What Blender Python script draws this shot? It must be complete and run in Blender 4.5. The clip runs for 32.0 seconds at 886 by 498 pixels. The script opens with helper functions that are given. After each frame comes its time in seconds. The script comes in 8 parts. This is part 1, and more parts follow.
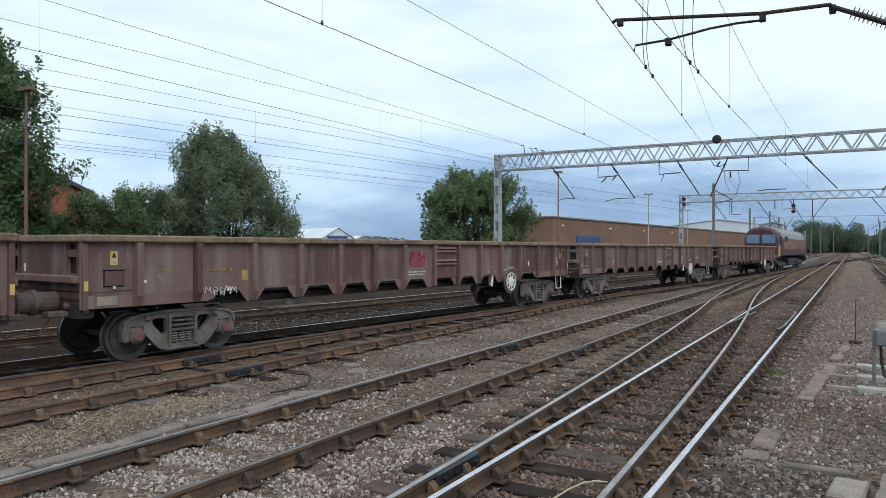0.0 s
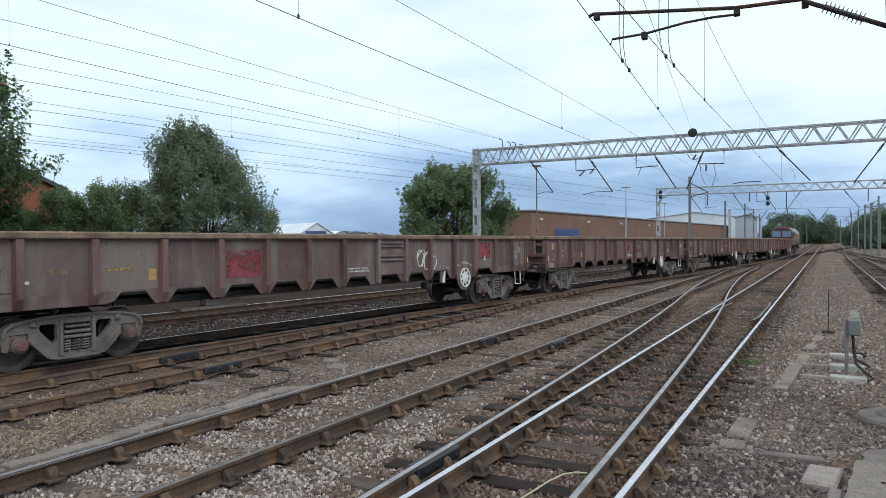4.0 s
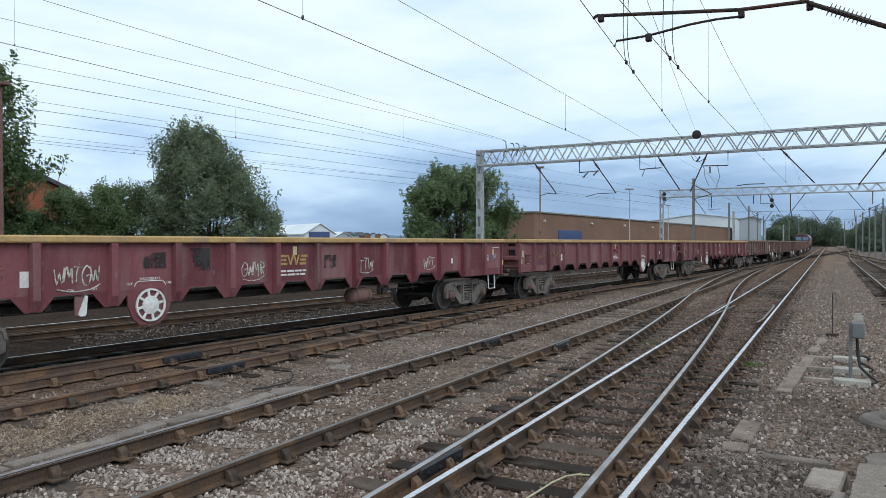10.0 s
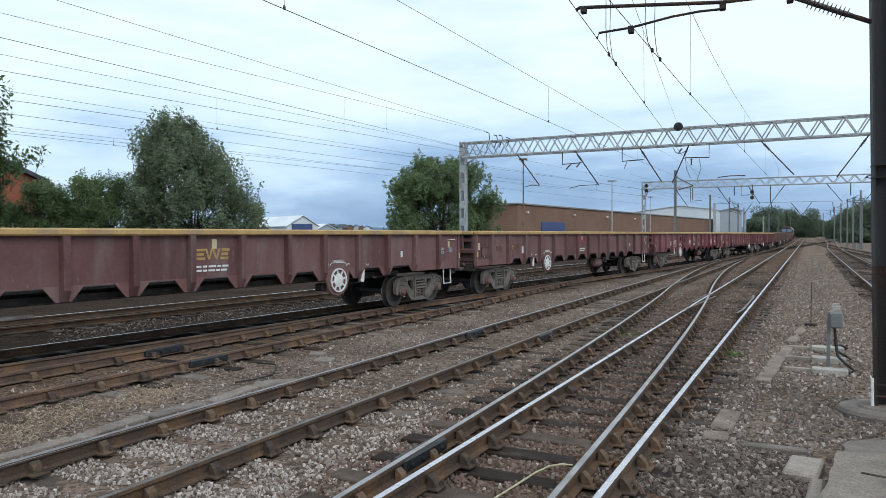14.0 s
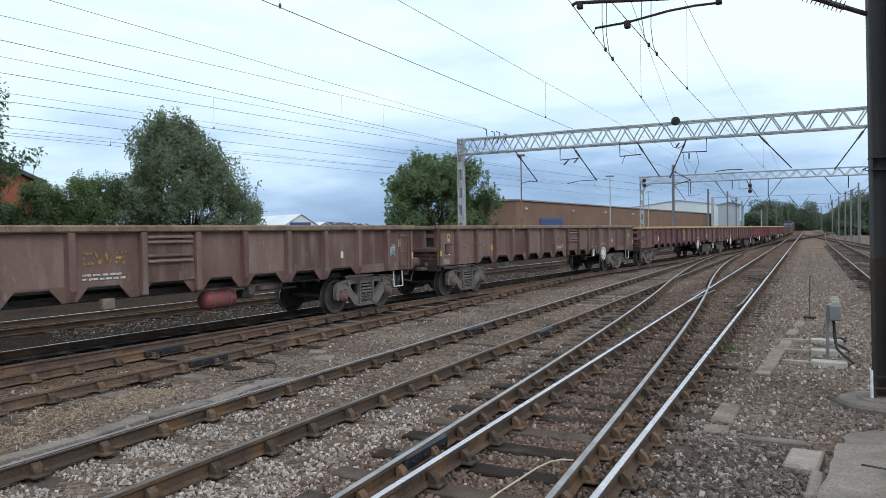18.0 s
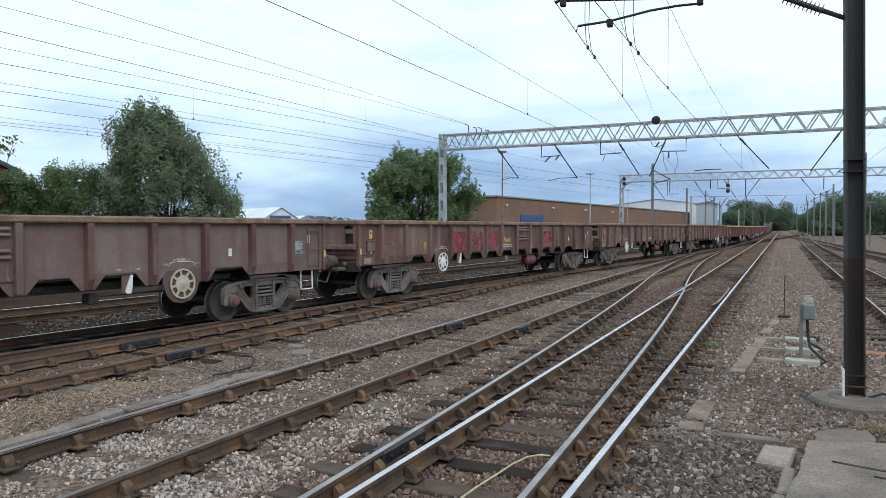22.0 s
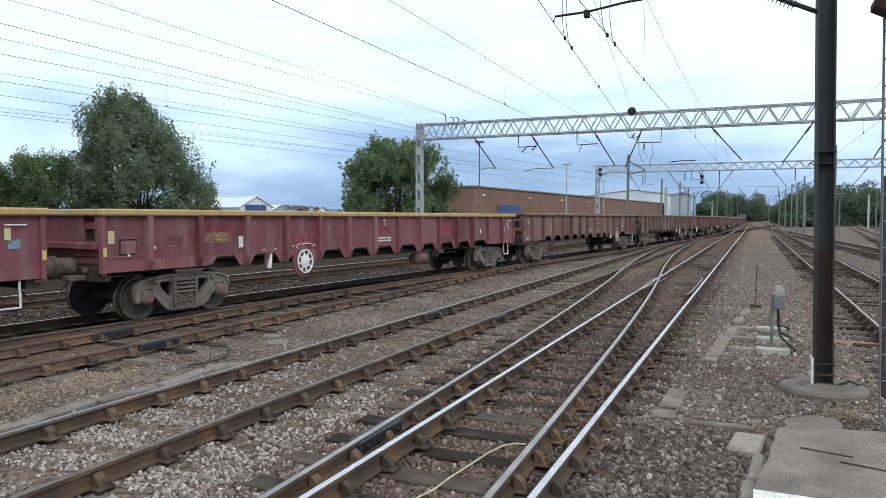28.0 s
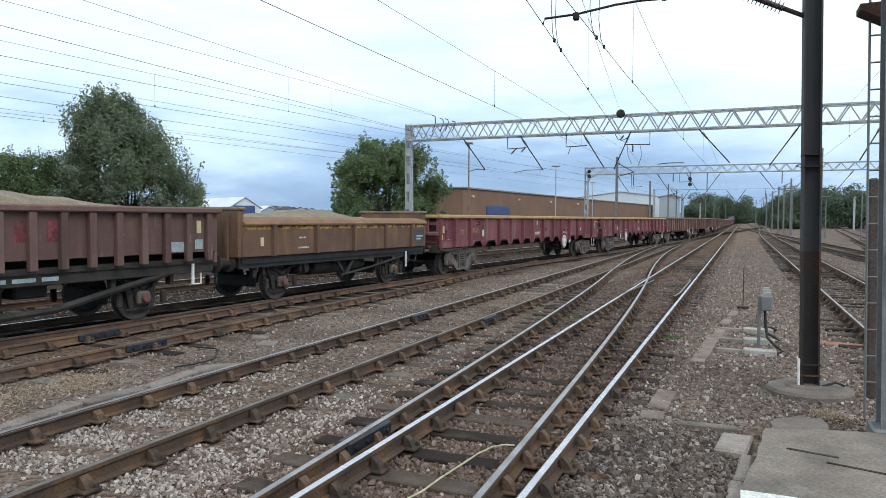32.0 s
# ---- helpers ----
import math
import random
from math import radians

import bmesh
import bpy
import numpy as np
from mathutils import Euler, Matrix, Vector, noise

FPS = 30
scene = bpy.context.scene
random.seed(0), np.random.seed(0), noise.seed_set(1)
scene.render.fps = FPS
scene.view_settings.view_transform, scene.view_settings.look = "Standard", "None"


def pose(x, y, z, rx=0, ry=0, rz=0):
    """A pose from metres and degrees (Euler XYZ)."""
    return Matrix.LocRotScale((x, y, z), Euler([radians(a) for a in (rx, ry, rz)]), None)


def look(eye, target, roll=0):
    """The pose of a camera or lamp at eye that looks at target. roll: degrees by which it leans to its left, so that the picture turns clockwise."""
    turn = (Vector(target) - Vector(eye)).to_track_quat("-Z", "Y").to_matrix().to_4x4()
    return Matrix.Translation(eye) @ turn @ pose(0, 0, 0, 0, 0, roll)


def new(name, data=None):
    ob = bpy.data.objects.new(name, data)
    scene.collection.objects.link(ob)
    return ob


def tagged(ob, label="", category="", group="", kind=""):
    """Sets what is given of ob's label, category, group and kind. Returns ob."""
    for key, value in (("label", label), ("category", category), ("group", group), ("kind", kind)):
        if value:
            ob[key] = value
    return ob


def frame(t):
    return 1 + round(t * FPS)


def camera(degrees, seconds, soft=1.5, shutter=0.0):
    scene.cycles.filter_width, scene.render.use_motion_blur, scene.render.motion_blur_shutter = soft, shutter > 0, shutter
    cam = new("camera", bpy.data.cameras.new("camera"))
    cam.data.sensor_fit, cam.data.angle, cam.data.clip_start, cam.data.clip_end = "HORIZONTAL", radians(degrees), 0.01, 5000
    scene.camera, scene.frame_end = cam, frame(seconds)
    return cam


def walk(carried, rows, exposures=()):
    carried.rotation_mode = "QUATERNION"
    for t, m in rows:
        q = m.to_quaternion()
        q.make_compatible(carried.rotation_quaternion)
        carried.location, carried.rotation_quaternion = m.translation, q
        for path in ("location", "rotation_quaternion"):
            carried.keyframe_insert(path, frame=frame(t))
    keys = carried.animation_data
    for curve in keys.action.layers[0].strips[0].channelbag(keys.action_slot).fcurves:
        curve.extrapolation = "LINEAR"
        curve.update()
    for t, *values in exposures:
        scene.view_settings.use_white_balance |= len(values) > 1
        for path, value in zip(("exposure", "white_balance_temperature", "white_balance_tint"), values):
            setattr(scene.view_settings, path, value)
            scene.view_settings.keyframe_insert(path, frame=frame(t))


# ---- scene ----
from mathutils import geometry

# Metres. z = 0 is the rail head, y runs along the main line, x to the right of it.
EYE = 2.02
cam = camera(63.99, 32.0, soft=0.7)
walk(cam, [
    (0.0, pose(0, 0, EYE, 89.895, -0.153, 30.037)),
    (0.5, pose(0, 0, EYE, 89.687, -0.623, 29.726)),
    (1.0, pose(0, 0, EYE, 89.458, -0.773, 29.373)),
    (1.5, pose(0, 0, EYE, 89.375, -0.440, 29.214)),
    (2.0, pose(0, 0, EYE, 89.314, -0.224, 29.085)),
    (2.5, pose(0, 0, EYE, 89.326, -0.289, 28.991)),
    (3.0, pose(0, 0, EYE, 89.354, -0.278, 28.784)),
    (3.5, pose(0, 0, EYE, 89.370, -0.117, 28.591)),
    (5.5, pose(0, 0, EYE, 89.753, 1.635, 27.972)),
    (6.0, pose(0, 0, EYE, 90.009, 0.230, 28.121)),
    (6.5, pose(0, 0, EYE, 90.100, 0.057, 28.269)),
    (7.0, pose(0, 0, EYE, 90.057, -0.124, 28.027)),
    (7.5, pose(0, 0, EYE, 90.051, -0.342, 27.988)),
    (8.0, pose(0, 0, EYE, 90.002, 0.180, 27.905)),
    (8.5, pose(0, 0, EYE, 89.910, 0.115, 28.239)),
    (9.0, pose(0, 0, EYE, 89.795, 0.227, 28.511)),
    (9.5, pose(0, 0, EYE, 89.724, 0.134, 28.680)),
    (10.0, pose(0, 0, EYE, 89.532, 0.083, 28.618)),
    (10.5, pose(0, 0, EYE, 89.399, 0.199, 28.290)),
    (11.0, pose(0, 0, EYE, 89.185, 0.462, 27.824)),
    (11.5, pose(0, 0, EYE, 89.022, 0.803, 27.486)),
    (12.0, pose(0, 0, EYE, 88.923, 0.873, 27.269)),
    (12.5, pose(0, 0, EYE, 88.840, 0.839, 27.152)),
    (13.0, pose(0, 0, EYE, 88.827, 0.782, 27.115)),
    (13.5, pose(0, 0, EYE, 88.863, 0.784, 27.201)),
    (14.0, pose(0, 0, EYE, 88.874, 0.205, 27.283)),
    (14.5, pose(0, 0, EYE, 88.815, 0.568, 27.136)),
    (16.5, pose(0, 0, EYE, 88.751, 1.015, 27.148)),
    (17.0, pose(0, 0, EYE, 88.670, 1.031, 27.220)),
    (17.5, pose(0, 0, EYE, 88.674, 0.972, 27.229)),
    (18.0, pose(0, 0, EYE, 88.633, 0.833, 27.159)),
    (18.5, pose(0, 0, EYE, 88.653, 0.546, 27.267)),
    (19.0, pose(0, 0, EYE, 88.780, -0.522, 27.356)),
    (19.5, pose(0, 0, EYE, 88.886, -0.598, 27.295)),
    (20.0, pose(0, 0, EYE, 88.940, -0.707, 26.724)),
    (20.5, pose(0, 0, EYE, 88.897, -0.453, 26.128)),
    (21.0, pose(0, 0, EYE, 88.738, -0.134, 25.759)),
    (21.5, pose(0, 0, EYE, 88.524, 0.057, 25.623)),
    (22.0, pose(0, 0, EYE, 88.244, 0.051, 25.594)),
    (22.5, pose(0, 0, EYE, 88.009, -0.020, 25.620)),
    (23.0, pose(0, 0, EYE, 87.930, -0.165, 25.564)),
    (23.5, pose(0, 0, EYE, 87.817, -0.321, 25.554)),
    (24.0, pose(0, 0, EYE, 87.756, -0.546, 25.363)),
    (24.5, pose(0, 0, EYE, 87.705, -0.678, 25.241)),
    (25.0, pose(0, 0, EYE, 87.694, -0.346, 25.076)),
    (25.5, pose(0, 0, EYE, 87.615, -0.165, 24.881)),
    (27.5, pose(0, 0, EYE, 87.405, 0.248, 23.992)),
    (28.0, pose(0, 0, EYE, 87.429, -0.145, 23.734)),
    (28.5, pose(0, 0, EYE, 87.579, -0.681, 23.358)),
    (29.0, pose(0, 0, EYE, 87.618, -0.903, 22.685)),
    (29.5, pose(0, 0, EYE, 87.664, -1.054, 22.443)),
    (30.0, pose(0, 0, EYE, 87.656, -0.776, 22.363)),
    (30.5, pose(0, 0, EYE, 87.593, -0.569, 22.632)),
    (31.0, pose(0, 0, EYE, 87.624, -0.433, 22.809)),
    (31.5, pose(0, 0, EYE, 87.588, -0.222, 22.962)),
    (32.0, pose(0, 0, EYE, 87.540, -0.285, 22.879)),
], exposures=[(0, 0.14, 6380, 6), (4, 0.19, 6360, 6), (9, 0.13, 6340, 6), (14, 0.18, 6330, 6), (20, 0.24, 6340, 6), (28, 0.35, 6370, 6), (32, 0.35, 6400, 6)])

# ---- light: bright overcast evening sky, very soft sun ----
scene.view_settings.exposure = 0.0
SUN_EL, SUN_AZ = radians(42), radians(128)
world = bpy.data.worlds.new("world")
scene.world = world
world.use_nodes = True


def build_world():
    nt = world.node_tree
    nt.nodes.clear()
    n = nt.nodes.new
    li = nt.links.new
    out, bg = n("ShaderNodeOutputWorld"), n("ShaderNodeBackground")
    tc, mp, mp2 = n("ShaderNodeTexCoord"), n("ShaderNodeMapping"), n("ShaderNodeMapping")
    mp.inputs["Scale"].default_value = (1.0, 1.0, 4.2)
    mp.inputs["Location"].default_value = (3.1, 1.7, 0.35)
    mp2.inputs["Scale"].default_value = (2.0, 2.0, 9.0)
    n1, n2 = n("ShaderNodeTexNoise"), n("ShaderNodeTexNoise")
    n1.inputs["Scale"].default_value, n1.inputs["Detail"].default_value, n1.inputs["Roughness"].default_value = 2.1, 7, 0.55
    n2.inputs["Scale"].default_value, n2.inputs["Detail"].default_value, n2.inputs["Distortion"].default_value = 1.6, 5, 0.6
    for m, t in ((mp, n1), (mp2, n2)):
        li(tc.outputs["Generated"], m.inputs["Vector"])
        li(m.outputs["Vector"], t.inputs["Vector"])
    sep = n("ShaderNodeSeparateXYZ")
    li(tc.outputs["Generated"], sep.inputs["Vector"])
    # whiter overhead, blue-grey banks low down
    h = n("ShaderNodeMapRange")
    h.inputs["From Min"].default_value, h.inputs["From Max"].default_value = 0.02, 0.27
    li(sep.outputs["Z"], h.inputs["Value"])
    a1 = n("ShaderNodeMath")
    a1.operation = "MULTIPLY_ADD"
    a1.inputs[1].default_value, a1.inputs[2].default_value = 1.9, -0.94
    li(n1.outputs["Fac"], a1.inputs[0])
    a2 = n("ShaderNodeMath")
    a2.operation = "MULTIPLY_ADD"
    a2.inputs[1].default_value = 0.65
    li(h.outputs["Result"], a2.inputs[0])
    li(a1.outputs[0], a2.inputs[2])
    a3 = n("ShaderNodeMath")
    a3.operation = "MULTIPLY_ADD"
    a3.inputs[1].default_value = 0.46
    li(n2.outputs["Fac"], a3.inputs[0])
    li(a2.outputs[0], a3.inputs[2])
    ahead = n("ShaderNodeMapRange")
    ahead.interpolation_type = "SMOOTHSTEP"
    ahead.inputs["From Min"].default_value, ahead.inputs["From Max"].default_value = 0.86, 1.0
    ahead.inputs["To Max"].default_value = 0.12
    li(sep.outputs["Y"], ahead.inputs["Value"])
    a4 = n("ShaderNodeMath")
    a4.operation = "ADD"
    li(ahead.outputs["Result"], a4.inputs[0])
    li(a3.outputs[0], a4.inputs[1])
    ramp = n("ShaderNodeValToRGB")
    els = ramp.color_ramp.elements
    els[0].position, els[0].color = 0.02, (0.226, 0.347, 0.56, 1)
    els[1].position, els[1].color = 0.97, (0.860, 0.948, 1.0, 1)
    for p, c in ((0.26, (0.338, 0.482, 0.715, 1)), (0.50, (0.570, 0.727, 0.935, 1)), (0.72, (0.733, 0.866, 1.0, 1))):
        e = els.new(p)
        e.color = c
    li(a4.outputs[0], ramp.inputs["Fac"])
    sky = n("ShaderNodeTexSky")
    sky.sky_type, sky.sun_disc = "NISHITA", False
    sky.sun_elevation, sky.sun_rotation = SUN_EL, SUN_AZ
    sk = n("ShaderNodeVectorMath")
    sk.operation = "SCALE"
    sk.inputs["Scale"].default_value = 0.12
    li(sky.outputs["Color"], sk.inputs[0])
    mix = n("ShaderNodeMix")
    mix.data_type = "RGBA"
    mix.inputs["Factor"].default_value = 0.93
    li(sk.outputs["Vector"], mix.inputs["A"])
    li(ramp.outputs["Color"], mix.inputs["B"])
    li(mix.outputs["Result"], bg.inputs["Color"])
    bg.inputs["Strength"].default_value = 1.0
    li(bg.outputs[0], out.inputs["Surface"])


build_world()
sun_data = bpy.data.lights.new("sun", "SUN")
sun_data.energy, sun_data.angle, sun_data.color = 0.95, radians(28), (1.0, 0.975, 0.94)
sun = new("sun", sun_data)
sun.matrix_world = look((30 * math.sin(SUN_AZ), 30 * math.cos(SUN_AZ), 30 * math.tan(SUN_EL)), (0, 0, 0))


# ---- materials ----
def surf(name, c1, c2, scale=3.0, rough=0.8, metal=0.0, bump=0.2, fine=40.0, c3=None, streak=0.0, spread=0.12, grain=0.35, by_object=True, spec=0.5, scuff=None, vary=0.0):
    """Two-colour large patches, fine grain, optional stain colour c3, optional vertical streaks, bump."""
    m = bpy.data.materials.new(name)
    m.use_nodes = True
    nt = m.node_tree
    n, li = nt.nodes.new, nt.links.new
    bsdf = nt.nodes["Principled BSDF"]
    tc, info, off = n("ShaderNodeTexCoord"), n("ShaderNodeObjectInfo"), n("ShaderNodeVectorMath")
    off.operation = "MULTIPLY_ADD"
    off.inputs[1].default_value = (37.0, 53.0, 71.0)
    li(info.outputs["Random"], off.inputs[0])
    li(tc.outputs["Object"], off.inputs[2])
    vec = off.outputs["Vector"] if by_object else tc.outputs["Object"]
    big, small = n("ShaderNodeTexNoise"), n("ShaderNodeTexNoise")
    big.inputs["Scale"].default_value, big.inputs["Detail"].default_value, big.inputs["Roughness"].default_value = scale, 6, 0.62
    small.inputs["Scale"].default_value, small.inputs["Detail"].default_value = fine, 4
    li(vec, big.inputs["Vector"])
    li(vec, small.inputs["Vector"])
    r1 = n("ShaderNodeValToRGB")
    r1.color_ramp.elements[0].position, r1.color_ramp.elements[1].position = 0.5 - spread, 0.5 + spread
    r1.color_ramp.elements[0].color, r1.color_ramp.elements[1].color = (*c1, 1), (*c2, 1)
    li(big.outputs["Fac"], r1.inputs["Fac"])
    col = r1.outputs["Color"]
    if c3:
        st = n("ShaderNodeTexNoise")
        mp = n("ShaderNodeMapping")
        mp.inputs["Scale"].default_value = (1, 1, 0.18) if streak else (1, 1, 1)
        mp.inputs["Location"].default_value = (5.2, 8.1, 2.2)
        li(vec, mp.inputs["Vector"])
        li(mp.outputs["Vector"], st.inputs["Vector"])
        st.inputs["Scale"].default_value, st.inputs["Detail"].default_value = scale * (2.6 if streak else 0.8), 7
        r2 = n("ShaderNodeValToRGB")
        r2.color_ramp.elements[0].position, r2.color_ramp.elements[1].position = 0.5, 0.68
        li(st.outputs["Fac"], r2.inputs["Fac"])
        mx = n("ShaderNodeMix")
        mx.data_type = "RGBA"
        li(r2.outputs["Color"], mx.inputs["Factor"])
        li(col, mx.inputs["A"])
        mx.inputs["B"].default_value = (*c3, 1)
        col = mx.outputs["Result"]
    if scuff:
        # sparse pale upright scratches
        sc, ms = n("ShaderNodeTexNoise"), n("ShaderNodeMapping")
        ms.inputs["Scale"].default_value = (1, 1, 0.3)
        ms.inputs["Location"].default_value = (1.2, 3.1, 7.7)
        li(vec, ms.inputs["Vector"])
        li(ms.outputs["Vector"], sc.inputs["Vector"])
        sc.inputs["Scale"].default_value, sc.inputs["Detail"].default_value, sc.inputs["Roughness"].default_value = 9.0, 8, 0.7
        r3 = n("ShaderNodeValToRGB")
        r3.color_ramp.elements[0].position, r3.color_ramp.elements[1].position = 0.61, 0.75
        li(sc.outputs["Fac"], r3.inputs["Fac"])
        m3 = n("ShaderNodeMix")
        m3.data_type = "RGBA"
        li(r3.outputs["Color"], m3.inputs["Factor"])
        li(col, m3.inputs["A"])
        m3.inputs["B"].default_value = (*scuff, 1)
        col = m3.outputs["Result"]
    if vary:
        # each sheet leans towards one of the two tones
        sh = n("ShaderNodeMath")
        sh.operation = "MULTIPLY_ADD"
        sh.inputs[1].default_value = 0.44
        li(info.outputs["Random"], sh.inputs[0])
        ad = n("ShaderNodeMath")
        ad.operation = "SUBTRACT"
        ad.inputs[1].default_value = 0.22
        li(big.outputs["Fac"], sh.inputs[2])
        li(sh.outputs[0], ad.inputs[0])
        li(ad.outputs[0], r1.inputs["Fac"])
        mv, rv = n("ShaderNodeMapRange"), n("ShaderNodeMix")
        mv.inputs["To Min"].default_value, mv.inputs["To Max"].default_value = 1 - vary, 1 + vary
        li(info.outputs["Random"], mv.inputs["Value"])
        rv.data_type, rv.blend_type = "RGBA", "MULTIPLY"
        rv.inputs["Factor"].default_value = 1.0
        li(col, rv.inputs["A"])
        li(mv.outputs["Result"], rv.inputs["B"])
        col = rv.outputs["Result"]
    g = n("ShaderNodeMapRange")
    g.inputs["From Min"].default_value, g.inputs["From Max"].default_value = 0.25, 0.75
    g.inputs["To Min"].default_value, g.inputs["To Max"].default_value = 1 - grain, 1 + grain
    li(small.outputs["Fac"], g.inputs["Value"])
    mul = n("ShaderNodeMix")
    mul.data_type, mul.blend_type = "RGBA", "MULTIPLY"
    mul.inputs["Factor"].default_value = 1.0
    li(col, mul.inputs["A"])
    li(g.outputs["Result"], mul.inputs["B"])
    li(mul.outputs["Result"], bsdf.inputs["Base Color"])
    bsdf.inputs["Metallic"].default_value = metal
    bsdf.inputs["Specular IOR Level"].default_value = spec
    rr = n("ShaderNodeMapRange")
    rr.inputs["To Min"].default_value, rr.inputs["To Max"].default_value = max(0.05, rough - 0.12), min(1, rough + 0.12)
    li(big.outputs["Fac"], rr.inputs["Value"])
    li(rr.outputs["Result"], bsdf.inputs["Roughness"])
    if bump:
        b = n("ShaderNodeBump")
        b.inputs["Strength"].default_value, b.inputs["Distance"].default_value = bump, 0.02
        li(small.outputs["Fac"], b.inputs["Height"])
        li(b.outputs["Normal"], bsdf.inputs["Normal"])
    return m


def pieces(name, cols, rough=0.9, fine=30.0, grain=0.3, thin=0.0, gloss=0.55):
    """Colour picked per loose piece, for stones and leaves joined in one mesh."""
    m = bpy.data.materials.new(name)
    m.use_nodes = True
    nt = m.node_tree
    n, li = nt.nodes.new, nt.links.new
    bsdf = nt.nodes["Principled BSDF"]
    geo, ramp, tc, ns = n("ShaderNodeNewGeometry"), n("ShaderNodeValToRGB"), n("ShaderNodeTexCoord"), n("ShaderNodeTexNoise")
    els = ramp.color_ramp.elements
    while len(els) < len(cols):
        els.new(0.5)
    for i, c in enumerate(cols):
        els[i].position, els[i].color = i / (len(cols) - 1), (*c, 1)
    li(geo.outputs["Random Per Island"], ramp.inputs["Fac"])
    ns.inputs["Scale"].default_value = fine
    li(tc.outputs["Object"], ns.inputs["Vector"])
    g = n("ShaderNodeMapRange")
    g.inputs["To Min"].default_value, g.inputs["To Max"].default_value = 1 - grain, 1 + grain
    li(ns.outputs["Fac"], g.inputs["Value"])
    mul = n("ShaderNodeMix")
    mul.data_type, mul.blend_type = "RGBA", "MULTIPLY"
    mul.inputs["Factor"].default_value = 1
    li(ramp.outputs["Color"], mul.inputs["A"])
    li(g.outputs["Result"], mul.inputs["B"])
    li(mul.outputs["Result"], bsdf.inputs["Base Color"])
    bsdf.inputs["Roughness"].default_value = rough
    bsdf.inputs["Specular IOR Level"].default_value = gloss if thin else 0.25
    if thin:
        tr, ms = n("ShaderNodeBsdfTranslucent"), n("ShaderNodeMixShader")
        ms.inputs["Fac"].default_value = thin
        li(mul.outputs["Result"], tr.inputs["Color"])
        li(bsdf.outputs[0], ms.inputs[1])
        li(tr.outputs[0], ms.inputs[2])
        li(ms.outputs[0], nt.nodes["Material Output"].inputs["Surface"])
    return m


def worn(name, c1, c2, cover=0.5, scale=5.0):
    """Paint that has flaked and faded: thin spots let the sheet behind show."""
    m = surf(name, c1, c2, 5, 0.8, 0, 0.08, fine=25)
    nt = m.node_tree
    n, li = nt.nodes.new, nt.links.new
    tc, info, off, ns, rp, tr, mx = n("ShaderNodeTexCoord"), n("ShaderNodeObjectInfo"), n("ShaderNodeVectorMath"), n("ShaderNodeTexNoise"), n("ShaderNodeValToRGB"), n("ShaderNodeBsdfTransparent"), n("ShaderNodeMixShader")
    off.operation = "MULTIPLY_ADD"
    off.inputs[1].default_value = (17.0, 23.0, 31.0)
    li(info.outputs["Random"], off.inputs[0])
    li(tc.outputs["Object"], off.inputs[2])
    ns.inputs["Scale"].default_value, ns.inputs["Detail"].default_value, ns.inputs["Roughness"].default_value = scale, 8, 0.65
    li(off.outputs["Vector"], ns.inputs["Vector"])
    rp.color_ramp.elements[0].position, rp.color_ramp.elements[1].position = 0.96 - cover, 1.10 - cover
    li(ns.outputs["Fac"], rp.inputs["Fac"])
    li(rp.outputs["Color"], mx.inputs["Fac"])
    li(tr.outputs[0], mx.inputs[1])
    li(nt.nodes["Principled BSDF"].outputs[0], mx.inputs[2])
    li(mx.outputs[0], nt.nodes["Material Output"].inputs["Surface"])
    return m


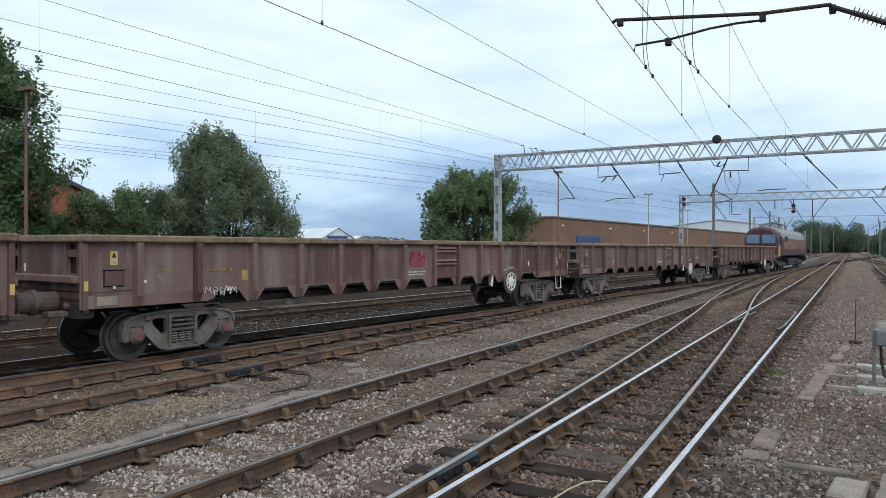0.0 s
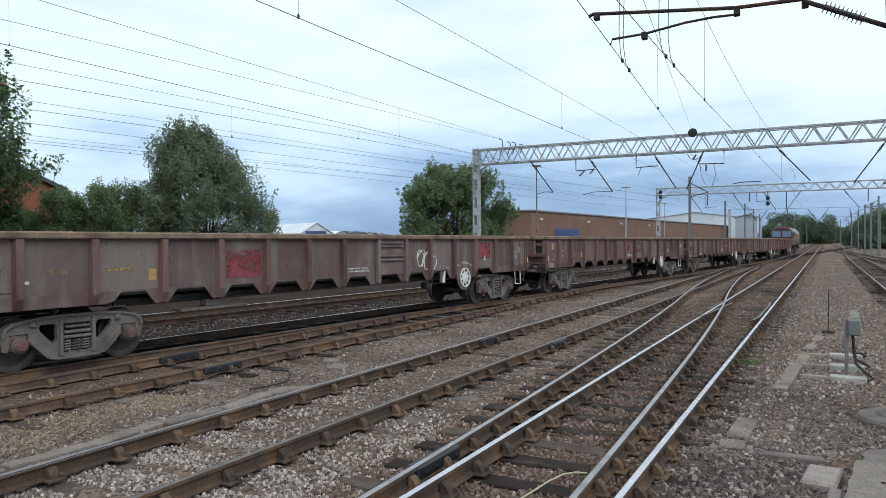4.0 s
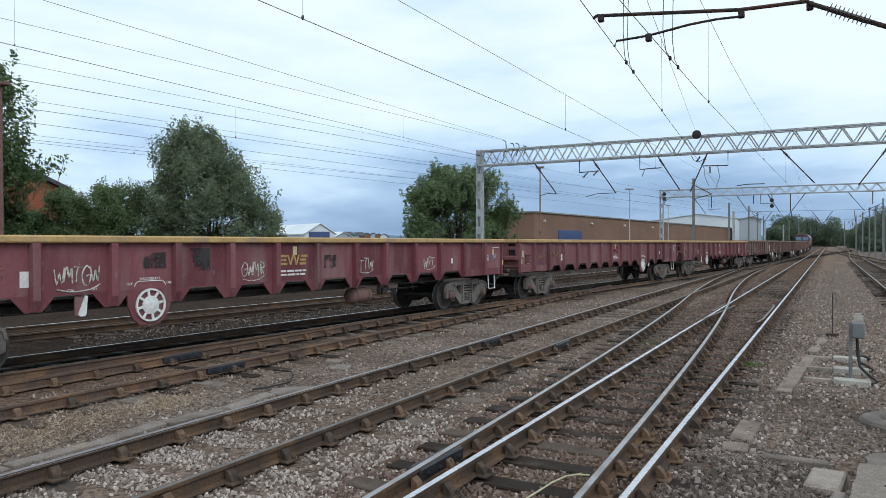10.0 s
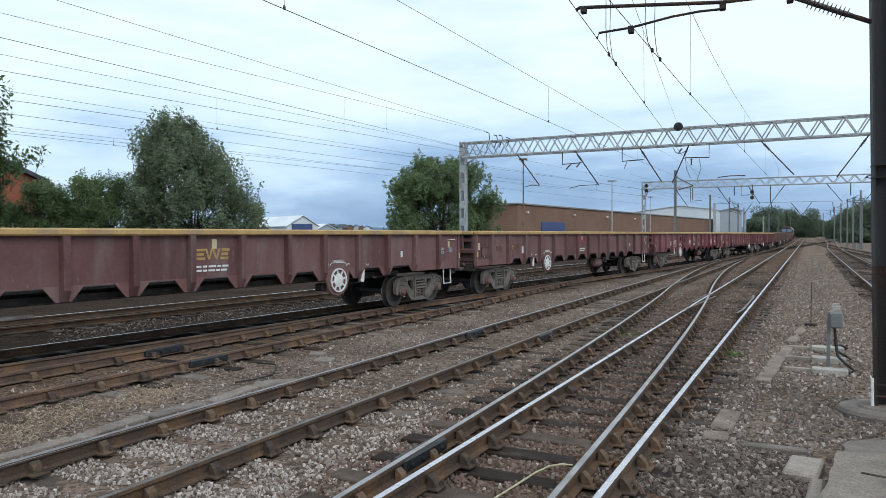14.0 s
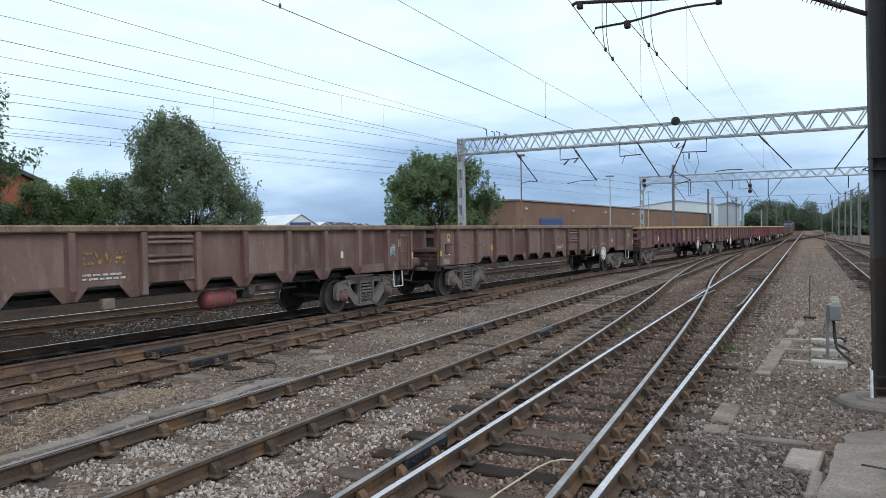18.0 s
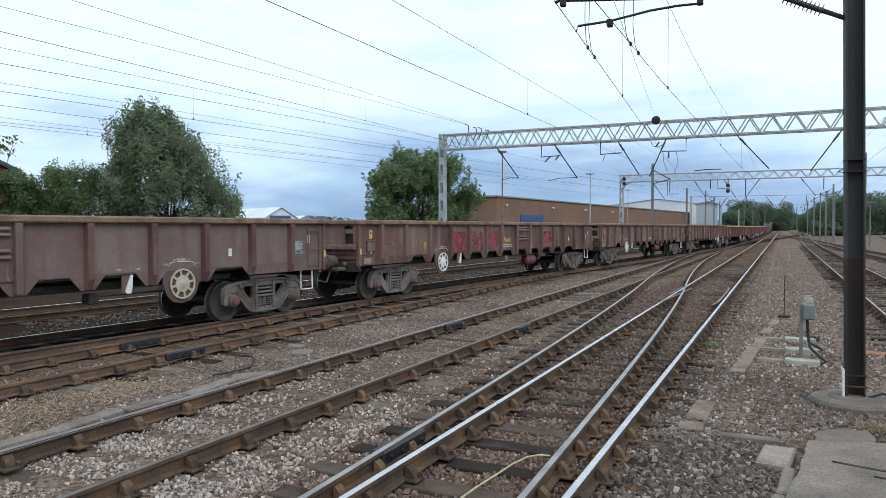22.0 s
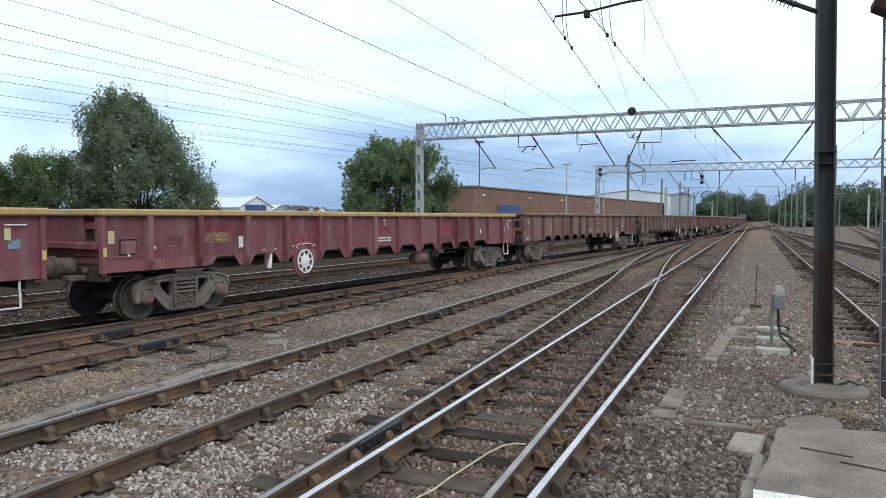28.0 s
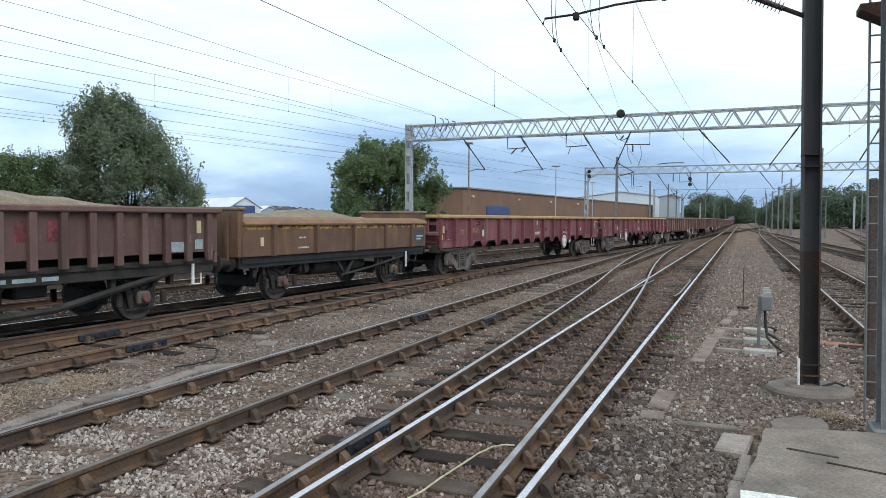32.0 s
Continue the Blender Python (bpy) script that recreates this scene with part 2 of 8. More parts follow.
M = {
    "rail_side": surf("rail_side", (0.060, 0.040, 0.030), (0.102, 0.062, 0.042), 2.5, 0.85, 0.1, 0.3, c3=(0.15, 0.085, 0.045)),
    "rail_rust": surf("rail_rust", (0.150, 0.088, 0.062), (0.098, 0.064, 0.050), 2.2, 0.9, 0.0, 0.3, c3=(0.205, 0.118, 0.066)),
    "rail_top": surf("rail_top", (0.72, 0.70, 0.74), (0.60, 0.58, 0.62), 3, 0.28, 1.0, 0.02, grain=0.1),
    "rail_bright": surf("rail_bright", (0.86, 0.87, 0.90), (0.76, 0.78, 0.82), 3, 0.34, 1.0, 0.02, grain=0.08),
    "rail_mid": surf("rail_mid", (0.44, 0.42, 0.43), (0.32, 0.30, 0.30), 3, 0.38, 0.9, 0.03, grain=0.12),
    "rail_dull": surf("rail_dull", (0.20, 0.18, 0.165), (0.13, 0.11, 0.10), 3, 0.5, 0.6, 0.05, grain=0.15),
    "chair": surf("chair", (0.060, 0.042, 0.032), (0.105, 0.064, 0.040), 8, 0.9, 0.0, 0.3, c3=(0.145, 0.086, 0.05), vary=0.3),
    "timber_grey": surf("timber_grey", (0.118, 0.094, 0.080), (0.178, 0.146, 0.127), 3, 0.95, 0, 0.5, fine=60, c3=(0.22, 0.185, 0.163), vary=0.3, spec=0.15),
    "slab_tan": surf("slab_tan", (0.225, 0.175, 0.148), (0.285, 0.228, 0.195), 3, 0.95, 0, 0.4, fine=50, c3=(0.17, 0.13, 0.108), spec=0.15),
    "timber_oil_shade": surf("timber_oil_shade", (0.018, 0.016, 0.015), (0.035, 0.03, 0.027), 3, 0.9, 0, 0.4, fine=60),
    "timber": surf("timber", (0.040, 0.028, 0.023), (0.076, 0.056, 0.045), 3, 0.95, 0, 0.5, fine=60, c3=(0.112, 0.090, 0.076), vary=0.3, spec=0.2),
    "concrete": surf("concrete", (0.250, 0.206, 0.180), (0.335, 0.282, 0.246), 3, 0.92, 0, 0.35, fine=60, c3=(0.235, 0.197, 0.168)),
    "concrete_dark": surf("concrete_dark", (0.150, 0.120, 0.104), (0.220, 0.180, 0.158), 3, 0.92, 0, 0.35, fine=60, c3=(0.128, 0.108, 0.094)),
    "platform": surf("platform", (0.175, 0.142, 0.119), (0.258, 0.214, 0.182), 2.2, 0.93, 0, 0.5, fine=45, c3=(0.118, 0.099, 0.085), by_object=False),
    "slab_dirty": surf("slab_dirty", (0.182, 0.150, 0.131), (0.246, 0.207, 0.183), 3, 0.95, 0, 0.4, fine=50, c3=(0.128, 0.103, 0.089)),
    "pale_concrete": surf("pale_concrete", (0.437, 0.408, 0.370), (0.336, 0.312, 0.277), 4, 0.9, 0, 0.3, fine=60, c3=(0.30, 0.29, 0.26)),
    "steel_dull": surf("steel_dull", (0.155, 0.16, 0.16), (0.20, 0.205, 0.205), 4, 0.65, 0.1, 0.1, grain=0.15),
    "draw_dirt": surf("draw_dirt", (0.105, 0.078, 0.068), (0.16, 0.118, 0.104), 4, 0.85, 0, 0.3, c3=(0.07, 0.055, 0.048)),
    "cream_plate": surf("cream_plate", (0.62, 0.54, 0.34), (0.55, 0.46, 0.26), 8, 0.7, 0, 0.05, grain=0.12),
    "faded_panel": surf("faded_panel", (0.34, 0.28, 0.23), (0.25, 0.19, 0.16), 9, 0.85, 0, 0.1, grain=0.2),
    "white_edge": surf("white_edge", (0.75, 0.74, 0.70), (0.60, 0.58, 0.54), 6, 0.8, 0, 0.2),
    "cream_wheel": surf("cream_wheel", (0.50, 0.46, 0.36), (0.42, 0.37, 0.29), 8, 0.75, 0, 0.05, grain=0.12),
    "teal_panel": worn("teal_panel", (0.17, 0.25, 0.30), (0.24, 0.30, 0.33), 0.62, 8.0),
    "tar": surf("tar", (0.012, 0.013, 0.018), (0.03, 0.03, 0.035), 8, 0.5, 0, 0.3),
    "steel_grey": surf("steel_grey", (0.36, 0.38, 0.40), (0.47, 0.49, 0.51), 2, 0.6, 0.2, 0.08, grain=0.12, c3=(0.26, 0.26, 0.25), streak=1),
    "mast_dark": surf("mast_dark", (0.036, 0.029, 0.028), (0.050, 0.042, 0.040), 1.2, 0.8, 0.0, 0.15, c3=(0.095, 0.046, 0.030), streak=1, spec=0.2),
    "wire": surf("wire", (0.06, 0.07, 0.08), (0.11, 0.11, 0.12), 2, 0.6, 0.3, 0.0),
    "insulator": surf("insulator", (0.045, 0.035, 0.035), (0.075, 0.05, 0.048), 6, 0.35, 0, 0.0),
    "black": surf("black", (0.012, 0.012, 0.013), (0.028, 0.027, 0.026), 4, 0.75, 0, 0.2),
    "box_brown": surf("box_brown", (0.085, 0.066, 0.058), (0.115, 0.093, 0.082), 3, 0.85, 0, 0.15, c3=(0.10, 0.055, 0.04)),
    "mast_blue": surf("mast_blue", (0.031, 0.030, 0.033), (0.043, 0.041, 0.044), 1.2, 0.7, 0.0, 0.1, streak=1, grain=0.15),
    "under": surf("under", (0.022, 0.020, 0.018), (0.05, 0.043, 0.037), 3, 0.9, 0, 0.3),
    "bogie": surf("bogie", (0.135, 0.116, 0.105), (0.190, 0.168, 0.152), 2.2, 0.85, 0.0, 0.15, fine=22, grain=0.2, c3=(0.085, 0.064, 0.053)),
    "wheel": surf("wheel", (0.062, 0.052, 0.047), (0.095, 0.082, 0.075), 4, 0.6, 0.2, 0.12),
    "tread": surf("tread", (0.45, 0.45, 0.46), (0.33, 0.33, 0.34), 4, 0.35, 0.9, 0.0),
    "axlebox": surf("axlebox", (0.20, 0.10, 0.085), (0.14, 0.085, 0.075), 6, 0.8, 0, 0.2),
    "axle_cap": surf("axle_cap", (0.20, 0.075, 0.072), (0.145, 0.065, 0.062), 6, 0.7, 0, 0.2, c3=(0.14, 0.09, 0.08)),
    "red_tank": surf("red_tank", (0.235, 0.05, 0.055), (0.165, 0.045, 0.048), 3, 0.6, 0, 0.1, grain=0.15, c3=(0.13, 0.07, 0.065)),
    "white_paint": surf("white_paint", (0.80, 0.80, 0.78), (0.66, 0.65, 0.62), 8, 0.6, 0, 0.05, grain=0.1),
    "yellow_plate": surf("yellow_plate", (0.62, 0.46, 0.15), (0.52, 0.37, 0.13), 8, 0.6, 0, 0.05, grain=0.12),
    "gold_faded": worn("gold_faded", (0.40, 0.25, 0.09), (0.30, 0.18, 0.08), 0.53, 7.0),
    "gold_paint": surf("gold_paint", (0.52, 0.33, 0.10), (0.40, 0.25, 0.10), 8, 0.7, 0, 0.05),
    "grey_plate": surf("grey_plate", (0.40, 0.46, 0.48), (0.30, 0.34, 0.37), 8, 0.7, 0, 0.05),
    "pink_patch": worn("pink_patch", (0.30, 0.055, 0.075), (0.21, 0.055, 0.065), 0.56, 2.2),
    "black_tag": worn("black_tag", (0.035, 0.03, 0.032), (0.06, 0.045, 0.047), 0.50, 1.6),
    "faded_white": worn("faded_white", (0.62, 0.60, 0.56), (0.48, 0.45, 0.41), 0.60, 9.0),
    "tan_box": surf("tan_box", (0.24, 0.185, 0.14), (0.16, 0.12, 0.095), 5, 0.85, 0, 0.1),
    "rim_yellow": surf("rim_yellow", (0.52, 0.345, 0.14), (0.42, 0.265, 0.115), 2.2, 0.75, 0, 0.1, fine=16, grain=0.12, c3=(0.36, 0.25, 0.16)),
    "rim_tan": surf("rim_tan", (0.181, 0.122, 0.086), (0.258, 0.176, 0.120), 3, 0.85, 0, 0.25, c3=(0.129, 0.076, 0.056)),
    "rust_orange": surf("rust_orange", (0.108, 0.066, 0.048), (0.158, 0.088, 0.055), 1.3, 0.85, 0, 0.2, fine=24, grain=0.18, c3=(0.20, 0.108, 0.055), streak=1),
    "rust_lip": surf("rust_lip", (0.235, 0.130, 0.075), (0.185, 0.100, 0.060), 1.5, 0.9, 0, 0.2, fine=24, grain=0.15, c3=(0.27, 0.165, 0.095)),
    "band_yellow": worn("band_yellow", (0.47, 0.29, 0.09), (0.36, 0.21, 0.08), 0.55, 3.0),
    "sand": surf("sand", (0.185, 0.145, 0.105), (0.255, 0.205, 0.150), 2, 0.98, 0, 0.5, fine=25),
    "glass_cab": surf("glass_cab", (0.13, 0.20, 0.30), (0.16, 0.24, 0.34), 2, 0.12, 0, 0.0),
    "loco_maroon": surf("loco_maroon", (0.080, 0.026, 0.034), (0.062, 0.024, 0.031), 2, 0.55, 0, 0.05),
    "loco_gold": surf("loco_gold", (0.46, 0.32, 0.09), (0.38, 0.26, 0.09), 2, 0.5, 0, 0.05),
    "loco_band": surf("loco_band", (0.25, 0.155, 0.075), (0.16, 0.085, 0.055), 1.2, 0.7, 0, 0.05, c3=(0.11, 0.04, 0.045)),
    "loco_roof": surf("loco_roof", (0.30, 0.30, 0.30), (0.22, 0.22, 0.22), 2, 0.7, 0, 0.1),
    "bark": surf("bark", (0.09, 0.07, 0.05), (0.14, 0.11, 0.085), 6, 0.95, 0, 0.5),
    "leaf_a": pieces("leaf_a", ((0.138, 0.174, 0.105), (0.186, 0.232, 0.142), (0.245, 0.290, 0.185)), 0.7, thin=0.5, gloss=0.25),
    "leaf_b": pieces("leaf_b", ((0.074, 0.118, 0.050), (0.120, 0.186, 0.079), (0.180, 0.248, 0.114)), 0.65, thin=0.5, gloss=0.3),
    "leaf_c": pieces("leaf_c", ((0.122, 0.172, 0.080), (0.174, 0.238, 0.112), (0.226, 0.294, 0.148)), 0.65, thin=0.5, gloss=0.3),
    # leaves of the far woods, paled and greyed to carry the haze
    "leaf_hazed": pieces("leaf_hazed", ((0.125, 0.165, 0.115), (0.140, 0.182, 0.125), (0.160, 0.202, 0.138)), 0.95, thin=0.3, gloss=0.06),
    "straw": pieces("straw", ((0.38, 0.29, 0.21), (0.45, 0.37, 0.27), (0.22, 0.13, 0.085)), 0.9),
    "weed": pieces("weed", ((0.06, 0.12, 0.03), (0.10, 0.16, 0.04)), 0.8),
    "stone_grey": pieces("stone_grey", ((0.105, 0.081, 0.069), (0.194, 0.155, 0.133), (0.279, 0.227, 0.200), (0.148, 0.115, 0.098), (0.237, 0.190, 0.166), (0.526, 0.453, 0.414)), 0.95),
    "stone_white": pieces("stone_white", ((0.210, 0.170, 0.150), (0.379, 0.322, 0.292), (0.557, 0.487, 0.446), (0.136, 0.109, 0.095)), 0.95),
    "stone_brown": pieces("stone_brown", ((0.095, 0.061, 0.049), (0.161, 0.108, 0.089), (0.244, 0.176, 0.152), (0.111, 0.074, 0.059)), 0.95),
    "stone_dark": pieces("stone_dark", ((0.062, 0.048, 0.042), (0.121, 0.096, 0.084), (0.179, 0.145, 0.128), (0.084, 0.065, 0.055), (0.136, 0.109, 0.095), (0.379, 0.322, 0.290)), 0.95),
    "brick_wall": surf("brick_wall", (0.190, 0.108, 0.073), (0.232, 0.134, 0.091), 0.25, 0.9, 0, 0.15, fine=8, grain=0.15),
    "red_brick": surf("red_brick", (0.33, 0.11, 0.06), (0.27, 0.095, 0.055), 0.8, 0.9, 0, 0.2, fine=10),
    "slate": surf("slate", (0.045, 0.05, 0.065), (0.075, 0.08, 0.10), 1, 0.7, 0, 0.15, fine=8),
    "white_clad": surf("white_clad", (0.72, 0.75, 0.78), (0.62, 0.66, 0.70), 0.1, 0.6, 0, 0.02, fine=3, grain=0.05),
    "grey_clad": surf("grey_clad", (0.42, 0.46, 0.50), (0.36, 0.40, 0.44), 0.1, 0.6, 0, 0.02, fine=3, grain=0.06),
    "roof_grey": surf("roof_grey", (0.20, 0.19, 0.18), (0.26, 0.25, 0.235), 0.2, 0.8, 0, 0.05, fine=4),
    "blue_door": surf("blue_door", (0.045, 0.075, 0.19), (0.06, 0.09, 0.22), 1, 0.5, 0, 0.05, grain=0.1),
    "hill_hazed": surf("hill_hazed", (0.14, 0.21, 0.30), (0.18, 0.25, 0.33), 0.002, 1.0, 0, 0, grain=0.02, fine=0.05),
    "orange_line": surf("orange_line", (0.46, 0.20, 0.13), (0.36, 0.17, 0.12), 4, 0.8),
    "yellow_cable": surf("yellow_cable", (0.50, 0.46, 0.30), (0.38, 0.34, 0.22), 6, 0.7),
    "sign_white": surf("sign_white", (0.75, 0.76, 0.75), (0.66, 0.67, 0.66), 5, 0.6, 0, 0.02, grain=0.06),
}


def body_mat(name, c1, c2, c3):
    return surf(name, c1, c2, 1.1, 0.72, 0.0, 0.15, fine=14, c3=c3, streak=1, spread=0.17, grain=0.10, scuff=tuple(0.55 * c + 0.17 for c in c3), vary=0.14)


# weathered freight brown in several states, and maroon
M["brown_a"] = body_mat("brown_a", (0.116, 0.056, 0.046), (0.168, 0.104, 0.090), (0.212, 0.158, 0.140))
M["brown_b"] = body_mat("brown_b", (0.120, 0.062, 0.050), (0.178, 0.108, 0.090), (0.212, 0.150, 0.128))
M["brown_c"] = body_mat("brown_c", (0.156, 0.070, 0.055), (0.205, 0.112, 0.090), (0.200, 0.140, 0.116))
M["grey_brown"] = body_mat("grey_brown", (0.134, 0.083, 0.072), (0.194, 0.142, 0.128), (0.156, 0.095, 0.082))
M["olive_brown"] = body_mat("olive_brown", (0.132, 0.078, 0.070), (0.172, 0.134, 0.116), (0.205, 0.170, 0.146))
M["rib_maroon"] = body_mat("rib_maroon", (0.094, 0.050, 0.044), (0.132, 0.073, 0.062), (0.150, 0.095, 0.077))
M["rib_red"] = body_mat("rib_red", (0.112, 0.055, 0.049), (0.156, 0.086, 0.075), (0.192, 0.130, 0.113))
M["maroon_a"] = body_mat("maroon_a", (0.152, 0.038, 0.049), (0.202, 0.066, 0.076), (0.214, 0.116, 0.116))
M["maroon_c"] = body_mat("maroon_c", (0.118, 0.050, 0.050), (0.164, 0.080, 0.077), (0.182, 0.116, 0.109))
M["maroon_b"] = body_mat("maroon_b", (0.146, 0.045, 0.054), (0.196, 0.076, 0.083), (0.205, 0.120, 0.118))


# ---- mesh helpers ----
class Geo:
    """Collects boxes, prisms, tubes and lathed rings into one mesh."""

    def __init__(self):
        self.v, self.f = [], []

    def add(self, verts, faces):
        k = len(self.v)
        self.v += [tuple(p) for p in verts]
        self.f += [tuple(i + k for i in f) for f in faces]
        return self

    def box(self, x0, x1, y0, y1, z0, z1, bevel=0.0):
        if bevel <= 0:
            v = [(x, y, z) for z in (z0, z1) for y in (y0, y1) for x in (x0, x1)]
            return self.add(v, [(0, 2, 3, 1), (4, 5, 7, 6), (0, 1, 5, 4), (1, 3, 7, 5), (3, 2, 6, 7), (2, 0, 4, 6)])
        b = bevel
        rings = []
        for z, k in ((z0, b), (z0 + b, 0), (z1 - b, 0), (z1, b)):
            xa, xb, ya, yb = x0 + k, x1 - k, y0 + k, y1 - k
            c = b if k == 0 else b * 0.4
            rings.append([(xa + c, ya, z), (xb - c, ya, z), (xb, ya + c, z), (xb, yb - c, z), (xb - c, yb, z), (xa + c, yb, z), (xa, yb - c, z), (xa, ya + c, z)])
        return self.loft(rings)

    def loft(self, rings, closed=True, caps=True):
        k, n = len(self.v), len(rings[0])
        for r in rings:
            self.v += [tuple(p) for p in r]
        for i in range(len(rings) - 1):
            for j in range(n if closed else n - 1):
                a, b = k + i * n + j, k + i * n + (j + 1) % n
                self.f.append((a, b, b + n, a + n))
        if caps:
            self.f.append(tuple(k + j for j in reversed(range(n))))
            self.f.append(tuple(k + (len(rings) - 1) * n + j for j in range(n)))
        return self

    def prism(self, outline, axis, a, b):
        """Extrude a 2D outline along an axis from a to b: x -> (y, z), y -> (x, z), z -> (x, y)."""
        put = {"x": lambda p, q: (q, p[0], p[1]), "y": lambda p, q: (p[0], q, p[1]), "z": lambda p, q: (p[0], p[1], q)}[axis]
        return self.loft([[put(p, a) for p in outline], [put(p, b) for p in outline]])

    def tube(self, pts, r, n=8, r2=None):
        pts = [Vector(p) for p in pts]
        rings = []
        for i, p in enumerate(pts):
            d = (pts[min(i + 1, len(pts) - 1)] - pts[max(i - 1, 0)]).normalized()
            s = d.cross(Vector((0, 0, 1)) if abs(d.z) < 0.9 else Vector((1, 0, 0))).normalized()
            u = s.cross(d)
            rad = r if r2 is None else r + (r2 - r) * i / (len(pts) - 1)
            rings.append([p + s * (rad * math.cos(2 * math.pi * j / n)) + u * (rad * math.sin(2 * math.pi * j / n)) for j in range(n)])
        return self.loft(rings)

    def lathe(self, profile, axis, c, n=24):
        """Spin (radius, along) pairs about an axis through c."""
        rings = []
        for r, a in profile:
            ring = []
            for j in range(n):
                s, t = r * math.cos(2 * math.pi * j / n), r * math.sin(2 * math.pi * j / n)
                ring.append({"x": (c[0] + a, c[1] + s, c[2] + t), "y": (c[0] + s, c[1] + a, c[2] + t), "z": (c[0] + s, c[1] + t, c[2] + a)}[axis])
            rings.append(ring)
        return self.loft(rings)

    def mesh(self, name, material, smooth=False):
        me = bpy.data.meshes.new(name)
        me.from_pydata(self.v, [], self.f)
        if material:
            me.materials.append(material)
        if smooth:
            me.polygons.foreach_set("use_smooth", [True] * len(me.polygons))
        me.update()
        bm = bmesh.new()
        bm.from_mesh(me)
        bmesh.ops.recalc_face_normals(bm, faces=bm.faces)
        bm.to_mesh(me)
        bm.free()
        return me


def part(name, geo, material, parent, label="", smooth=False, at=None):
    """One mesh object under a thing or a part. geo: a Geo, or a mesh to share."""
    me = geo if isinstance(geo, bpy.types.Mesh) else geo.mesh(name, M[material], smooth)
    ob = new(name, me)
    ob.parent = parent
    if at is not None:
        ob.matrix_basis = at
    if label:
        ob["label"] = label
    return ob


def thing(name, label, category, group="", kind="", at=None, geo=None, material=None, smooth=False):
    ob = new(name, geo.mesh(name, M[material], smooth) if geo else None)
    if at is not None:
        ob.matrix_basis = at
    return tagged(ob, label, category, group, kind)


def loose(name, verts, faces, material):
    """A mesh from arrays of vertices and equal-sized faces."""
    me = bpy.data.meshes.new(name)
    nf, k = faces.shape
    me.vertices.add(len(verts))
    me.vertices.foreach_set("co", verts.astype(np.float32).ravel())
    me.loops.add(nf * k)
    me.loops.foreach_set("vertex_index", faces.astype(np.int32).ravel())
    me.polygons.add(nf)
    me.polygons.foreach_set("loop_start", np.arange(0, nf * k, k, dtype=np.int32))
    me.polygons.foreach_set("use_smooth", np.zeros(nf, dtype=bool))
    me.update(calc_edges=True)
    me.materials.append(M[material])
    return me


# ---- lines of the tracks ----
SLOPE = 0.0785   # the freight line closes on the main line
Y_BEND, BEND = 55.0, 68.0


def freight_x(y):
    """Centre of the freight line at y."""
    x = -12.60 + SLOPE * min(y, Y_BEND)
    if y > Y_BEND:
        d = min(y - Y_BEND, BEND)
        x += SLOPE * d - SLOPE * d * d / (2 * BEND)
    u = min(max((y - 16.0) / 42.0, 0.0), 1.0)
    return x + 0.66 * u * u * (3 - 2 * u)


def turnout_gap(y):
    """How far the diverging rails have left the main line's rails."""
    y0 = -10.3
    if y < y0:
        return 0.0
    if y < 25:
        return (0.52 + 0.0337 * (y - 4.1)) ** 2
    d = min(y - 25, 34)
    return 1.504 + 0.0917 * d - 0.0917 * d * d / 68


RAIL = [(-0.035, 0), (0.035, 0), (0.036, -0.03), (0.010, -0.045), (0.009, -0.125), (0.065, -0.142), (0.065, -0.153),
        (-0.065, -0.153), (-0.065, -0.142), (-0.009, -0.125), (-0.010, -0.045), (-0.036, -0.03)]


def rail(parent, line, side_mat, top_mat, y0, y1, steps=1, width=0.058, wrap=False):
    """A rail along x = line(y), with its polished running band."""
    ys = np.linspace(y0, y1, steps + 1)
    g = Geo().loft([[(line(y) + p, y, q) for p, q in RAIL] for y in ys])
    r = part("rail", g, side_mat, parent)
    if top_mat:
        h = width / 2
        drop = -0.012 if wrap else 0.0
        g = Geo().loft([[(line(y) - h, y, drop), (line(y) + h, y, drop), (line(y) + h * (0.7 if wrap else 0.85), y, 0.003), (line(y) - h * (0.7 if wrap else 0.85), y, 0.003)] for y in ys])
        part("running_band", g, top_mat, r, "polished steel running band")
    return r


def chair_mesh():
    g = Geo()
    g.box(-0.17, 0.17, -0.085, 0.085, -0.162, -0.135, 0.008)
    for s in (-1, 1):
        g.prism([(0.04 * s, -0.135), (0.13 * s, -0.135), (0.10 * s, -0.075), (0.055 * s, -0.035), (0.04 * s, -0.04)], "y", -0.045, 0.045)
        g.lathe([(0.022, 0), (0.022, 0.035), (0.012, 0.045)], "z", (0.145 * s, 0.045 * s, -0.135), 6)
    return g.mesh("chair", M["chair"])


CHAIR = chair_mesh()
SLEEPERS = {}
BEDS = []


def sleeper_mesh(length, material):
    key = (round(length, 1), material)
    if key not in SLEEPERS:
        SLEEPERS[key] = Geo().box(-key[0] / 2, key[0] / 2, -0.125, 0.125, -0.29, -0.162, 0.012).mesh("sleeper", M[material])
    return SLEEPERS[key]


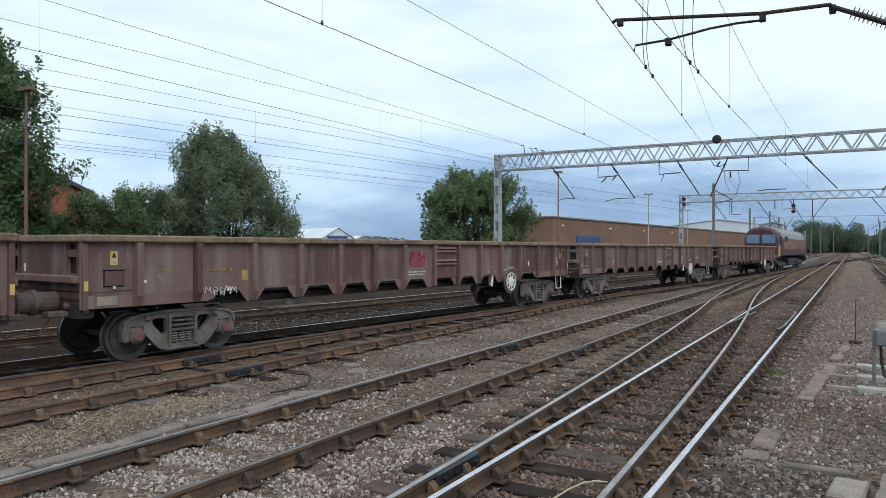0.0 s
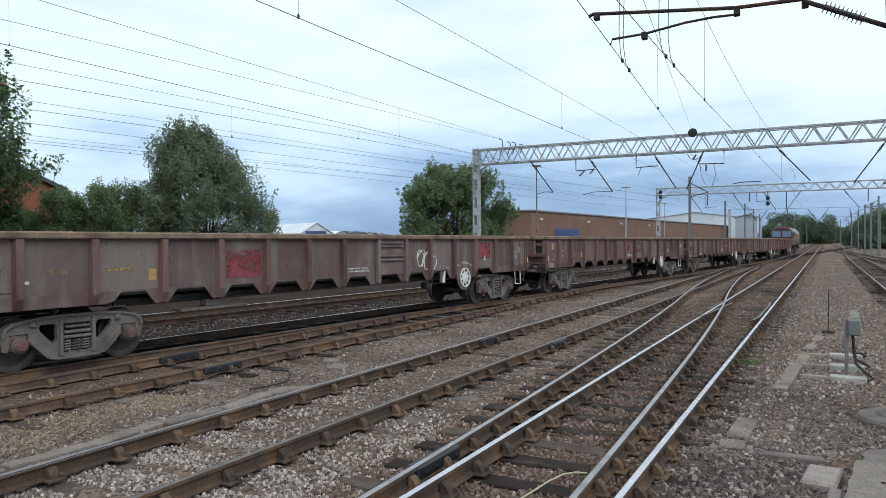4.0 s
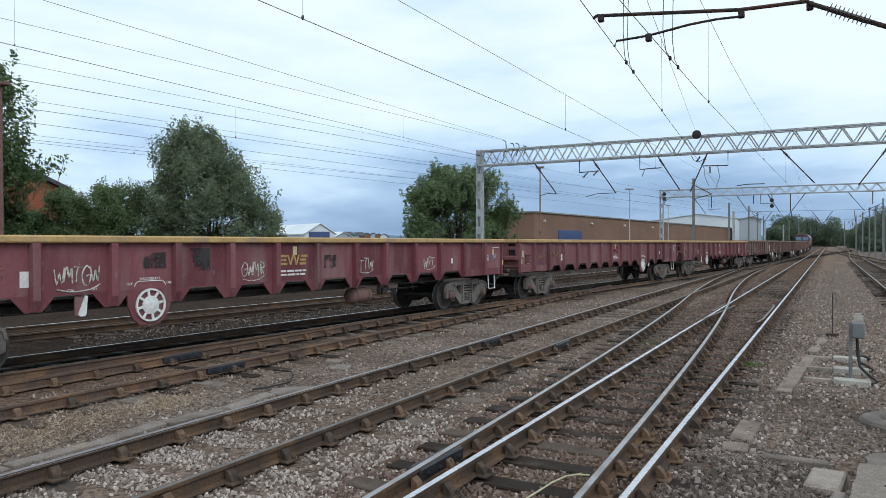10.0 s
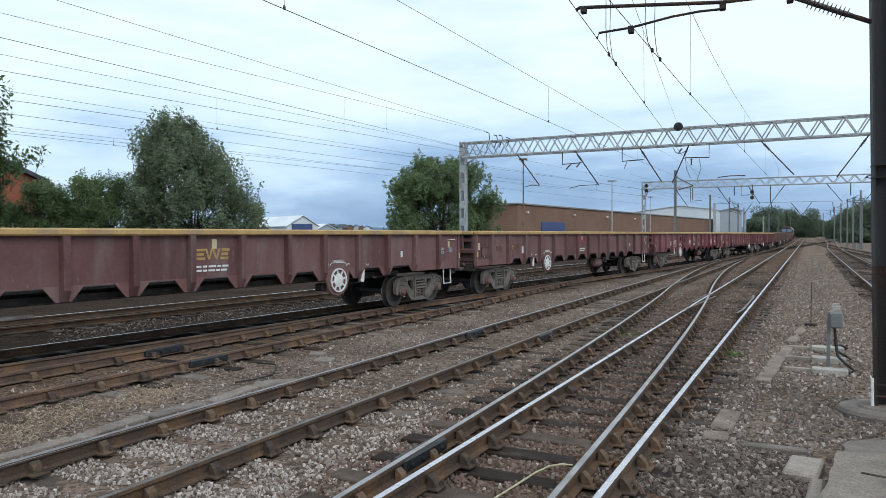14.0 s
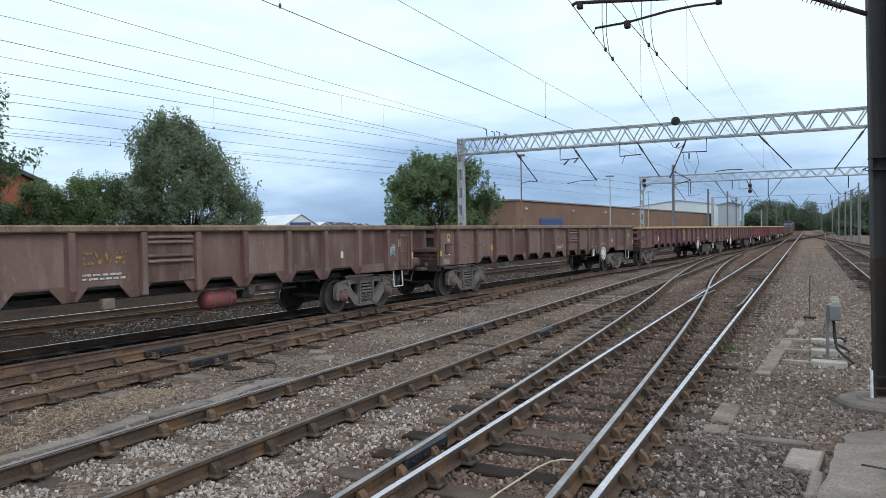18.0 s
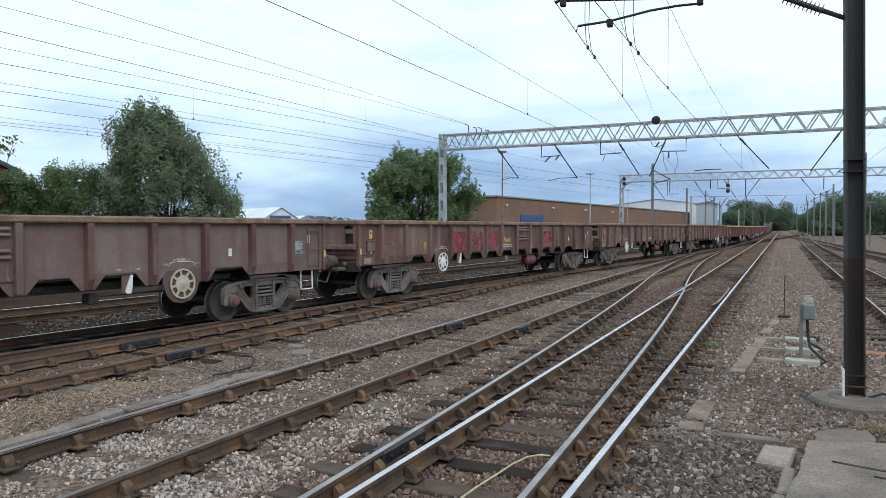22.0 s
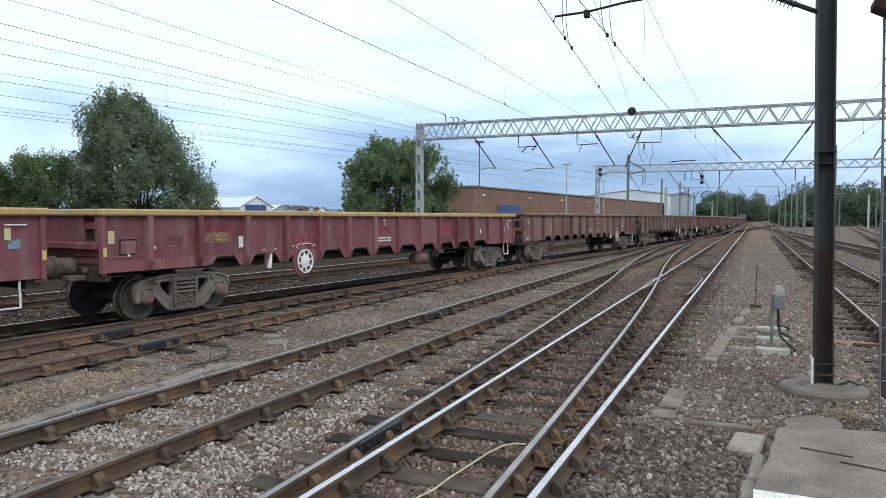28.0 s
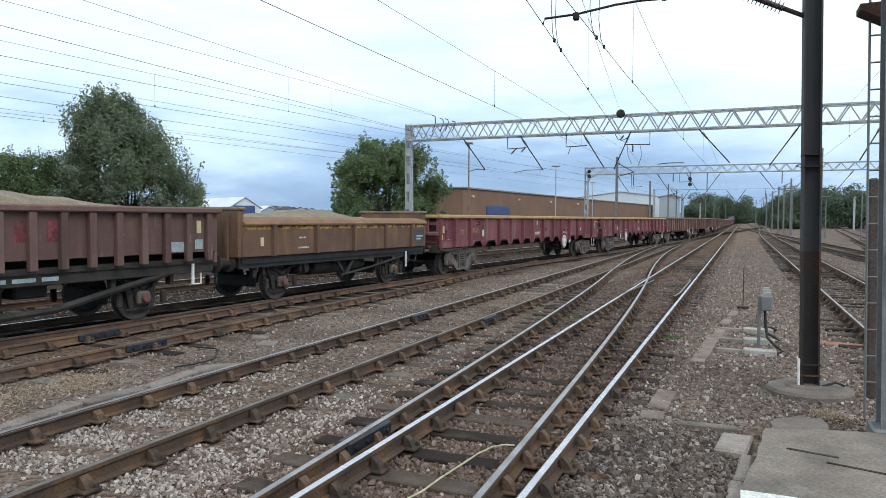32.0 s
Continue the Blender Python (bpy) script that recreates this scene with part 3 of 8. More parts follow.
def sleepers(parent, span, y0, y1, step, rails, seed, mats=("timber",), chairs_to=70.0, turn=0.0, sink=0.0):
    """Sleepers with a chair under each rail. span(y) -> left end, right end; rails: functions of y."""
    rng = random.Random(seed)
    y = y0
    while y < y1:
        a, b = span(y)
        BEDS.append((a, b, y))
        sl = part("sleeper", sleeper_mesh(b - a, rng.choice(mats)), None, parent,
                  at=pose((a + b) / 2 + rng.uniform(-0.04, 0.04), y, rng.uniform(-0.012, 0.004) - sink, rng.uniform(-0.6, 0.6), 0, turn + rng.uniform(-0.8, 0.8)))
        if y < chairs_to:
            for line in rails:
                part("chair", CHAIR, None, sl, at=sl.matrix_basis.inverted() @ pose(line(y), y, 0, 0, 0, turn))
        y += step * rng.uniform(0.96, 1.04)


G = 0.7525


def straight(x):
    return lambda y: x


def build_tracks():
    main = thing("track_main", "main line track with shiny rails and a turnout on timber sleepers", "railway track", kind="structure")
    b, d = straight(-2.19 - G), straight(-2.19 + G)
    a = lambda y: -2.19 - G - max(turnout_gap(y), 0.0)
    c = lambda y: -2.19 + G - max(turnout_gap(y), 0.0)
    rail(main, d, "rail_side", "rail_top", -30, 420)
    rail(main, b, "rail_side", "rail_top", -30, 420)
    rail(main, lambda y: a(y), "rail_side", "rail_mid", -1.0, 59, 40, 0.055)
    rail(main, lambda y: c(y), "rail_side", "rail_mid", -1.0, 59, 40, 0.055)
    for x, y0, y1 in ((-1.555, 19.6, 25.6), ):
        rail(main, lambda y, x=x: x - (0.07 if y in (y0, y1) else 0), "rail_side", "rail_dull", y0, y1, 6, 0.05)
    # wing rails at the crossing nose
    rail(main, lambda y: -2.94 + 0.10 + 0.055 * (y - 21.8), "rail_side", "rail_dull", 19.6, 24.6, 1, 0.04)
    rail(main, lambda y: -2.94 - 0.11 - 0.0 * y, "rail_side", "rail_dull", 22.2, 25.2, 1, 0.04)
    sleepers(main, lambda y: (-3.55 - (turnout_gap(y) if y < 26 else 0), -1.0), -2.0, 26, 0.66, (a, b, c, d), 3, sink=0.012)
    sleepers(main, lambda y: (-3.5, -1.0), 26, 60, 0.66, (a, b, c, d), 9, sink=0.03)
    sleepers(main, lambda y: (-3.5, -0.9), 60, 150, 0.75, (b, d), 4, chairs_to=0, sink=0.045)

    loop = thing("track_loop", "siding track with dull rails on weathered timber sleepers", "railway track", kind="structure")
    e, f = straight(-5.60 - G), straight(-5.60 + G)
    rail(loop, e, "rail_side", "rail_mid", -30, 420, 1, 0.074, True)
    rail(loop, f, "rail_side", "rail_dull", -30, 420, 1, 0.05)
    sleepers(loop, lambda y: (-6.9, -4.3), 0.4, 62, 0.72, (e, f), 5, ("timber_grey", "timber_grey", "timber"), sink=0.04)

    rusty = thing("track_rusty", "disused siding track with rusty orange-brown rails", "railway track", kind="structure")
    h = lambda y: -8.98 if y < 18 else -8.98 - 0.02 * (y - 18)
    g = lambda y: -10.50
    rail(rusty, h, "rail_rust", None, -30, 34, 20)
    rail(rusty, g, "rail_rust", None, -30, 16.8)
    sleepers(rusty, lambda y: (-11.2, -8.35), 1.5, 33, 0.75, (h, g), 6, ("timber", "timber", "concrete_dark"), chairs_to=30, sink=0.025)
    # joint covers wrapped in black
    for x, y in ((-8.98, 8.75), (-10.50, 9.15), (-6.35, 13.7), (-4.85, 13.9), (-3.29, 5.9)):
        j = Geo().box(x - 0.075, x + 0.075, y - 0.42, y + 0.42, -0.14, -0.006, 0.02)
        for k in range(4):
            j.lathe([(0.02, 0), (0.02, 0.03)], "x", (x + 0.075, y - 0.3 + 0.2 * k, -0.08), 6)
        part("joint_cover", j, "tar", rusty if x < -8 else (loop if x < -4 else main), "black insulated rail joint cover")

    freight = thing("track_freight", "freight line track with thin shiny rails on oily ballast, wagon shade in its black", "railway track", kind="structure")
    for s in (-1, 1):
        rail(freight, lambda y, s=s: freight_x(y) + s * G * 1.003, "rail_rust" if s > 0 else "rail_side", "rail_dull" if s > 0 else "rail_bright", -360, 420, 160, 0.05 if s > 0 else 0.05)
    sleepers(freight, lambda y: (freight_x(y) - 1.3, freight_x(y) + 1.3), 2, 110, 0.75, (lambda y: freight_x(y) - G, lambda y: freight_x(y) + G), 7, ("timber_oil_shade",), chairs_to=0, turn=-4.5, sink=0.03)

    far = thing("track_far", "goods loop track with shiny rails behind the freight line", "railway track", kind="structure")
    for x in (-16.55 - G - 0.9, -16.55 + G - 0.9):
        rail(far, lambda y, x=x: x + 0.085 * min(y, 95), "rail_side", "rail_bright" if x < -17 else "rail_dull", -60, 300, 60, 0.062 if x < -17 else 0.03, x < -17)
    sleepers(far, lambda y: (-18.75 + 0.085 * y, -16.15 + 0.085 * y), 6, 70, 0.75, (), 8, turn=-4.5)

    yard = (
        (lambda y: 2.92 + 0.75 * max(0.0, (y - 80) / 60) ** 2 if y < 140 else 3.67 + 0.025 * (y - 140) - 0.00012 * (y - 140) ** 2, 9.6, 300),
        (lambda y: 6.75 - 0.046 * (y - 55), 22, 205),
        (lambda y: 10.5 + 0.086 * (y - 69), 36, 190),
        (lambda y: 14.0 + 0.092 * (y - 69), 36, 190),
        (lambda y: 4.4 + 0.052 * (y - 100), 92, 210),
    )
    for i, (line, y0, y1) in enumerate(yard):
        t = thing("track_yard", "yard track with dull rails beyond the lineside", "railway track", "yard tracks", "structure")
        for s in (-G, G):
            rail(t, lambda y, s=s: line(y) + s, "rail_side", "rail_dull" if i else "rail_mid", y0, y1, 30, 0.04)
        sleepers(t, lambda y: (line(y) - 1.3, line(y) + 1.3), max(y0, 12), min(y1, 95), 0.75, (lambda y: line(y) - G, lambda y: line(y) + G), 20 + i, chairs_to=40 if i == 0 else 0, sink=0.03)


# ---- ground ----
def ground_material():
    m = bpy.data.materials.new("ballast_ground")
    m.use_nodes = True
    nt = m.node_tree
    n, li = nt.nodes.new, nt.links.new
    bsdf = nt.nodes["Principled BSDF"]
    tc = n("ShaderNodeTexCoord")
    big, mid, vor = n("ShaderNodeTexNoise"), n("ShaderNodeTexNoise"), n("ShaderNodeTexVoronoi")
    big.inputs["Scale"].default_value, big.inputs["Detail"].default_value = 0.5, 8
    mid.inputs["Scale"].default_value, mid.inputs["Detail"].default_value = 9, 5
    vor.inputs["Scale"].default_value = 22
    for t in (big, mid, vor):
        li(tc.outputs["Object"], t.inputs["Vector"])
    r = n("ShaderNodeValToRGB")
    e = r.color_ramp.elements
    e[0].position, e[0].color = 0.33, (0.145, 0.109, 0.091, 1)
    e[1].position, e[1].color = 0.70, (0.252, 0.200, 0.172, 1)
    li(big.outputs["Fac"], r.inputs["Fac"])
    rv = n("ShaderNodeValToRGB")
    rv.color_ramp.elements[0].color, rv.color_ramp.elements[1].color = (0.45, 0.45, 0.45, 1), (1.45, 1.42, 1.4, 1)
    sx = n("ShaderNodeSeparateColor")
    li(vor.outputs["Color"], sx.inputs["Color"])
    li(sx.outputs["Red"], rv.inputs["Fac"])
    m1 = n("ShaderNodeMix")
    m1.data_type, m1.blend_type = "RGBA", "MULTIPLY"
    m1.inputs["Factor"].default_value = 0.9
    li(r.outputs["Color"], m1.inputs["A"])
    li(rv.outputs["Color"], m1.inputs["B"])
    # black oil-and-shade band along the freight line, rusty dust beside the disused rails
    sep = n("ShaderNodeSeparateXYZ")
    li(tc.outputs["Object"], sep.inputs["Vector"])
    off = n("ShaderNodeMath")
    off.operation = "MULTIPLY_ADD"
    off.inputs[1].default_value = -SLOPE
    li(sep.outputs["Y"], off.inputs[0])
    li(sep.outputs["X"], off.inputs[2])
    wob = n("ShaderNodeMath")
    wob.operation = "MULTIPLY_ADD"
    wob.inputs[1].default_value = 0.9
    li(mid.outputs["Fac"], wob.inputs[0])
    li(off.outputs[0], wob.inputs[2])
    band = n("ShaderNodeValToRGB")
    be = band.color_ramp.elements
    be[0].position, be[0].color = 0.0, (0, 0, 0, 1)
    be[1].position, be[1].color = 1.0, (0, 0, 0, 1)
    for p, v in ((0.20, 0.0), (0.26, 0.9), (0.66, 0.95), (0.74, 0.0)):
        x = be.new(p)
        x.color = (v, v, v, 1)
    mr = n("ShaderNodeMapRange")
    mr.inputs["From Min"].default_value, mr.inputs["From Max"].default_value = -14.2, -9.5
    li(wob.outputs[0], mr.inputs["Value"])
    li(mr.outputs["Result"], band.inputs["Fac"])
    m2 = n("ShaderNodeMix")
    m2.data_type = "RGBA"
    li(band.outputs["Color"], m2.inputs["Factor"])
    li(m1.outputs["Result"], m2.inputs["A"])
    # one black holds both the oil and the shade beneath the wagons
    m2.inputs["B"].default_value = (0.020, 0.018, 0.017, 1)
    # dirtier beds under the running lines, dark yard beyond the freight line
    wx = n("ShaderNodeMath")
    wx.operation = "MULTIPLY_ADD"
    wx.inputs[1].default_value = 0.6
    li(mid.outputs["Fac"], wx.inputs[0])
    li(sep.outputs["X"], wx.inputs[2])
    bx = n("ShaderNodeMapRange")
    bx.inputs["From Min"].default_value, bx.inputs["From Max"].default_value = -14.7, 10.3
    li(wx.outputs[0], bx.inputs["Value"])
    beds = n("ShaderNodeValToRGB")
    ee = beds.color_ramp.elements
    ee[0].position, ee[0].color = 0.0, (0.27, 0.25, 0.235, 1)
    ee[1].position, ee[1].color = 1.0, (0.95, 0.95, 0.95, 1)
    for x, c in ((-12.4, (0.44, 0.41, 0.39)), (-11.5, (0.6, 0.57, 0.55)), (-10.6, (0.85, 0.76, 0.68)), (-8.4, (0.9, 0.84, 0.78)), (-7.9, (1.0, 1.0, 1.0)), (-6.9, (1.0, 1.0, 1.0)), (-6.5, (0.9, 0.86, 0.82)), (-4.4, (0.88, 0.84, 0.8)),
                 (-4.0, (0.72, 0.62, 0.54)), (-1.0, (0.70, 0.60, 0.52)), (-0.6, (1.08, 1.03, 0.97)), (2.2, (1.05, 1.0, 0.96)), (2.5, (0.78, 0.70, 0.63)), (4.2, (0.78, 0.70, 0.63)), (4.6, (0.95, 0.93, 0.9))):
        q = ee.new((x + 0.3 + 14.7) / 25.0)
        q.color = (*c, 1)
    li(bx.outputs["Result"], beds.inputs["Fac"])
    m3 = n("ShaderNodeMix")
    m3.data_type, m3.blend_type = "RGBA", "MULTIPLY"
    m3.inputs["Factor"].default_value = 1.0
    li(m2.outputs["Result"], m3.inputs["A"])
    li(beds.outputs["Color"], m3.inputs["B"])
    li(m3.outputs["Result"], bsdf.inputs["Base Color"])
    bsdf.inputs["Roughness"].default_value = 1.0
    bsdf.inputs["Specular IOR Level"].default_value = 0.04
    b = n("ShaderNodeBump")
    b.inputs["Strength"].default_value, b.inputs["Distance"].default_value = 0.9, 0.03
    li(vor.outputs["Distance"], b.inputs["Height"])
    li(b.outputs["Normal"], bsdf.inputs["Normal"])
    return m


def ground_z(x, y):
    """Height of the ballast and cess."""
    z = -0.20 + 0.02 * math.sin(x * 1.3 + 0.4 * y) * math.sin(0.23 * y)
    if x > -0.6:
        z -= 0.03 + 0.015 * math.sin(2.1 * x + y)
    return z


def build_ground():
    xs = np.concatenate([np.array([-3000, -1200, -500, -200, -90, -50, -30]), np.linspace(-22, 12, 86), np.array([20, 35, 60, 120, 300, 900, 3000])])
    ys = np.concatenate([np.array([-3000, -800, -300, -100, -30]), np.linspace(-10, 60, 141), np.array([70, 85, 110, 150, 220, 350, 600, 1200, 4000])])
    v = np.array([(x, y, ground_z(x, y) if -22 <= x <= 12 and -10 <= y <= 60 else -0.205) for y in ys for x in xs])
    nx = len(xs)
    f = np.array([(j * nx + i, j * nx + i + 1, (j + 1) * nx + i + 1, (j + 1) * nx + i) for j in range(len(ys) - 1) for i in range(nx - 1)])
    M["ballast_ground"] = ground_material()
    me = loose("ground", v, f, "ballast_ground")
    me.polygons.foreach_set("use_smooth", [True] * len(me.polygons))
    tagged(new("ground", me), "grey-brown railway ballast and cess, oil and painted wagon shade along the freight line", "ground", kind="structure")


CUBE_V = np.array([(x, y, z) for z in (-1, 1) for y in (-1, 1) for x in (-1, 1)], float) * 0.5
CUBE_F = np.array([(0, 2, 3, 1), (4, 5, 7, 6), (0, 1, 5, 4), (1, 3, 7, 5), (3, 2, 6, 7), (2, 0, 4, 6)])


def stones(name, label, material, pts, size, seed):
    """Angular broken stones lying on the ground at pts, an array of x, y, z."""
    rng = np.random.default_rng(seed)
    k = len(pts)
    v = CUBE_V[None] + rng.uniform(-0.24, 0.24, (k, 8, 3))
    v[:, 4:, :2] *= rng.uniform(0.3, 0.95, (k, 1, 1))
    v *= (size * rng.uniform(0.5, 1.15, (k, 1, 1))) * rng.uniform(0.65, 1.3, (k, 1, 3))
    a = rng.uniform(0, 2 * np.pi, k)
    ca, sa = np.cos(a)[:, None], np.sin(a)[:, None]
    tilt = rng.uniform(-0.8, 0.8, (k, 1))
    x, y, z = v[..., 0].copy(), v[..., 1].copy(), v[..., 2].copy()
    y, z = y * np.cos(tilt) - z * np.sin(tilt), y * np.sin(tilt) + z * np.cos(tilt)
    v = np.stack([x * ca - y * sa, x * sa + y * ca, z], -1) + pts[:, None]
    f = CUBE_F[None] + (np.arange(k) * 8)[:, None, None]
    tagged(new(name, loose(name, v.reshape(-1, 3), f.reshape(-1, 4), material)), label, "ballast", kind="stuff")


def scatter(n, x0, x1, y0, y1, seed, bias=1.0, keep=None, lift=0.0):
    """Points that thin out with distance along y."""
    rng = np.random.default_rng(seed)
    y = y0 + (y1 - y0) * rng.uniform(0, 1, n) ** bias
    x = rng.uniform(x0, x1, n)
    if keep is not None:
        m = keep(x, y, rng)
        x, y = x[m], y[m]
    beds = np.array([b for b in BEDS if b[2] < y1 + 1 and b[1] > x0 and b[0] < x1])
    if len(beds):
        free = np.ones(len(x), bool)
        for a, b, c in beds:
            free &= ~((x > a) & (x < b) & (np.abs(y - c) < 0.13))
        free |= rng.uniform(0, 1, len(x)) < np.where(x < -4.2, 0.09, 0.08)
        x, y = x[free], y[free]
    z = np.array([ground_z(p, q) for p, q in zip(x, y)]) + rng.uniform(-0.012, 0.022, len(x)) + lift
    return np.stack([x, y, z], 1)


def build_stones():
    # view opens along y: keep what the camera passes over
    seen = lambda x, y, r: (x > -1.25 * y - 2.5) & (x < 0.25 * y + 2)
    patch = lambda x, y: 0.5 + 0.5 * np.sin(x * 2.3 + 1.1 * y) * np.sin(0.9 * y - x)
    stones("clean_ballast", "clean pale limestone ballast between the siding rails", "stone_white",
           scatter(46000, -7.0, -3.4, 2.5, 12.5, 31, 1.0, lambda x, y, r: seen(x, y, r) & (r.uniform(0, 1, len(x)) < np.clip(1.25 - (y - 3.0) / 5, 0.03, 1) * (0.22 + 0.78 * patch(x, y) ** 1.5))), 0.030, 1)
    stones("grey_ballast", "mixed grey ballast stones", "stone_grey",
           scatter(86000, -16, 6, 2.8, 58, 32, 1.9, lambda x, y, r: seen(x, y, r) & (r.uniform(0, 1, len(x)) < np.clip((60 - y) / 26, 0, 1)) & (np.abs(x - SLOPE * y + 12.2) > 1.6)), 0.034, 2)
    stones("cess_gravel", "loose cess gravel beside the main line", "stone_grey",
           scatter(46000, -1.3, 6.0, 7.6, 75, 33, 2.1, lambda x, y, r: (x < 0.3 * y) & (r.uniform(0, 1, len(x)) < np.clip((78 - y) / 40, 0, 1)) & ((x < 0.05) | (y > 8.4))), 0.040, 3)
    stones("dark_ballast", "dark grey-brown ballast beside the platform end", "stone_dark",
           scatter(9000, -1.35, 0.02, 3.5, 8.3, 35, 1.0), 0.046, 5)
    stones("brown_ballast", "dirty brown ballast between the main rails", "stone_brown",
           scatter(26000, -4.0, -1.2, 2.8, 30, 34, 1.7, seen), 0.042, 4)


# ---- overhead line ----
def truss(parent, x0, x1, y, z0, z1, step, r=0.05):
    """Box-section lattice boom: four chords and zig-zag lacing, the two faces half a bay apart."""
    hw = 0.32
    for yy in (y - hw, y + hw):
        for z in (z0, z1):
            part("chord", Geo().box(x0, x1, yy - r, yy + r, z - r, z + r, 0.01), "steel_grey", parent)
    k = max(2, int((x1 - x0) / step))
    bay = (x1 - x0 - step / 2) / k
    for yy, shift in ((y - hw, 0.0), (y + hw, 0.12 * step)):
        for i in range(k):
            a = x0 + shift + bay * i
            b = a + bay
            m = (a + b) / 2
            part("lacing_bar", Geo().tube([(a, yy, z0), (m, yy, z1)], 0.038, 5), "steel_grey", parent)
            part("lacing_bar", Geo().tube([(m, yy, z1), (b, yy, z0)], 0.038, 5), "steel_grey", parent)
    for z in (z0, z1):
        for i in range(0, k, 3):
            a = x0 + bay * i
            part("plan_brace", Geo().tube([(a, y - hw, z), (a + bay, y + hw, z)], 0.02, 4), "steel_grey", parent)


def lattice_post(parent, x, y, top, w=0.31, d=0.40):
    g = Geo()
    for sx in (-1, 1):
        g.box(x + sx * w / 2 - 0.05, x + sx * w / 2 + 0.05, y - d / 2, y + d / 2, -0.2, top, 0.01)
    p = part("post", g, "steel_grey", parent)
    z = 0.3
    while z < top - 0.6:
        part("batten_plate", Geo().box(x - w / 2, x + w / 2, y - d / 2 - 0.01, y - d / 2 + 0.01, z, z + 0.5, 0.004), "steel_grey", p)
        z += 1.15
    return p


def ribbed(p0, p1, r0, r1, k, n=12):
    """A string of insulator sheds turned in one piece along p0 to p1."""
    p0, p1 = Vector(p0), Vector(p1)
    d = (p1 - p0).normalized()
    s = d.cross(Vector((0, 1, 0))).normalized()
    u = s.cross(d)
    rings = []
    for i in range(k):
        for f, r in ((0.0, r0), (0.3, r0), (0.42, r1), (0.55, r1 * 0.92), (0.62, r0)):
            p = p0 + (p1 - p0) * ((i + f) / k)
            rings.append([p + s * (r * math.cos(2 * math.pi * j / n)) + u * (r * math.sin(2 * math.pi * j / n)) for j in range(n)])
    return Geo().loft(rings)


def hanger(parent, x, y, z, drop, lean):
    """Registration drop tube and raked cantilever with an insulator."""
    g = Geo().tube([(x, y, z), (x + lean, y, z - drop)], 0.035, 6)
    h = part("cantilever_tube", g, "mast_dark", parent)
    g = ribbed((x + lean * 0.1, y, z - drop * 0.1), (x + lean * 0.29, y, z - drop * 0.29), 0.045, 0.085, 5, 8)
    part("insulator", g, "insulator", h, "ribbed brown insulator")
    return h


def square_frame(parent, x, y, z, w=0.9, d=0.75):
    part("drop_bracket", Geo().tube([(x, y, z), (x, y, z - d), (x + w, y, z - d + 0.04)], 0.032, 6), "mast_dark", parent)


def steady(parent, y, pts):
    """Thin registration arm below a boom; pts are x, z pairs."""
    part("steady_arm", Geo().tube([(x, y, z) for x, z in pts], 0.02, 5), "mast_dark", parent)


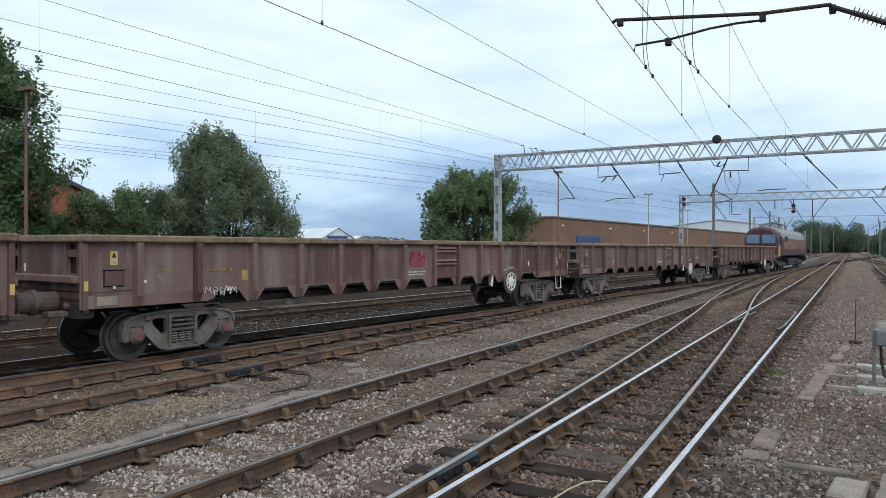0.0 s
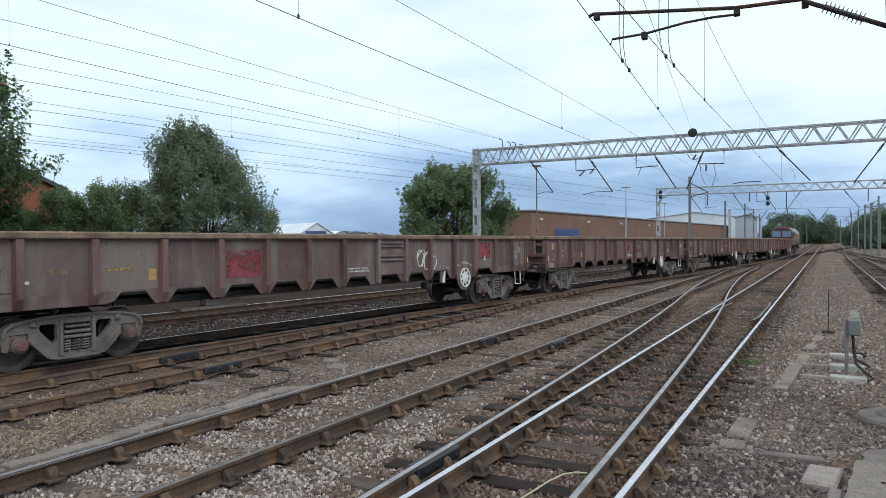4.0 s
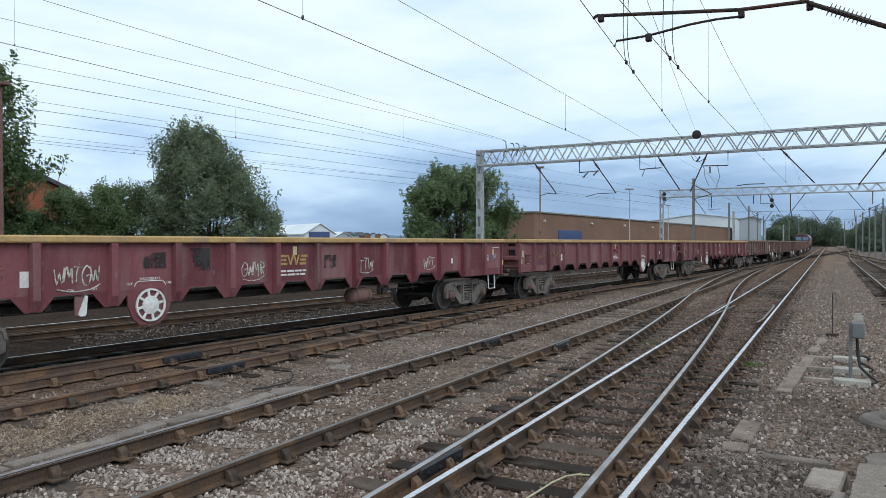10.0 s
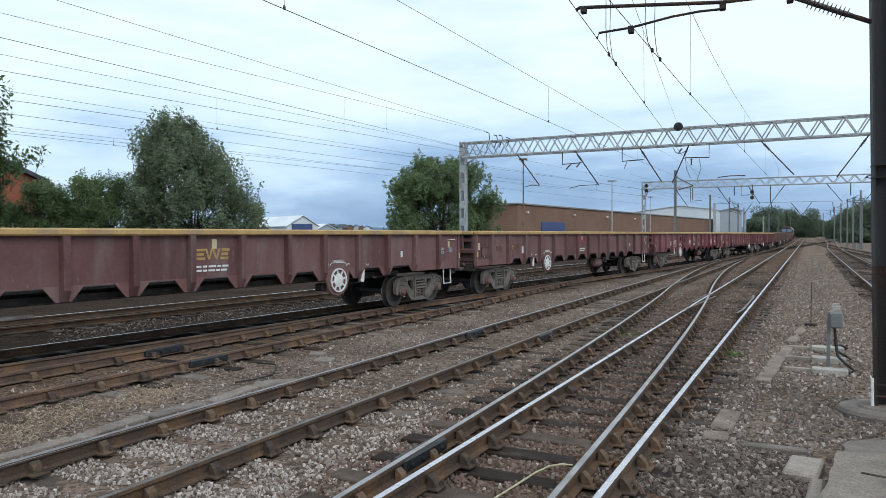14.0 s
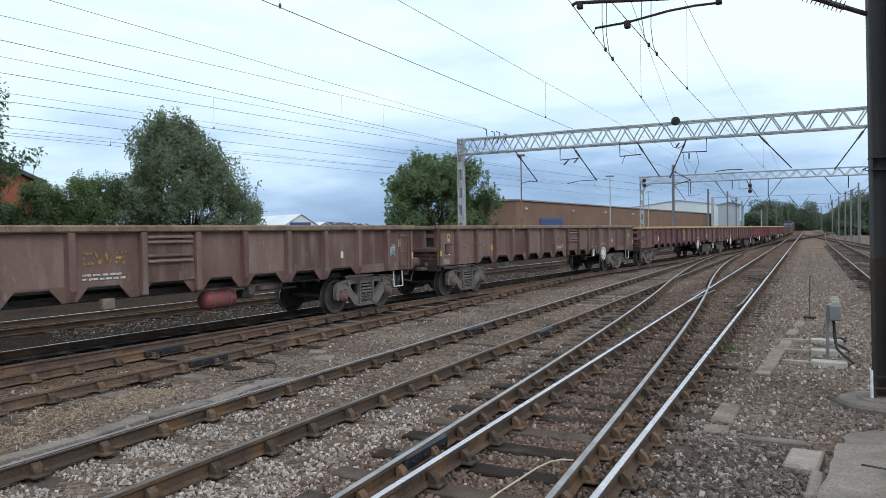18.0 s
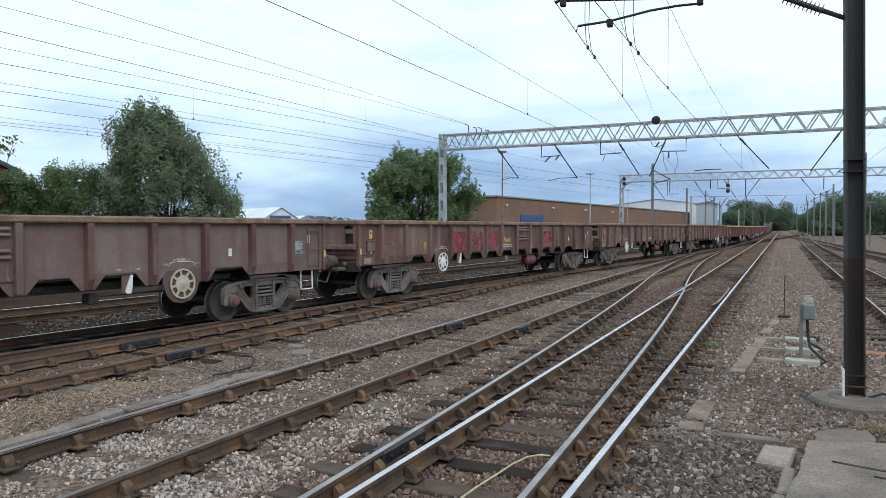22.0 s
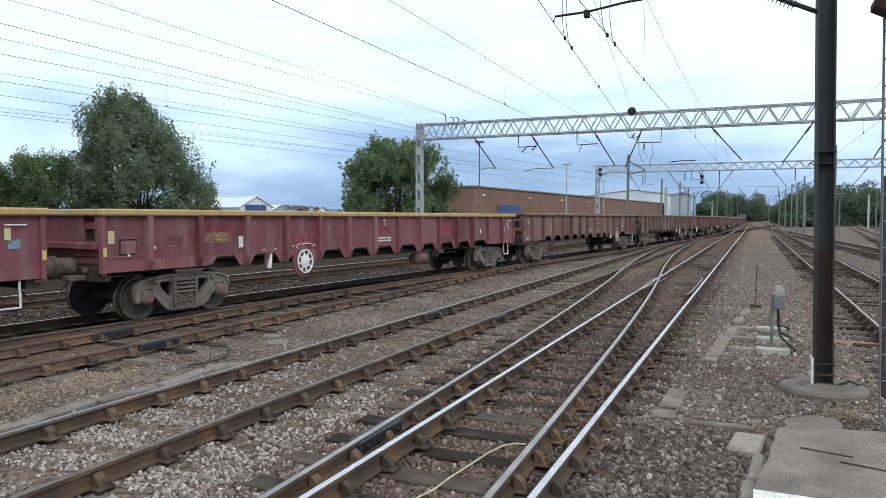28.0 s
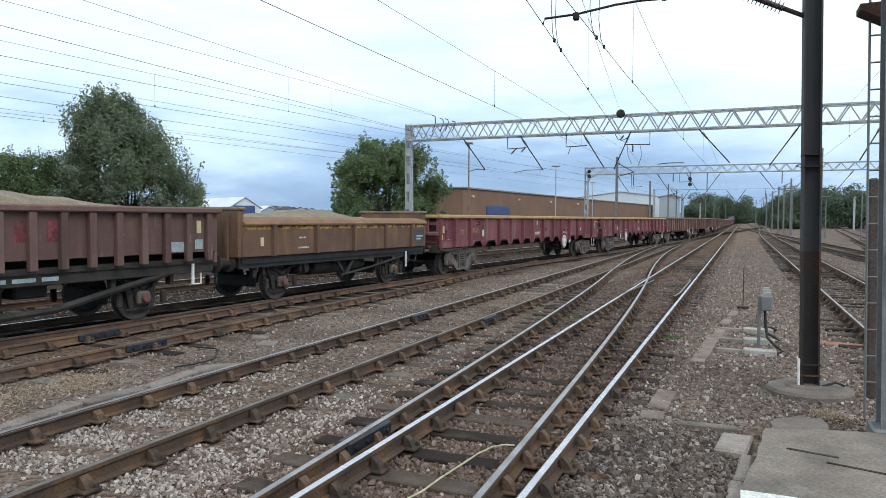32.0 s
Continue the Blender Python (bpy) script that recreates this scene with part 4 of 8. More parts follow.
def build_gantries():
    g1 = thing("overhead_gantry", "grey steel lattice gantry spanning the tracks", "gantry", "overhead gantries")
    truss(g1, -20.1, 16.0, 42, 7.07, 8.0, 1.1)
    lattice_post(g1, -20.14, 42, 8.12)
    lattice_post(g1, 16.0, 42, 8.12)
    part("knee_brace", Geo().tube([(-20.0, 42, 6.35), (-19.75, 42, 6.75), (-19.2, 42, 7.05)], 0.055, 6), "steel_grey", g1)
    for x, lean, drop in ((-16.35, 1.45, 1.95), (-12.6, 1.43, 2.08), (-8.77, 1.24, 2.0), (-6.03, -0.92, 2.12), (-2.34, 1.63, 1.9), (2.71, -1.44, 2.1), (6.52, -1.05, 1.95)):
        hanger(g1, x, 42, 7.05, drop, lean)
    for x, w, d in ((-13.42, 1.2, 0.73), (-9.78, 1.23, 0.73), (-4.96, -1.31, 0.75)):
        square_frame(g1, x, 42, 7.05, w, d)
    for pts in ([(-15.97, 5.0), (-15.4, 5.12), (-14.9, 5.07)], [(-13.01, 4.84), (-12.32, 4.99), (-11.17, 5.0)], [(-9.5, 6.3), (-9.66, 5.88)], [(-6.9, 6.95), (-6.75, 6.66), (-6.5, 6.58), (-6.2, 6.72), (-6.1, 6.95)]):
        steady(g1, 42, pts)
    for pts in ([(-6.22, 6.3), (-6.16, 5.7), (-5.95, 5.2)], [(-5.5, 6.3), (-5.38, 5.7), (-5.6, 5.05)]):
        part("jumper_loop", Geo().tube([(x, 42, z) for x, z in pts], 0.014, 5), "wire", g1)
    for a, b in (((-13.2, 6.0), (-12.85, 6.34)), ((-12.55, 6.1), (-12.25, 6.42)), ((-5.9, 6.28), (-5.9, 5.88)), ((-6.62, 6.6), (-6.4, 6.9))):
        part("insulator", ribbed((a[0], 42, a[1]), (b[0], 42, b[1]), 0.035, 0.075, 4, 8), "insulator", g1, "dark ribbed insulator")
    part("balance_weight", Geo().lathe([(0.02, -0.12), (0.20, -0.1), (0.25, 0), (0.20, 0.1), (0.02, 0.12)], "y", (-6.54, 41.5, 8.05), 16), "black", g1, "black round wheel on the boom")
    for x, z in ((-18.39, 8.63), (-17.85, 8.42), (-17.5, 8.38), (-17.0, 8.2)):
        part("wire_bracket", Geo().tube([(x - 0.1, 42, 7.6), (x + 0.12, 42, 8.1), (x + 0.08, 42, z - 0.06), (x - 0.12, 42, z)], 0.03, 5), "mast_dark", g1)

    g2 = thing("overhead_gantry", "grey steel lattice gantry farther along the tracks", "gantry", "overhead gantries")
    truss(g2, -17.05, 22.0, 84, 7.25, 8.05, 1.3)
    lattice_post(g2, -17.05, 84, 8.15, 0.34)
    lattice_post(g2, 22.0, 84, 8.15, 0.34)
    part("knee_brace", Geo().tube([(-16.95, 84, 6.3), (-16.6, 84, 6.9), (-16.0, 84, 7.22)], 0.06, 6), "steel_grey", g2)
    for x, lean, drop in ((-13.6, 1.4, 2.05), (-9.05, 1.25, 1.9), (-2.29, -1.56, 2.25), (-5.9, 1.2, 2.0), (1.6, 1.5, 2.0), (6.5, -1.6, 2.1), (10.5, -1.5, 2.0)):
        hanger(g2, x, 84, 7.25, drop, lean)
    for x, d in ((-11.64, 1.35), (-7.3, 1.0), (-3.7, 1.9), (3.8, 1.3)):
        part("drop_tube", Geo().tube([(x, 84, 7.25), (x, 84, 7.25 - d)], 0.05, 6), "mast_dark", g2)
    for x, w, d in ((-6.6, 1.3, 1.0), (-11.9, 1.2, 1.5)):
        square_frame(g2, x, 84, 7.25, w, d)
    part("switch_bar", Geo().tube([(-9.0, 84, 8.3), (-7.8, 84, 8.42), (-6.2, 84, 8.4)], 0.05, 5), "mast_dark", g2)
    for x in (-16.98, -5.46):
        for z in (7.05, 7.6) if x < -10 else (5.95, 6.55):
            part("signal_disc", Geo().lathe([(0.19, -0.1), (0.22, 0), (0.19, 0.1)], "y", (x + 0.33 if x < -10 else x, 83.4, z), 14), "black", g2, "round black fitting")
    part("signal_stem", Geo().tube([(-5.46, 83.6, 5.75), (-5.46, 83.6, 7.3)], 0.05, 6), "mast_dark", g2)
    # farther gantries, thinner in the distance
    for y, x0, x1 in ((135, -15, 24), (190, -14, 24), (250, -13, 22)):
        g = thing("overhead_gantry", "distant grey overhead line gantry", "gantry", "overhead gantries")
        part("span_wire", Geo().box(x0, x1, y - 0.02, y + 0.02, 7.43, 7.47), "mast_dark", g)
        for x in (x0, x1):
            part("post", Geo().box(x - 0.2, x + 0.2, y - 0.2, y + 0.2, -0.2, 7.6), "steel_grey", g)
        for k, x in enumerate(np.arange(x0 + 3, x1 - 1, 3.1)):
            lean = (1.4, -1.3, 0.2)[k % 3]
            part("cantilever_tube", Geo().tube([(x, y, 7.3), (x + lean, y, 5.4)], 0.05, 5), "mast_dark", g)


def h_section(w, t, turned=False):
    """Outline of a rolled H column, flanges across y (or across x when turned)."""
    h, k = w / 2, t / 2
    o = [(-h, -h), (h, -h), (h, -h + t), (k, -h + t), (k, h - t), (h, h - t), (h, h), (-h, h), (-h, h - t), (-k, h - t), (-k, -h + t), (-h, -h + t)]
    return [(b, -a) for a, b in o] if turned else o


def mast(x, y, top, w=0.22, label="grey steel overhead line mast", arm=None):
    t = thing("line_mast", label, "mast", "overhead masts", at=pose(x, y, 0))
    g = Geo().prism(h_section(w, 0.02), "z", -0.25, top)
    part("column", g, "steel_dull", t)
    if arm:
        part("bracket_arm", Geo().tube([(0, 0, top - 0.6), (arm, 0, top - 1.5)], 0.04, 6), "mast_dark", t)
        part("bracket_arm", Geo().tube([(0, 0, top - 1.9), (arm, 0, top - 1.5)], 0.04, 6), "mast_dark", t)
    return t


def yard_lamp(x, y, top, head, material="steel_grey", label="slender grey yard lamp post"):
    t = thing("yard_lamp", label, "lamp post", "yard lamps", at=pose(x, y, 0))
    part("pole", Geo().tube([(0, 0, -0.2), (0, 0, top)], 0.09, 8, 0.05), material, t)
    part("lamp_head", Geo().box(-head, head, -0.14, 0.14, top - 0.02, top + 0.14, 0.03), material, t)


def polar(az, r):
    """Ground place at az degrees left of the main line, r metres off."""
    return -r * math.sin(radians(az)), r * math.cos(radians(az))


def build_masts():
    for az, r, top, arm in ((9.16, 70, 8.0, 1.6), (6.65, 100, 7.2, None), (5.3, 125, 8.0, 1.5), (4.7, 150, 8, -1.5), (4.3, 175, 8, None)):
        x, y = polar(az, r)
        mast(x, y, top, arm=arm)
    for az, r, top, arm in ((-5.1, 69, 8.2, -2.0), (-3.2, 117, 8.2, -1.8), (-2.75, 126, 7.6, None), (-2.4, 140, 8.0, -1.6), (-2.0, 160, 8.0, None), (-1.6, 182, 8.0, -1.6), (-0.9, 230, 8.0, None), (2.6, 190, 7.5, None), (2.0, 230, 7.5, None), (1.2, 260, 7.5, None)):
        x, y = polar(az, r)
        mast(x, y, top, arm=arm)
    yard_lamp(*polar(13.88, 85), 8.2, 0.5)
    yard_lamp(*polar(20.82, 62), 8.5, 0.35, "rim_tan")
    yard_lamp(*polar(11.0, 120), 8.0, 0.4)
    x, y = polar(60.5, 34)
    yard_lamp(x, y, 8.45, 0.42, "axlebox", "tall rusty brown yard lamp post beside the trees")
    yard_lamp(*polar(-5.45, 100), 4.9, 0.5, "steel_dull")
    yard_lamp(*polar(-7.65, 95), 5.3, 0.5, "steel_dull")
    yard_lamp(*polar(-3.3, 112), 6.2, 0.6, "steel_dull")


def near_mast():
    """Dark H-section mast on a round footing, with the cantilever over the main line."""
    t = thing("line_mast", "dark rust-streaked H-section overhead mast on a round concrete footing", "mast", "overhead masts", at=pose(0.84, 10.25, 0, 0, -0.9, 4))
    w = 0.212
    c = part("column", Geo().prism(h_section(w, 0.022, True), "z", 1.62, 9.0), "mast_blue", t, "dark blue-grey painted column")
    part("column_foot", Geo().prism(h_section(w, 0.022, True), "z", -0.25, 1.62), "mast_dark", t, "rust-streaked bare foot of the column")
    for z in (0.02, 0.16):
        part("tie_bar", Geo().box(-w / 2 - 0.01, w / 2 + 0.01, -w / 2 - 0.02, -w / 2 - 0.004, z, z + 0.02), "mast_dark", c)
    part("band_clamp", Geo().box(-w / 2 - 0.006, w / 2 + 0.006, -w / 2 - 0.012, w / 2 + 0.012, 2.70, 2.712).box(-w / 2 - 0.006, w / 2 + 0.006, -w / 2 - 0.012, w / 2 + 0.012, 2.85, 2.862), "mast_dark", c)
    part("cable_guard", Geo().box(-w / 2 - 0.05, -w / 2 - 0.02, -0.14, -0.09, -0.1, 0.25, 0.008), "white_paint", c, "white plastic cable guard")
    part("footing", Geo().lathe([(0.52, -0.35), (0.52, -0.17), (0.49, -0.135), (0.30, -0.125), (0.28, -0.10), (0.02, -0.09)], "z", (0, 0, 0), 28), "concrete_dark", t, "round concrete footing")
    part("stub_cable", Geo().tube([(0.14, -0.1, -0.1), (0.3, -0.05, -0.05), (0.42, 0.1, -0.12)], 0.015, 6), "black", t)
    # cantilever, in the mast's own frame
    k = part("cantilever_tube", Geo().tube([(-0.10, 0.0, 4.63), (-0.30, 0, 4.73), (-1.0, 0.03, 5.09)], 0.03, 8), "mast_dark", t)
    g = ribbed((-0.34, 0.005, 4.75), (-0.80, 0.005, 4.985), 0.034, 0.082, 10)
    part("insulator", g, "insulator", k, "ribbed brown insulator")
    part("registration_tube", Geo().tube([(-0.97, 0.03, 5.07), (-1.02, 0.03, 5.12), (-1.82, 0.05, 5.14), (-3.72, 0.1, 5.36), (-3.78, 0.1, 5.33)], 0.026, 8), "mast_dark", k)
    part("steady_arm", Geo().tube([(-1.80, 0.05, 5.12), (-1.82, 0.05, 5.05), (-2.1, 0.06, 5.06), (-2.45, 0.06, 5.04), (-3.0, 0.08, 4.97), (-3.45, 0.1, 4.96), (-3.48, 0.1, 4.88)], 0.017, 6), "mast_dark", k)
    for x, z in ((-3.66, 5.33), (-1.8, 5.11), (-3.0, 4.96), (-0.99, 5.09)):
        part("clamp", Geo().box(x - 0.04, x + 0.04, 0.03, 0.13, z - 0.07, z + 0.03, 0.01), "mast_dark", k)


def wire_run(name, pts, r, label, group="overhead wires"):
    g = Geo().tube(pts, r, 5)
    return thing(name, label, "wire", group, geo=g, material="wire")


def build_wires():
    # each wired road: x(y), contact height, messenger height(y), first and last y, droppers
    low = lambda y: 4.80
    roads = [
        (lambda y: -2.12 + 0.016 * min(max(y - 15, 0), 24), low, lambda y: 6.17 + 0.0034 * max(0, 24 - max(y, 12)) ** 2, -22, 200, (14.9, 26, 36, 50, 64)),
        (lambda y: -1.88 - 0.0804 * min(max(y, -5), 47), low, None, -22, 200, ()),
        (lambda y: -5.75 + 0.0016 * y, low, lambda y: 5.72 - 0.003 * min(max(y, 0), 30), -22, 200, (6.9, 16.8, 27, 36)),
        (lambda y: -19.2 + 0.0199 * y, lambda y: 7.27, lambda y: 8.73 - 0.0022 * y, -20, 42, (11.1, 30.0)),
        (lambda y: -23.5 + 0.1214 * y, lambda y: 7.08, lambda y: 8.93 - 0.0075 * y, -20, 42, (10.5, 28.5)),
        (lambda y: -15.79 + 0.1485 * min(y, 60), low, lambda y: 5.83 - 0.0155 * min(y, 40), -10, 90, (13.8, 26)),
        (lambda y: -17.35 + 0.125 * y, low, lambda y: 5.32 - 0.001 * y, -10, 66, (27, 44)),
        (lambda y: -20.44 + 0.1049 * y, low, lambda y: 4.93 + 0.006 * y, -10, 90, (14.7,)),
        (lambda y: -12.85 + 0.118 * min(y, 60), None, lambda y: 4.8, 42, 90, ()),
        (lambda y: -10.0 + 0.016 * y, low, lambda y: 5.56, 42, 200, (52, 66)),
        (lambda y: 3.2, low, lambda y: 5.9, -22, 200, (17, 27, 36)),
        (lambda y: 7.2, low, lambda y: 5.9, -22, 200, (17, 27, 36)),
    ]
    for line, zc, zm, y0, end, drops in roads:
        ys = [float(y) for y in np.arange(y0, end + 0.1, 2.0 if end < 50 else 4.0)]
        ys = ys if ys[-1] == end else ys + [float(end)]
        contact = None
        if zc:
            contact = wire_run("contact_wire", [(line(y), y, zc(y)) for y in ys], 0.0052 if zc is low else 0.0085, "dark copper contact wire over the track")
        if zm:
            wire_run("messenger_wire", [(line(y), y, zm(y)) for y in ys], 0.0042 if zc is low else 0.0075, "thin messenger wire above the contact wire")
        for y in drops:
            part("dropper", Geo().tube([(line(y), y, zc(y)), (line(y), y, zm(y))], 0.003, 4), "wire", contact)
            part("dropper_clip", Geo().lathe([(0.012, -0.03), (0.02, 0), (0.012, 0.03)], "z", (line(y), y, zc(y) + 0.02), 6), "wire", contact)
    # anchor wire that climbs to the wheel on the boom
    a, b = Vector((-6.54, 41.6, 8.05)), Vector((-3.13, 15.36, 6.32))
    anchor = wire_run("anchor_wire", [tuple(b + (b - a) * 0.55), tuple(b), tuple(a)], 0.0045, "thin anchor wire rising to the gantry")
    part("dropper", Geo().tube([(-3.115, 15.36, 4.8), tuple(b)], 0.003, 4), "wire", anchor)
    part("dropper_clip", Geo().lathe([(0.012, -0.03), (0.02, 0), (0.012, 0.03)], "z", (-3.115, 15.36, 4.82), 6), "wire", anchor)
    wire_run("feeder_wire", [(-21.25 + 0.200 * y, y, 4.83) for y in np.arange(-10, 60, 5.0)], 0.005, "thin feeder wire beside the yard")
    # looped jumpers by the near mast
    for x, y, bow in ((-2.763, 10.98, -0.05), (-2.816, 11.64, -0.10), (-2.12, 11.05, -0.11), (-2.12, 11.68, -0.09)):
        j = wire_run("jumper_wire", [(x, y, 4.8), (x + bow * 0.6, y, 4.93), (x + bow, y, 5.25), (x + bow * 0.9, y, 5.8), (x + bow * 0.7, y, 6.2), (x, y - 0.05, 6.45)], 0.006, "looped jumper wire between contact wires")
        part("clamp", Geo().box(x - 0.016, x + 0.016, y - 0.03, y + 0.03, 4.775, 4.835, 0.006), "mast_dark", j)


# ---- rolling stock ----
PITCH, BODY = 19.776, 18.72
RIBS = [1.0, 2.22, 3.56, 4.85, 6.10, 7.35, 8.57, 9.82, 11.17, 12.36, 13.65, 14.9, 16.2, 17.45]
MESHES = {}


def shared(key, make, material, smooth=False):
    k = (key, material)
    if k not in MESHES:
        MESHES[k] = make().mesh(key.split("/")[0], M[material], smooth)
    return MESHES[k]


def g_side(sign, top):
    """Side sheet: low over the bogies, cut away between the rib feet."""
    h = BODY / 2
    low = [(0.0, 1.0), (2.45, 1.0), (2.62, 1.04), (2.75, 1.19)]
    for r in RIBS[2:12]:
        low += [(r - 0.34, 1.19), (r - 0.13, 0.95), (r + 0.13, 0.95), (r + 0.34, 1.19)]
    low += [(15.95, 1.19), (16.1, 1.04), (16.25, 1.0), (BODY, 1.0)]
    out = [(y - h, z) for y, z in low] + [(h, top), (-h, top)]
    return Geo().prism(out, "x", 1.24 * sign, 1.28 * sign)


def g_rib(tall, top):
    z0 = 0.96 if tall else 1.0
    return Geo().loft([[(-0.0, -0.075, z), (0.115 * k, -0.06, z), (0.115 * k, 0.06, z), (0.0, 0.075, z)] for z, k in ((z0, 0.3), (z0 + 0.18, 1), (top - 0.06, 1), (top, 1))])


def g_end(top):
    """End wall with climbing openings beside the near corner post."""
    g = Geo()
    g.box(-0.80, 0.80, -0.03, 0.03, 1.30, top)
    for s in (-1, 1):
        for z0, z1 in ((1.30, 1.58), (top - 0.24, top - 0.12), (top - 0.025, top)):
            g.box(*sorted((s * 0.80, s * 1.10)), -0.03, 0.03, z0, z1)
        g.box(*sorted((s * 1.10, s * 1.24)), -0.03, 0.03, 1.30, top)
    return g


def g_rim(top):
    h = BODY / 2
    g = Geo()
    for s in (-1, 1):
        a, b = sorted((s * 1.20, s * 1.40))
        g.box(a, b, -h - 0.02, h + 0.02, top, top + 0.125, 0.025)
    for y in (-h, h):
        g.box(-1.2, 1.2, y - 0.09, y + 0.09, top + 0.005, top + 0.12, 0.02)
    return g


def g_under():
    h = BODY / 2
    g = Geo()
    g.box(-0.28, 0.28, -h + 0.1, h - 0.1, 0.88, 1.06)
    for y in np.arange(-h + 2.6, h - 2.5, 1.25):
        g.box(-1.15, 1.15, y - 0.05, y + 0.05, 0.94, 1.04)
    for s in (-1, 1):
        g.box(s * 0.9 - 0.05, s * 0.9 + 0.05, -h + 2.8, h - 2.8, 0.93, 1.04)
        g.box(-1.18, 1.18, s * (h - 0.16) - 0.12, s * (h - 0.16) + 0.12, 0.84, 1.08)
    g.box(-1.22, 1.22, -h + 0.05, h - 0.05, 1.13, 1.17)
    return g


def g_pipes():
    h = BODY / 2
    g = Geo()
    g.tube([(0.75, -h + 3.2, 0.90), (0.75, h - 3.2, 0.90)], 0.022, 6)
    g.tube([(0.62, -h + 3.2, 0.93), (0.62, h - 3.2, 0.93)], 0.016, 6)
    return g


def g_draw(sign):
    """Draw gear: fat buffing tube and knuckle."""
    h = BODY / 2
    g = Geo()
    g.lathe([(0.15, 0), (0.17, 0.02), (0.17, 0.34), (0.215, 0.36), (0.215, 0.42), (0.175, 0.44), (0.175, 0.54)], "y", (0.45, h - 0.02, 1.10), 16)
    g.box(0.62, 0.86, h - 0.03, h + 0.3, 0.86, 0.96, 0.02)
    g.tube([(0.35, h, 0.86), (0.42, h + 0.25, 0.55), (0.3, h + 0.5, 0.62)], 0.022, 6)
    if sign < 0:
        g.v = [(x, -y, z) for x, y, z in g.v]
    return g


def g_wheelset(r=0.43, half=0.72):
    g = Geo()
    for s in (-1, 1):
        p = [(0.10, -0.09), (0.13, -0.075), (r - 0.10, -0.03), (r - 0.045, -0.068), (r, -0.066), (r, 0.05), (r + 0.028, 0.06), (r + 0.028, 0.078), (r - 0.05, 0.078), (r - 0.1, 0.03), (0.13, 0.05), (0.10, 0.09)]
        g.lathe([(a, -s * b) for a, b in p], "x", (s * (half + 0.035), 0, 0), 28)
    g.lathe([(0.075, -0.98), (0.075, 0.98)], "x", (0, 0, 0), 10)
    return g


def wheel_mesh(key, r):
    """Wheelset with a polished flange edge as a second material."""
    if ("done", key) not in MESHES:
        me = shared(key, lambda: g_wheelset(r), "wheel")
        me.materials.append(M["tread"])
        for p in me.polygons:
            if all(math.hypot(me.vertices[v].co.y, me.vertices[v].co.z) > r + 0.02 for v in p.vertices):
                p.material_index = 1
        MESHES[("done", key)] = me
    return MESHES[("done", key)]


def pierced(outer, holes, x0, x1):
    """A plate between x0 and x1 with an outline and holes given as y, z loops."""
    g = Geo()
    loops = [outer] + list(holes)
    flat_ = [p for lp in loops for p in lp]
    tris = geometry.tessellate_polygon([[Vector((a, b, 0)) for a, b in lp] for lp in loops])
    n = len(flat_)
    v = [(x0, a, b) for a, b in flat_] + [(x1, a, b) for a, b in flat_]
    f = [tuple(t) for t in tris] + [tuple(i + n for i in reversed(t)) for t in tris]
    k = 0
    for lp in loops:
        m = len(lp)
        f += [(k + i, k + (i + 1) % m, k + (i + 1) % m + n, k + i + n) for i in range(m)]
        k += m
    return g.add(v, f)


def g_sideframe(sign):
    """Cast side frame: one deep plate with a spring window and a triangular hole beside it, flanged edges."""
    half = [(0.0, 0.87), (0.45, 0.87), (0.85, 0.83), (1.06, 0.79), (1.17, 0.71), (1.20, 0.56), (1.18, 0.37), (1.10, 0.34), (1.075, 0.42), (1.07, 0.61), (0.79, 0.61), (0.78, 0.45), (0.70, 0.39), (0.58, 0.26), (0.47, 0.17), (0.32, 0.145), (0.0, 0.145)]
    outer = half + [(-a, b) for a, b in reversed(half[1:-1])]
    hole = [(0.62, 0.70), (0.58, 0.73), (0.37, 0.73), (0.33, 0.69), (0.32, 0.47), (0.36, 0.42), (0.41, 0.42), (0.60, 0.62)]
    window = [(-0.245, 0.25), (0.245, 0.25), (0.245, 0.72), (-0.245, 0.72)]
    x0, x1 = sorted((sign * 0.95, sign * 1.05))
    g = pierced(outer, [hole, [(-a, b) for a, b in reversed(hole)], window], x0, x1)
    lip = sorted((sign * 1.05, sign * 1.085))
    for s in (-1, 1):
        m = lambda pts: [(s * a, b) for a, b in pts]
        # raised flange along the top, the end and the lower arm
        g.prism(m([(0.0, 0.87), (0.45, 0.87), (0.85, 0.83), (1.06, 0.79), (1.17, 0.71), (1.20, 0.56), (1.15, 0.57), (1.125, 0.68), (1.04, 0.745), (0.84, 0.79), (0.45, 0.83), (0.0, 0.83)]), "x", *lip)
        g.prism(m([(0.78, 0.47), (0.70, 0.39), (0.58, 0.26), (0.47, 0.17), (0.32, 0.145), (0.0, 0.145), (0.0, 0.185), (0.31, 0.185), (0.45, 0.21), (0.55, 0.29), (0.67, 0.43), (0.74, 0.50)]), "x", *lip)
        g.box(*sorted((sign * 1.04, sign * 1.10)), s * 0.275 - 0.03, s * 0.275 + 0.03, 0.20, 0.80, 0.012)
        g.box(*sorted((sign * 0.98, sign * 1.11)), s * 0.72 - 0.05, s * 0.72 + 0.05, 0.70, 0.79, 0.02)
    # bolster end over the springs
    a, b = sorted((sign * 0.90, sign * 1.09))
    for z0, z1, w in ((0.47, 0.52, 0.24), (0.55, 0.60, 0.23), (0.64, 0.68, 0.20)):
        g.box(a, b, -w, w, z0, z1, 0.012)
    g.box(*sorted((sign * 0.86, sign * 0.94)), -0.24, 0.24, 0.46, 0.71)
    return g


